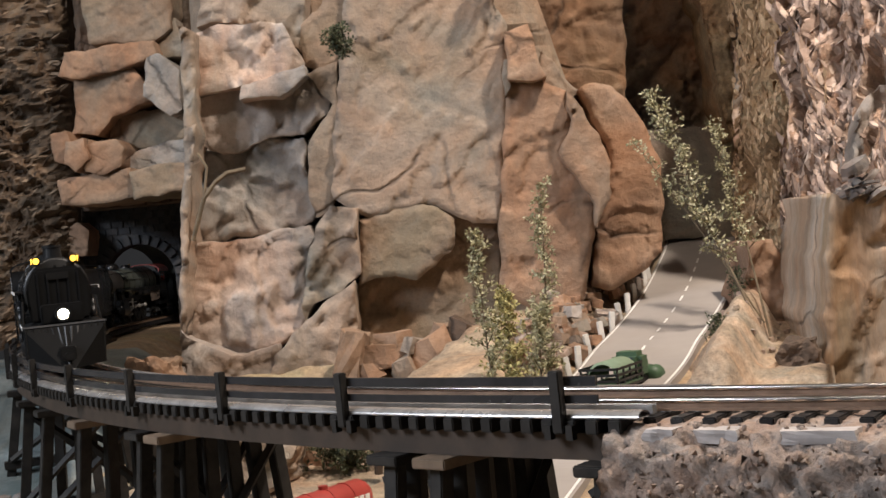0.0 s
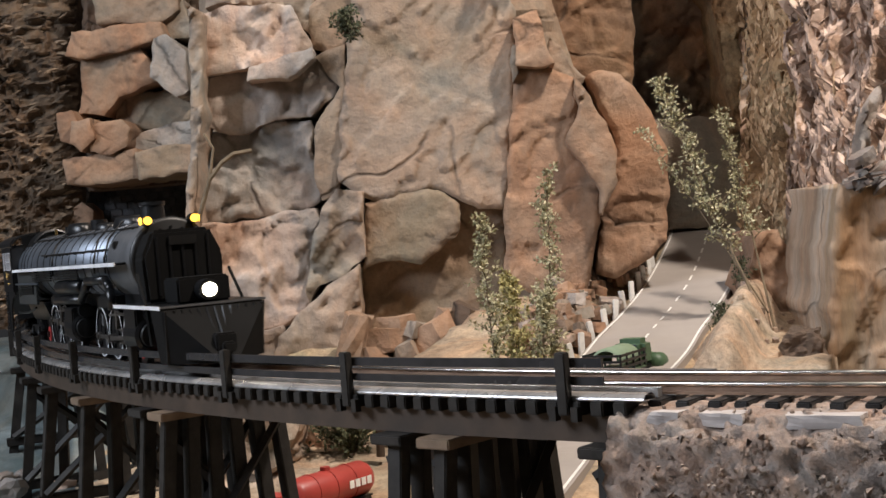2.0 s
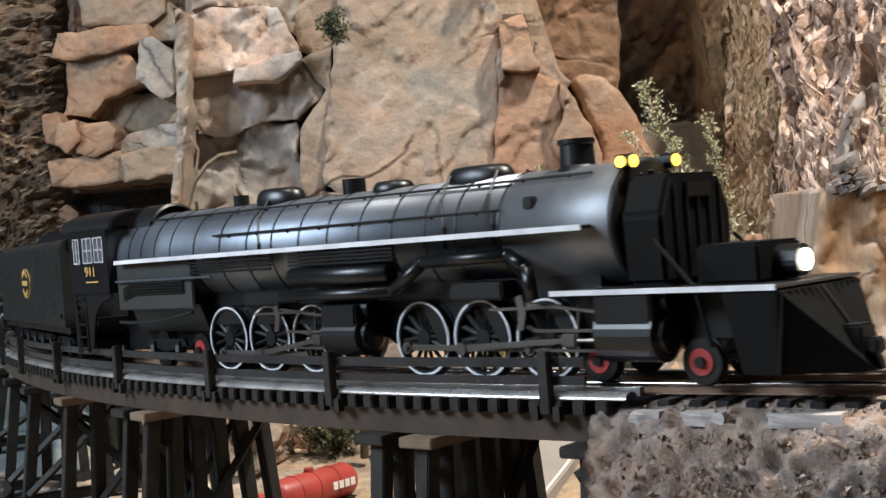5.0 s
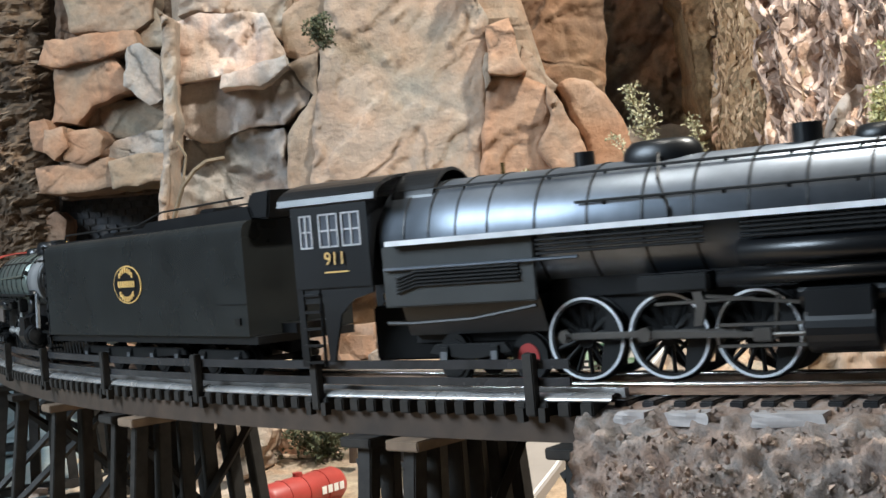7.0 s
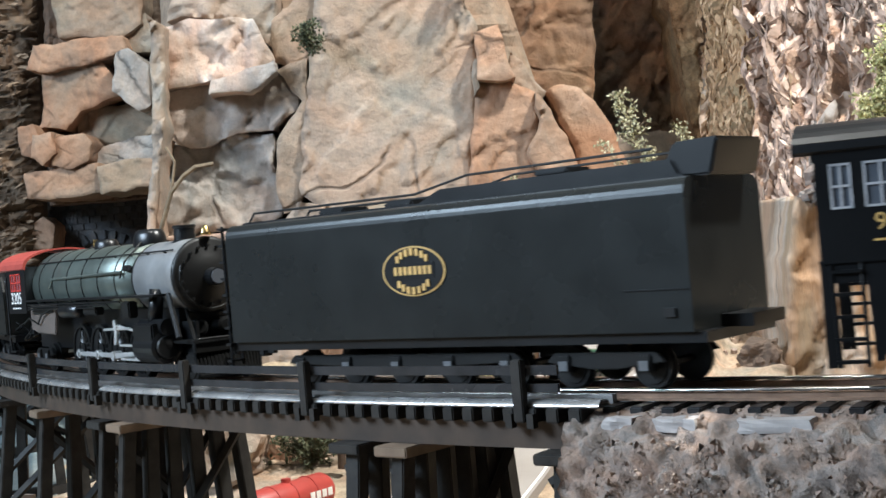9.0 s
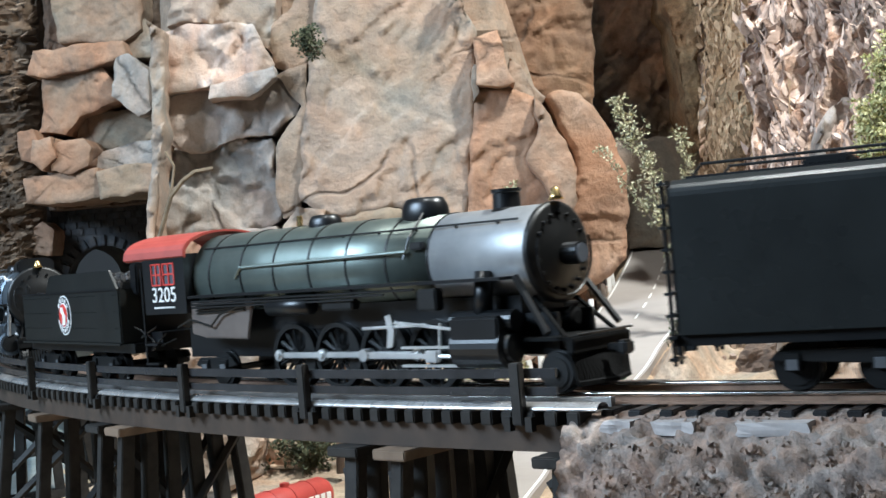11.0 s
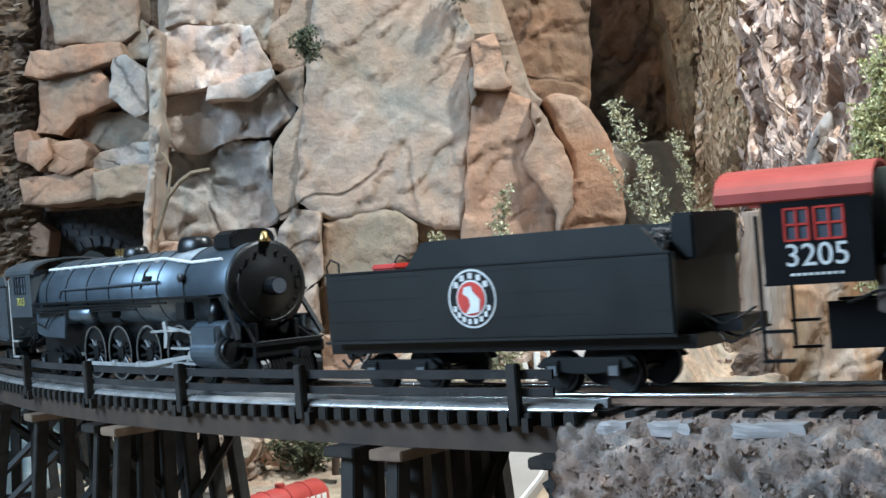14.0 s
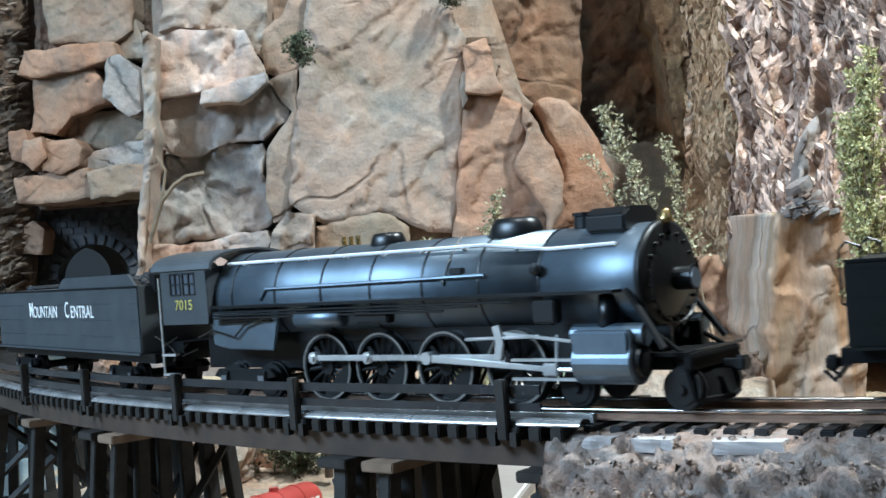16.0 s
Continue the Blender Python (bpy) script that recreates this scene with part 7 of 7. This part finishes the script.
def small_tender(name, label, L, wall, zt, zb, bunker, kind):
    t = thing(name, label, "tender")
    h = 0.0295
    part("tank", prism_x(bmesh.new(), [(-h, 0.0245), (h, 0.0245), (h, zt), (-h, zt)], 0.0, L, 0.0008), wall, t)
    for s in (-1, 1):
        y = s * (h - 0.0012)
        part("bunker_side", prism(bmesh.new(), [(bunker, zt), (bunker + 0.010, zb - 0.0008), (bunker + 0.014, zb), (L - 0.014, zb), (L - 0.003, zt)], y - 0.0008, y + 0.0008, 0.0003), wall, t)
        bm = bmesh.new()
        for z in (0.034, 0.044, 0.054):
            for k in range(int(L / 0.0032)):
                if (k // 9) % 3 != 2:
                    box(bm, 0.004 + 0.0032 * k - 0.0003, 0.004 + 0.0032 * k + 0.0003, s * h - 0.00025, s * h + 0.00025, z - 0.0003, z + 0.0003)
        part("rivets", bm, wall, t)
        part("top_bead", boxm(0.0, L, s * h - 0.0006, s * h + 0.0006, zt - 0.0006, zt + 0.0004), BLACK, t)
        part("bottom_flange", boxm(-0.001, L + 0.001, s * (h + 0.0008) - 0.0008, s * (h + 0.0008) + 0.0008, 0.0238, 0.0250), wall, t)
    part("bunker_front", boxm(L - 0.004, L + 0.006, -0.020, 0.020, zt - 0.004, zb + 0.003, 0.001), BLACK, t)
    bm = bmesh.new()
    rng = random.Random(len(name))
    for k in range(420):
        x, y = rng.uniform(bunker + 0.012, L - 0.008), rng.uniform(-0.026, 0.026)
        z = zb - 0.010 + 0.007 * (1 - (y / 0.03) ** 2) * rng.uniform(0.5, 1.1)
        q = rng.uniform(0.0010, 0.0024)
        bmesh.ops.create_icosphere(bm, subdivisions=1, radius=q, matrix=Matrix.Translation((x, y, z)))
    part("coal", bm, COAL, t, "heap of shiny coal")
    part("coal_bed", boxm(bunker + 0.004, L - 0.004, -0.0265, 0.0265, zt, zb - 0.008), COAL, t)
    part("water_hatch", boxm(0.014, 0.030, -0.012, 0.012, zt, zt + 0.003, 0.001), HERALD_RED if kind == "green" else TENDER_GREY, t)
    part("frame", boxm(-0.004, L + 0.006, -0.024, 0.024, 0.0185, 0.0242), BLACK, t)
    part("draw_gear", boxm(L + 0.004, L + 0.020, -0.012, 0.012, 0.024, 0.030), BLACK, t)
    for s in (-1, 1):
        part("grab_iron", pipe(bmesh.new(), [(0.002, s * (h - 0.004), zt - 0.018), (-0.0018, s * (h - 0.004), zt - 0.016), (-0.0018, s * (h - 0.004), zt + 0.004), (0.001, s * (h - 0.004), zt + 0.007), (0.006, s * (h - 0.004), zt + 0.005), (0.006, s * (h - 0.004), zt)], 0.0005, 5), DARK_IRON, t)
        part("air_hose", pipe(bmesh.new(), [(-0.004, s * 0.006, 0.018), (-0.010, s * 0.006, 0.010), (-0.014, s * 0.006, 0.014)], 0.0007, 5), BLACK, t)
    for k, drop in enumerate((0.006, 0.010, 0.004)):
        pts = [(L + 0.004 + 0.026 * u / 8, -0.022 + 0.006 * k + 0.003 * math.sin(0.9 * u), 0.034 - 0.004 * k - drop * math.sin(math.pi * u / 8)) for u in range(9)]
        part("cable", pipe(bmesh.new(), pts, 0.0005, 5), DARK_IRON, t, "thin dark cable between tender and engine")
    y = -h - 0.0004
    if kind == "green":
        x, z = 0.0880, 0.0425
        her = part("herald", disc(x, z, y, 0.0130), LETTER_WHITE, t, "round white and red herald")
        part("herald_band", disc(x, z, y - 0.0003, 0.0120), BLACK, her)
        part("herald_ring", disc(x, z, y - 0.0006, 0.0082), LETTER_WHITE, her)
        part("herald_field", disc(x, z, y - 0.0009, 0.0074), HERALD_RED, her)
        part("herald_figure", prism(bmesh.new(), [(x - 0.0030, z - 0.0068), (x + 0.0042, z - 0.0060), (x + 0.0050, z - 0.0005), (x + 0.0015, z + 0.0030), (x + 0.0005, z + 0.0056), (x - 0.0035, z + 0.0050), (x - 0.0040, z + 0.0022), (x - 0.0010, z + 0.0005), (x - 0.0002, z - 0.0030)], y - 0.0012, y - 0.0009), LETTER_WHITE, her, "plain white blot")
        bm = bmesh.new()
        for k in range(5):
            a = radians(38 + 104 * k / 4)
            cx, cz = x + 0.0101 * math.cos(a), z + 0.0101 * math.sin(a)
            box(bm, cx - 0.0012, cx + 0.0012, y - 0.0006, y - 0.0003, cz - 0.0013, cz + 0.0013)
        for k in range(8):
            a = radians(205 + 130 * k / 7)
            cx, cz = x + 0.0101 * math.cos(a), z + 0.0101 * math.sin(a)
            box(bm, cx - 0.0009, cx + 0.0009, y - 0.0006, y - 0.0003, cz - 0.0012, cz + 0.0012)
        part("herald_marks", bm, LETTER_WHITE, her)
    else:
        lettering("M", 0.0150, LETTER_WHITE, t, (L - 0.196, y, 0.0502), "lettering", 0.80, "white serif-style capital")
        lettering("OUNTAIN", 0.0112, LETTER_WHITE, t, (L - 0.1665, y, 0.0490), "lettering", 0.98, "white small capitals")
        lettering("C", 0.0150, LETTER_WHITE, t, (L - 0.122, y, 0.0502), "lettering", 0.80, "white capital")
        lettering("ENTRAL", 0.0112, LETTER_WHITE, t, (L - 0.094, y, 0.0490), "lettering", 1.04, "white small capitals")
    for xs in ((0.022, 0.052), (L - 0.062, L - 0.032)):
        for q in xs:
            small_wheel(t, q, 0.0088, DARK_IRON)
        truck_frame(t, xs, 0.0088, 0.0125)
    coupler(t, -0.004, 0.0165, -1)
    return t


ENGINE_A = big_engine()
# the middle of the engine sits a little further back than its ends
for ob in ENGINE_A.children_recursive:
    if ob.name.split(".")[0] not in ("driving_wheel", "spoke", "tyre", "rim", "side_rod", "main_rod", "crosshead", "crosshead_guide", "valve_gear"):
        for v in ob.data.vertices:
            v.co.x += 0.009 - 0.020 * smooth_step(0.058, 0.15, v.co.x) + 0.002 * smooth_step(0.3, 0.5, v.co.x)
TENDER_A = big_tender()
ENGINE_B = mid_engine("green_locomotive", "olive green steam locomotive with red cab roof", OLIVE, SMOKE_SILVER, STEEL, "3205", LETTER_WHITE, True, 0.0595, 0.0232, 0.275, [0.115, 0.148, 0.181, 0.214], 0.0165, 0.236, [0.284], [0.055], 0.0865, BLACK, CAB_RED, 225, "green")
TENDER_B = small_tender("green_tender", "black riveted coal tender with round herald", 0.186, TENDER_GREEN, 0.0572, 0.0690, 0.050, "green")
ENGINE_C = mid_engine("grey_locomotive", "blue-black steam locomotive with polished rods", GUNMETAL, GUNMETAL, STEEL, "7015", LETTER_YELLOW, False, 0.0540, 0.0236, 0.308, [0.118, 0.156, 0.197, 0.239], 0.0172, 0.278, [0.271, 0.322], [0.045, 0.075], 0.0815, TENDER_GREY, TENDER_GREY, -45, "grey")
TENDER_C = small_tender("grey_tender", "slate grey coal tender with white lettering", 0.275, TENDER_GREY, 0.0640, 0.0715, 0.135, "grey")


# ---- what moves ----
# distance of the first headlight along the track, by time
RUN = [(0.0, -0.046), (0.5, 0.036), (1.0, 0.114), (1.5, 0.188), (2.0, 0.256), (2.75, 0.354), (3.5, 0.449), (5.8, 0.737), (7.0, 0.894), (9.0, 1.150), (11.6, 1.481), (12.5, 1.597), (14.5, 1.843), (16.0, 2.036)]
# thing, how far its back end runs behind that headlight, its two turning points
TRAIN = [(ENGINE_A, 0.4895, 0.10, 0.40), (TENDER_A, 0.787, 0.05, 0.22), (ENGINE_B, 1.1295, 0.06, 0.24), (TENDER_B, 1.346, 0.035, 0.14), (ENGINE_C, 1.733, 0.06, 0.28), (TENDER_C, 2.030, 0.04, 0.23)]


def run_at(t):
    xs, ys = zip(*RUN)
    k = max(0, min(len(xs) - 2, sum(1 for x in xs if x <= t) - 1))
    def slope(i):
        a, b = max(i - 1, 0), min(i + 1, len(xs) - 1)
        return (ys[b] - ys[a]) / (xs[b] - xs[a])
    h = xs[k + 1] - xs[k]
    u = (t - xs[k]) / h
    return (2 * u ** 3 - 3 * u ** 2 + 1) * ys[k] + (u ** 3 - 2 * u ** 2 + u) * h * slope(k) + (3 * u ** 2 - 2 * u ** 3) * ys[k + 1] + (u ** 3 - u ** 2) * h * slope(k + 1)


def car_pose(back, a, b):
    ax, ay, _ = track(back + a)
    bx, by, _ = track(back + b)
    d = Vector((bx - ax, by - ay)).normalized()
    return pose(ax - d.x * a, ay - d.y * a, RAIL_Z, 0, 0, math.degrees(math.atan2(d.y, d.x)))


def motions():
    ticks = [0.25 * i for i in range(65)]
    fine = [0.125 * i for i in range(129)]
    end = run_at(16.0)
    for ob, back, a, b in TRAIN:
        walk(ob, [(t, car_pose(run_at(t) - back, a, b)) for t in ticks])
    for ob, _, phase in WHEELS:
        r, x = ob["roll_r"], ob["roll_x"]
        first = phase - math.degrees(end / r) if phase == -45 else phase - math.degrees(run_at(12.5 if phase == 225 else 7.0) / r)
        walk(ob, [(t, pose(x, 0, r, 0, first + math.degrees(run_at(t) / r), 0)) for t in fine])
    for made, _ in RODS:
        for kind, ob, x, r, crank, phase, *rest in made:
            base = run_at(7.0) if phase in (-80, 10, -20, 70) else run_at(12.5) if phase in (225, 315) else end
            rows = []
            for t in fine:
                a = radians(phase + math.degrees((run_at(t) - base) / r))
                px, pz = crank * math.sin(a), crank * math.cos(a)
                if kind == "side":
                    rows.append((t, pose(x + px, 0, r + pz)))
                else:
                    L = rest[0]
                    xc = px + math.sqrt(L * L - pz * pz)
                    if kind == "main":
                        rows.append((t, pose(x + px, 0, r + pz, 0, math.degrees(math.asin(pz / L)), 0)))
                    else:
                        rows.append((t, pose(x + xc, 0, r)))
            walk(ob, rows)


motions()
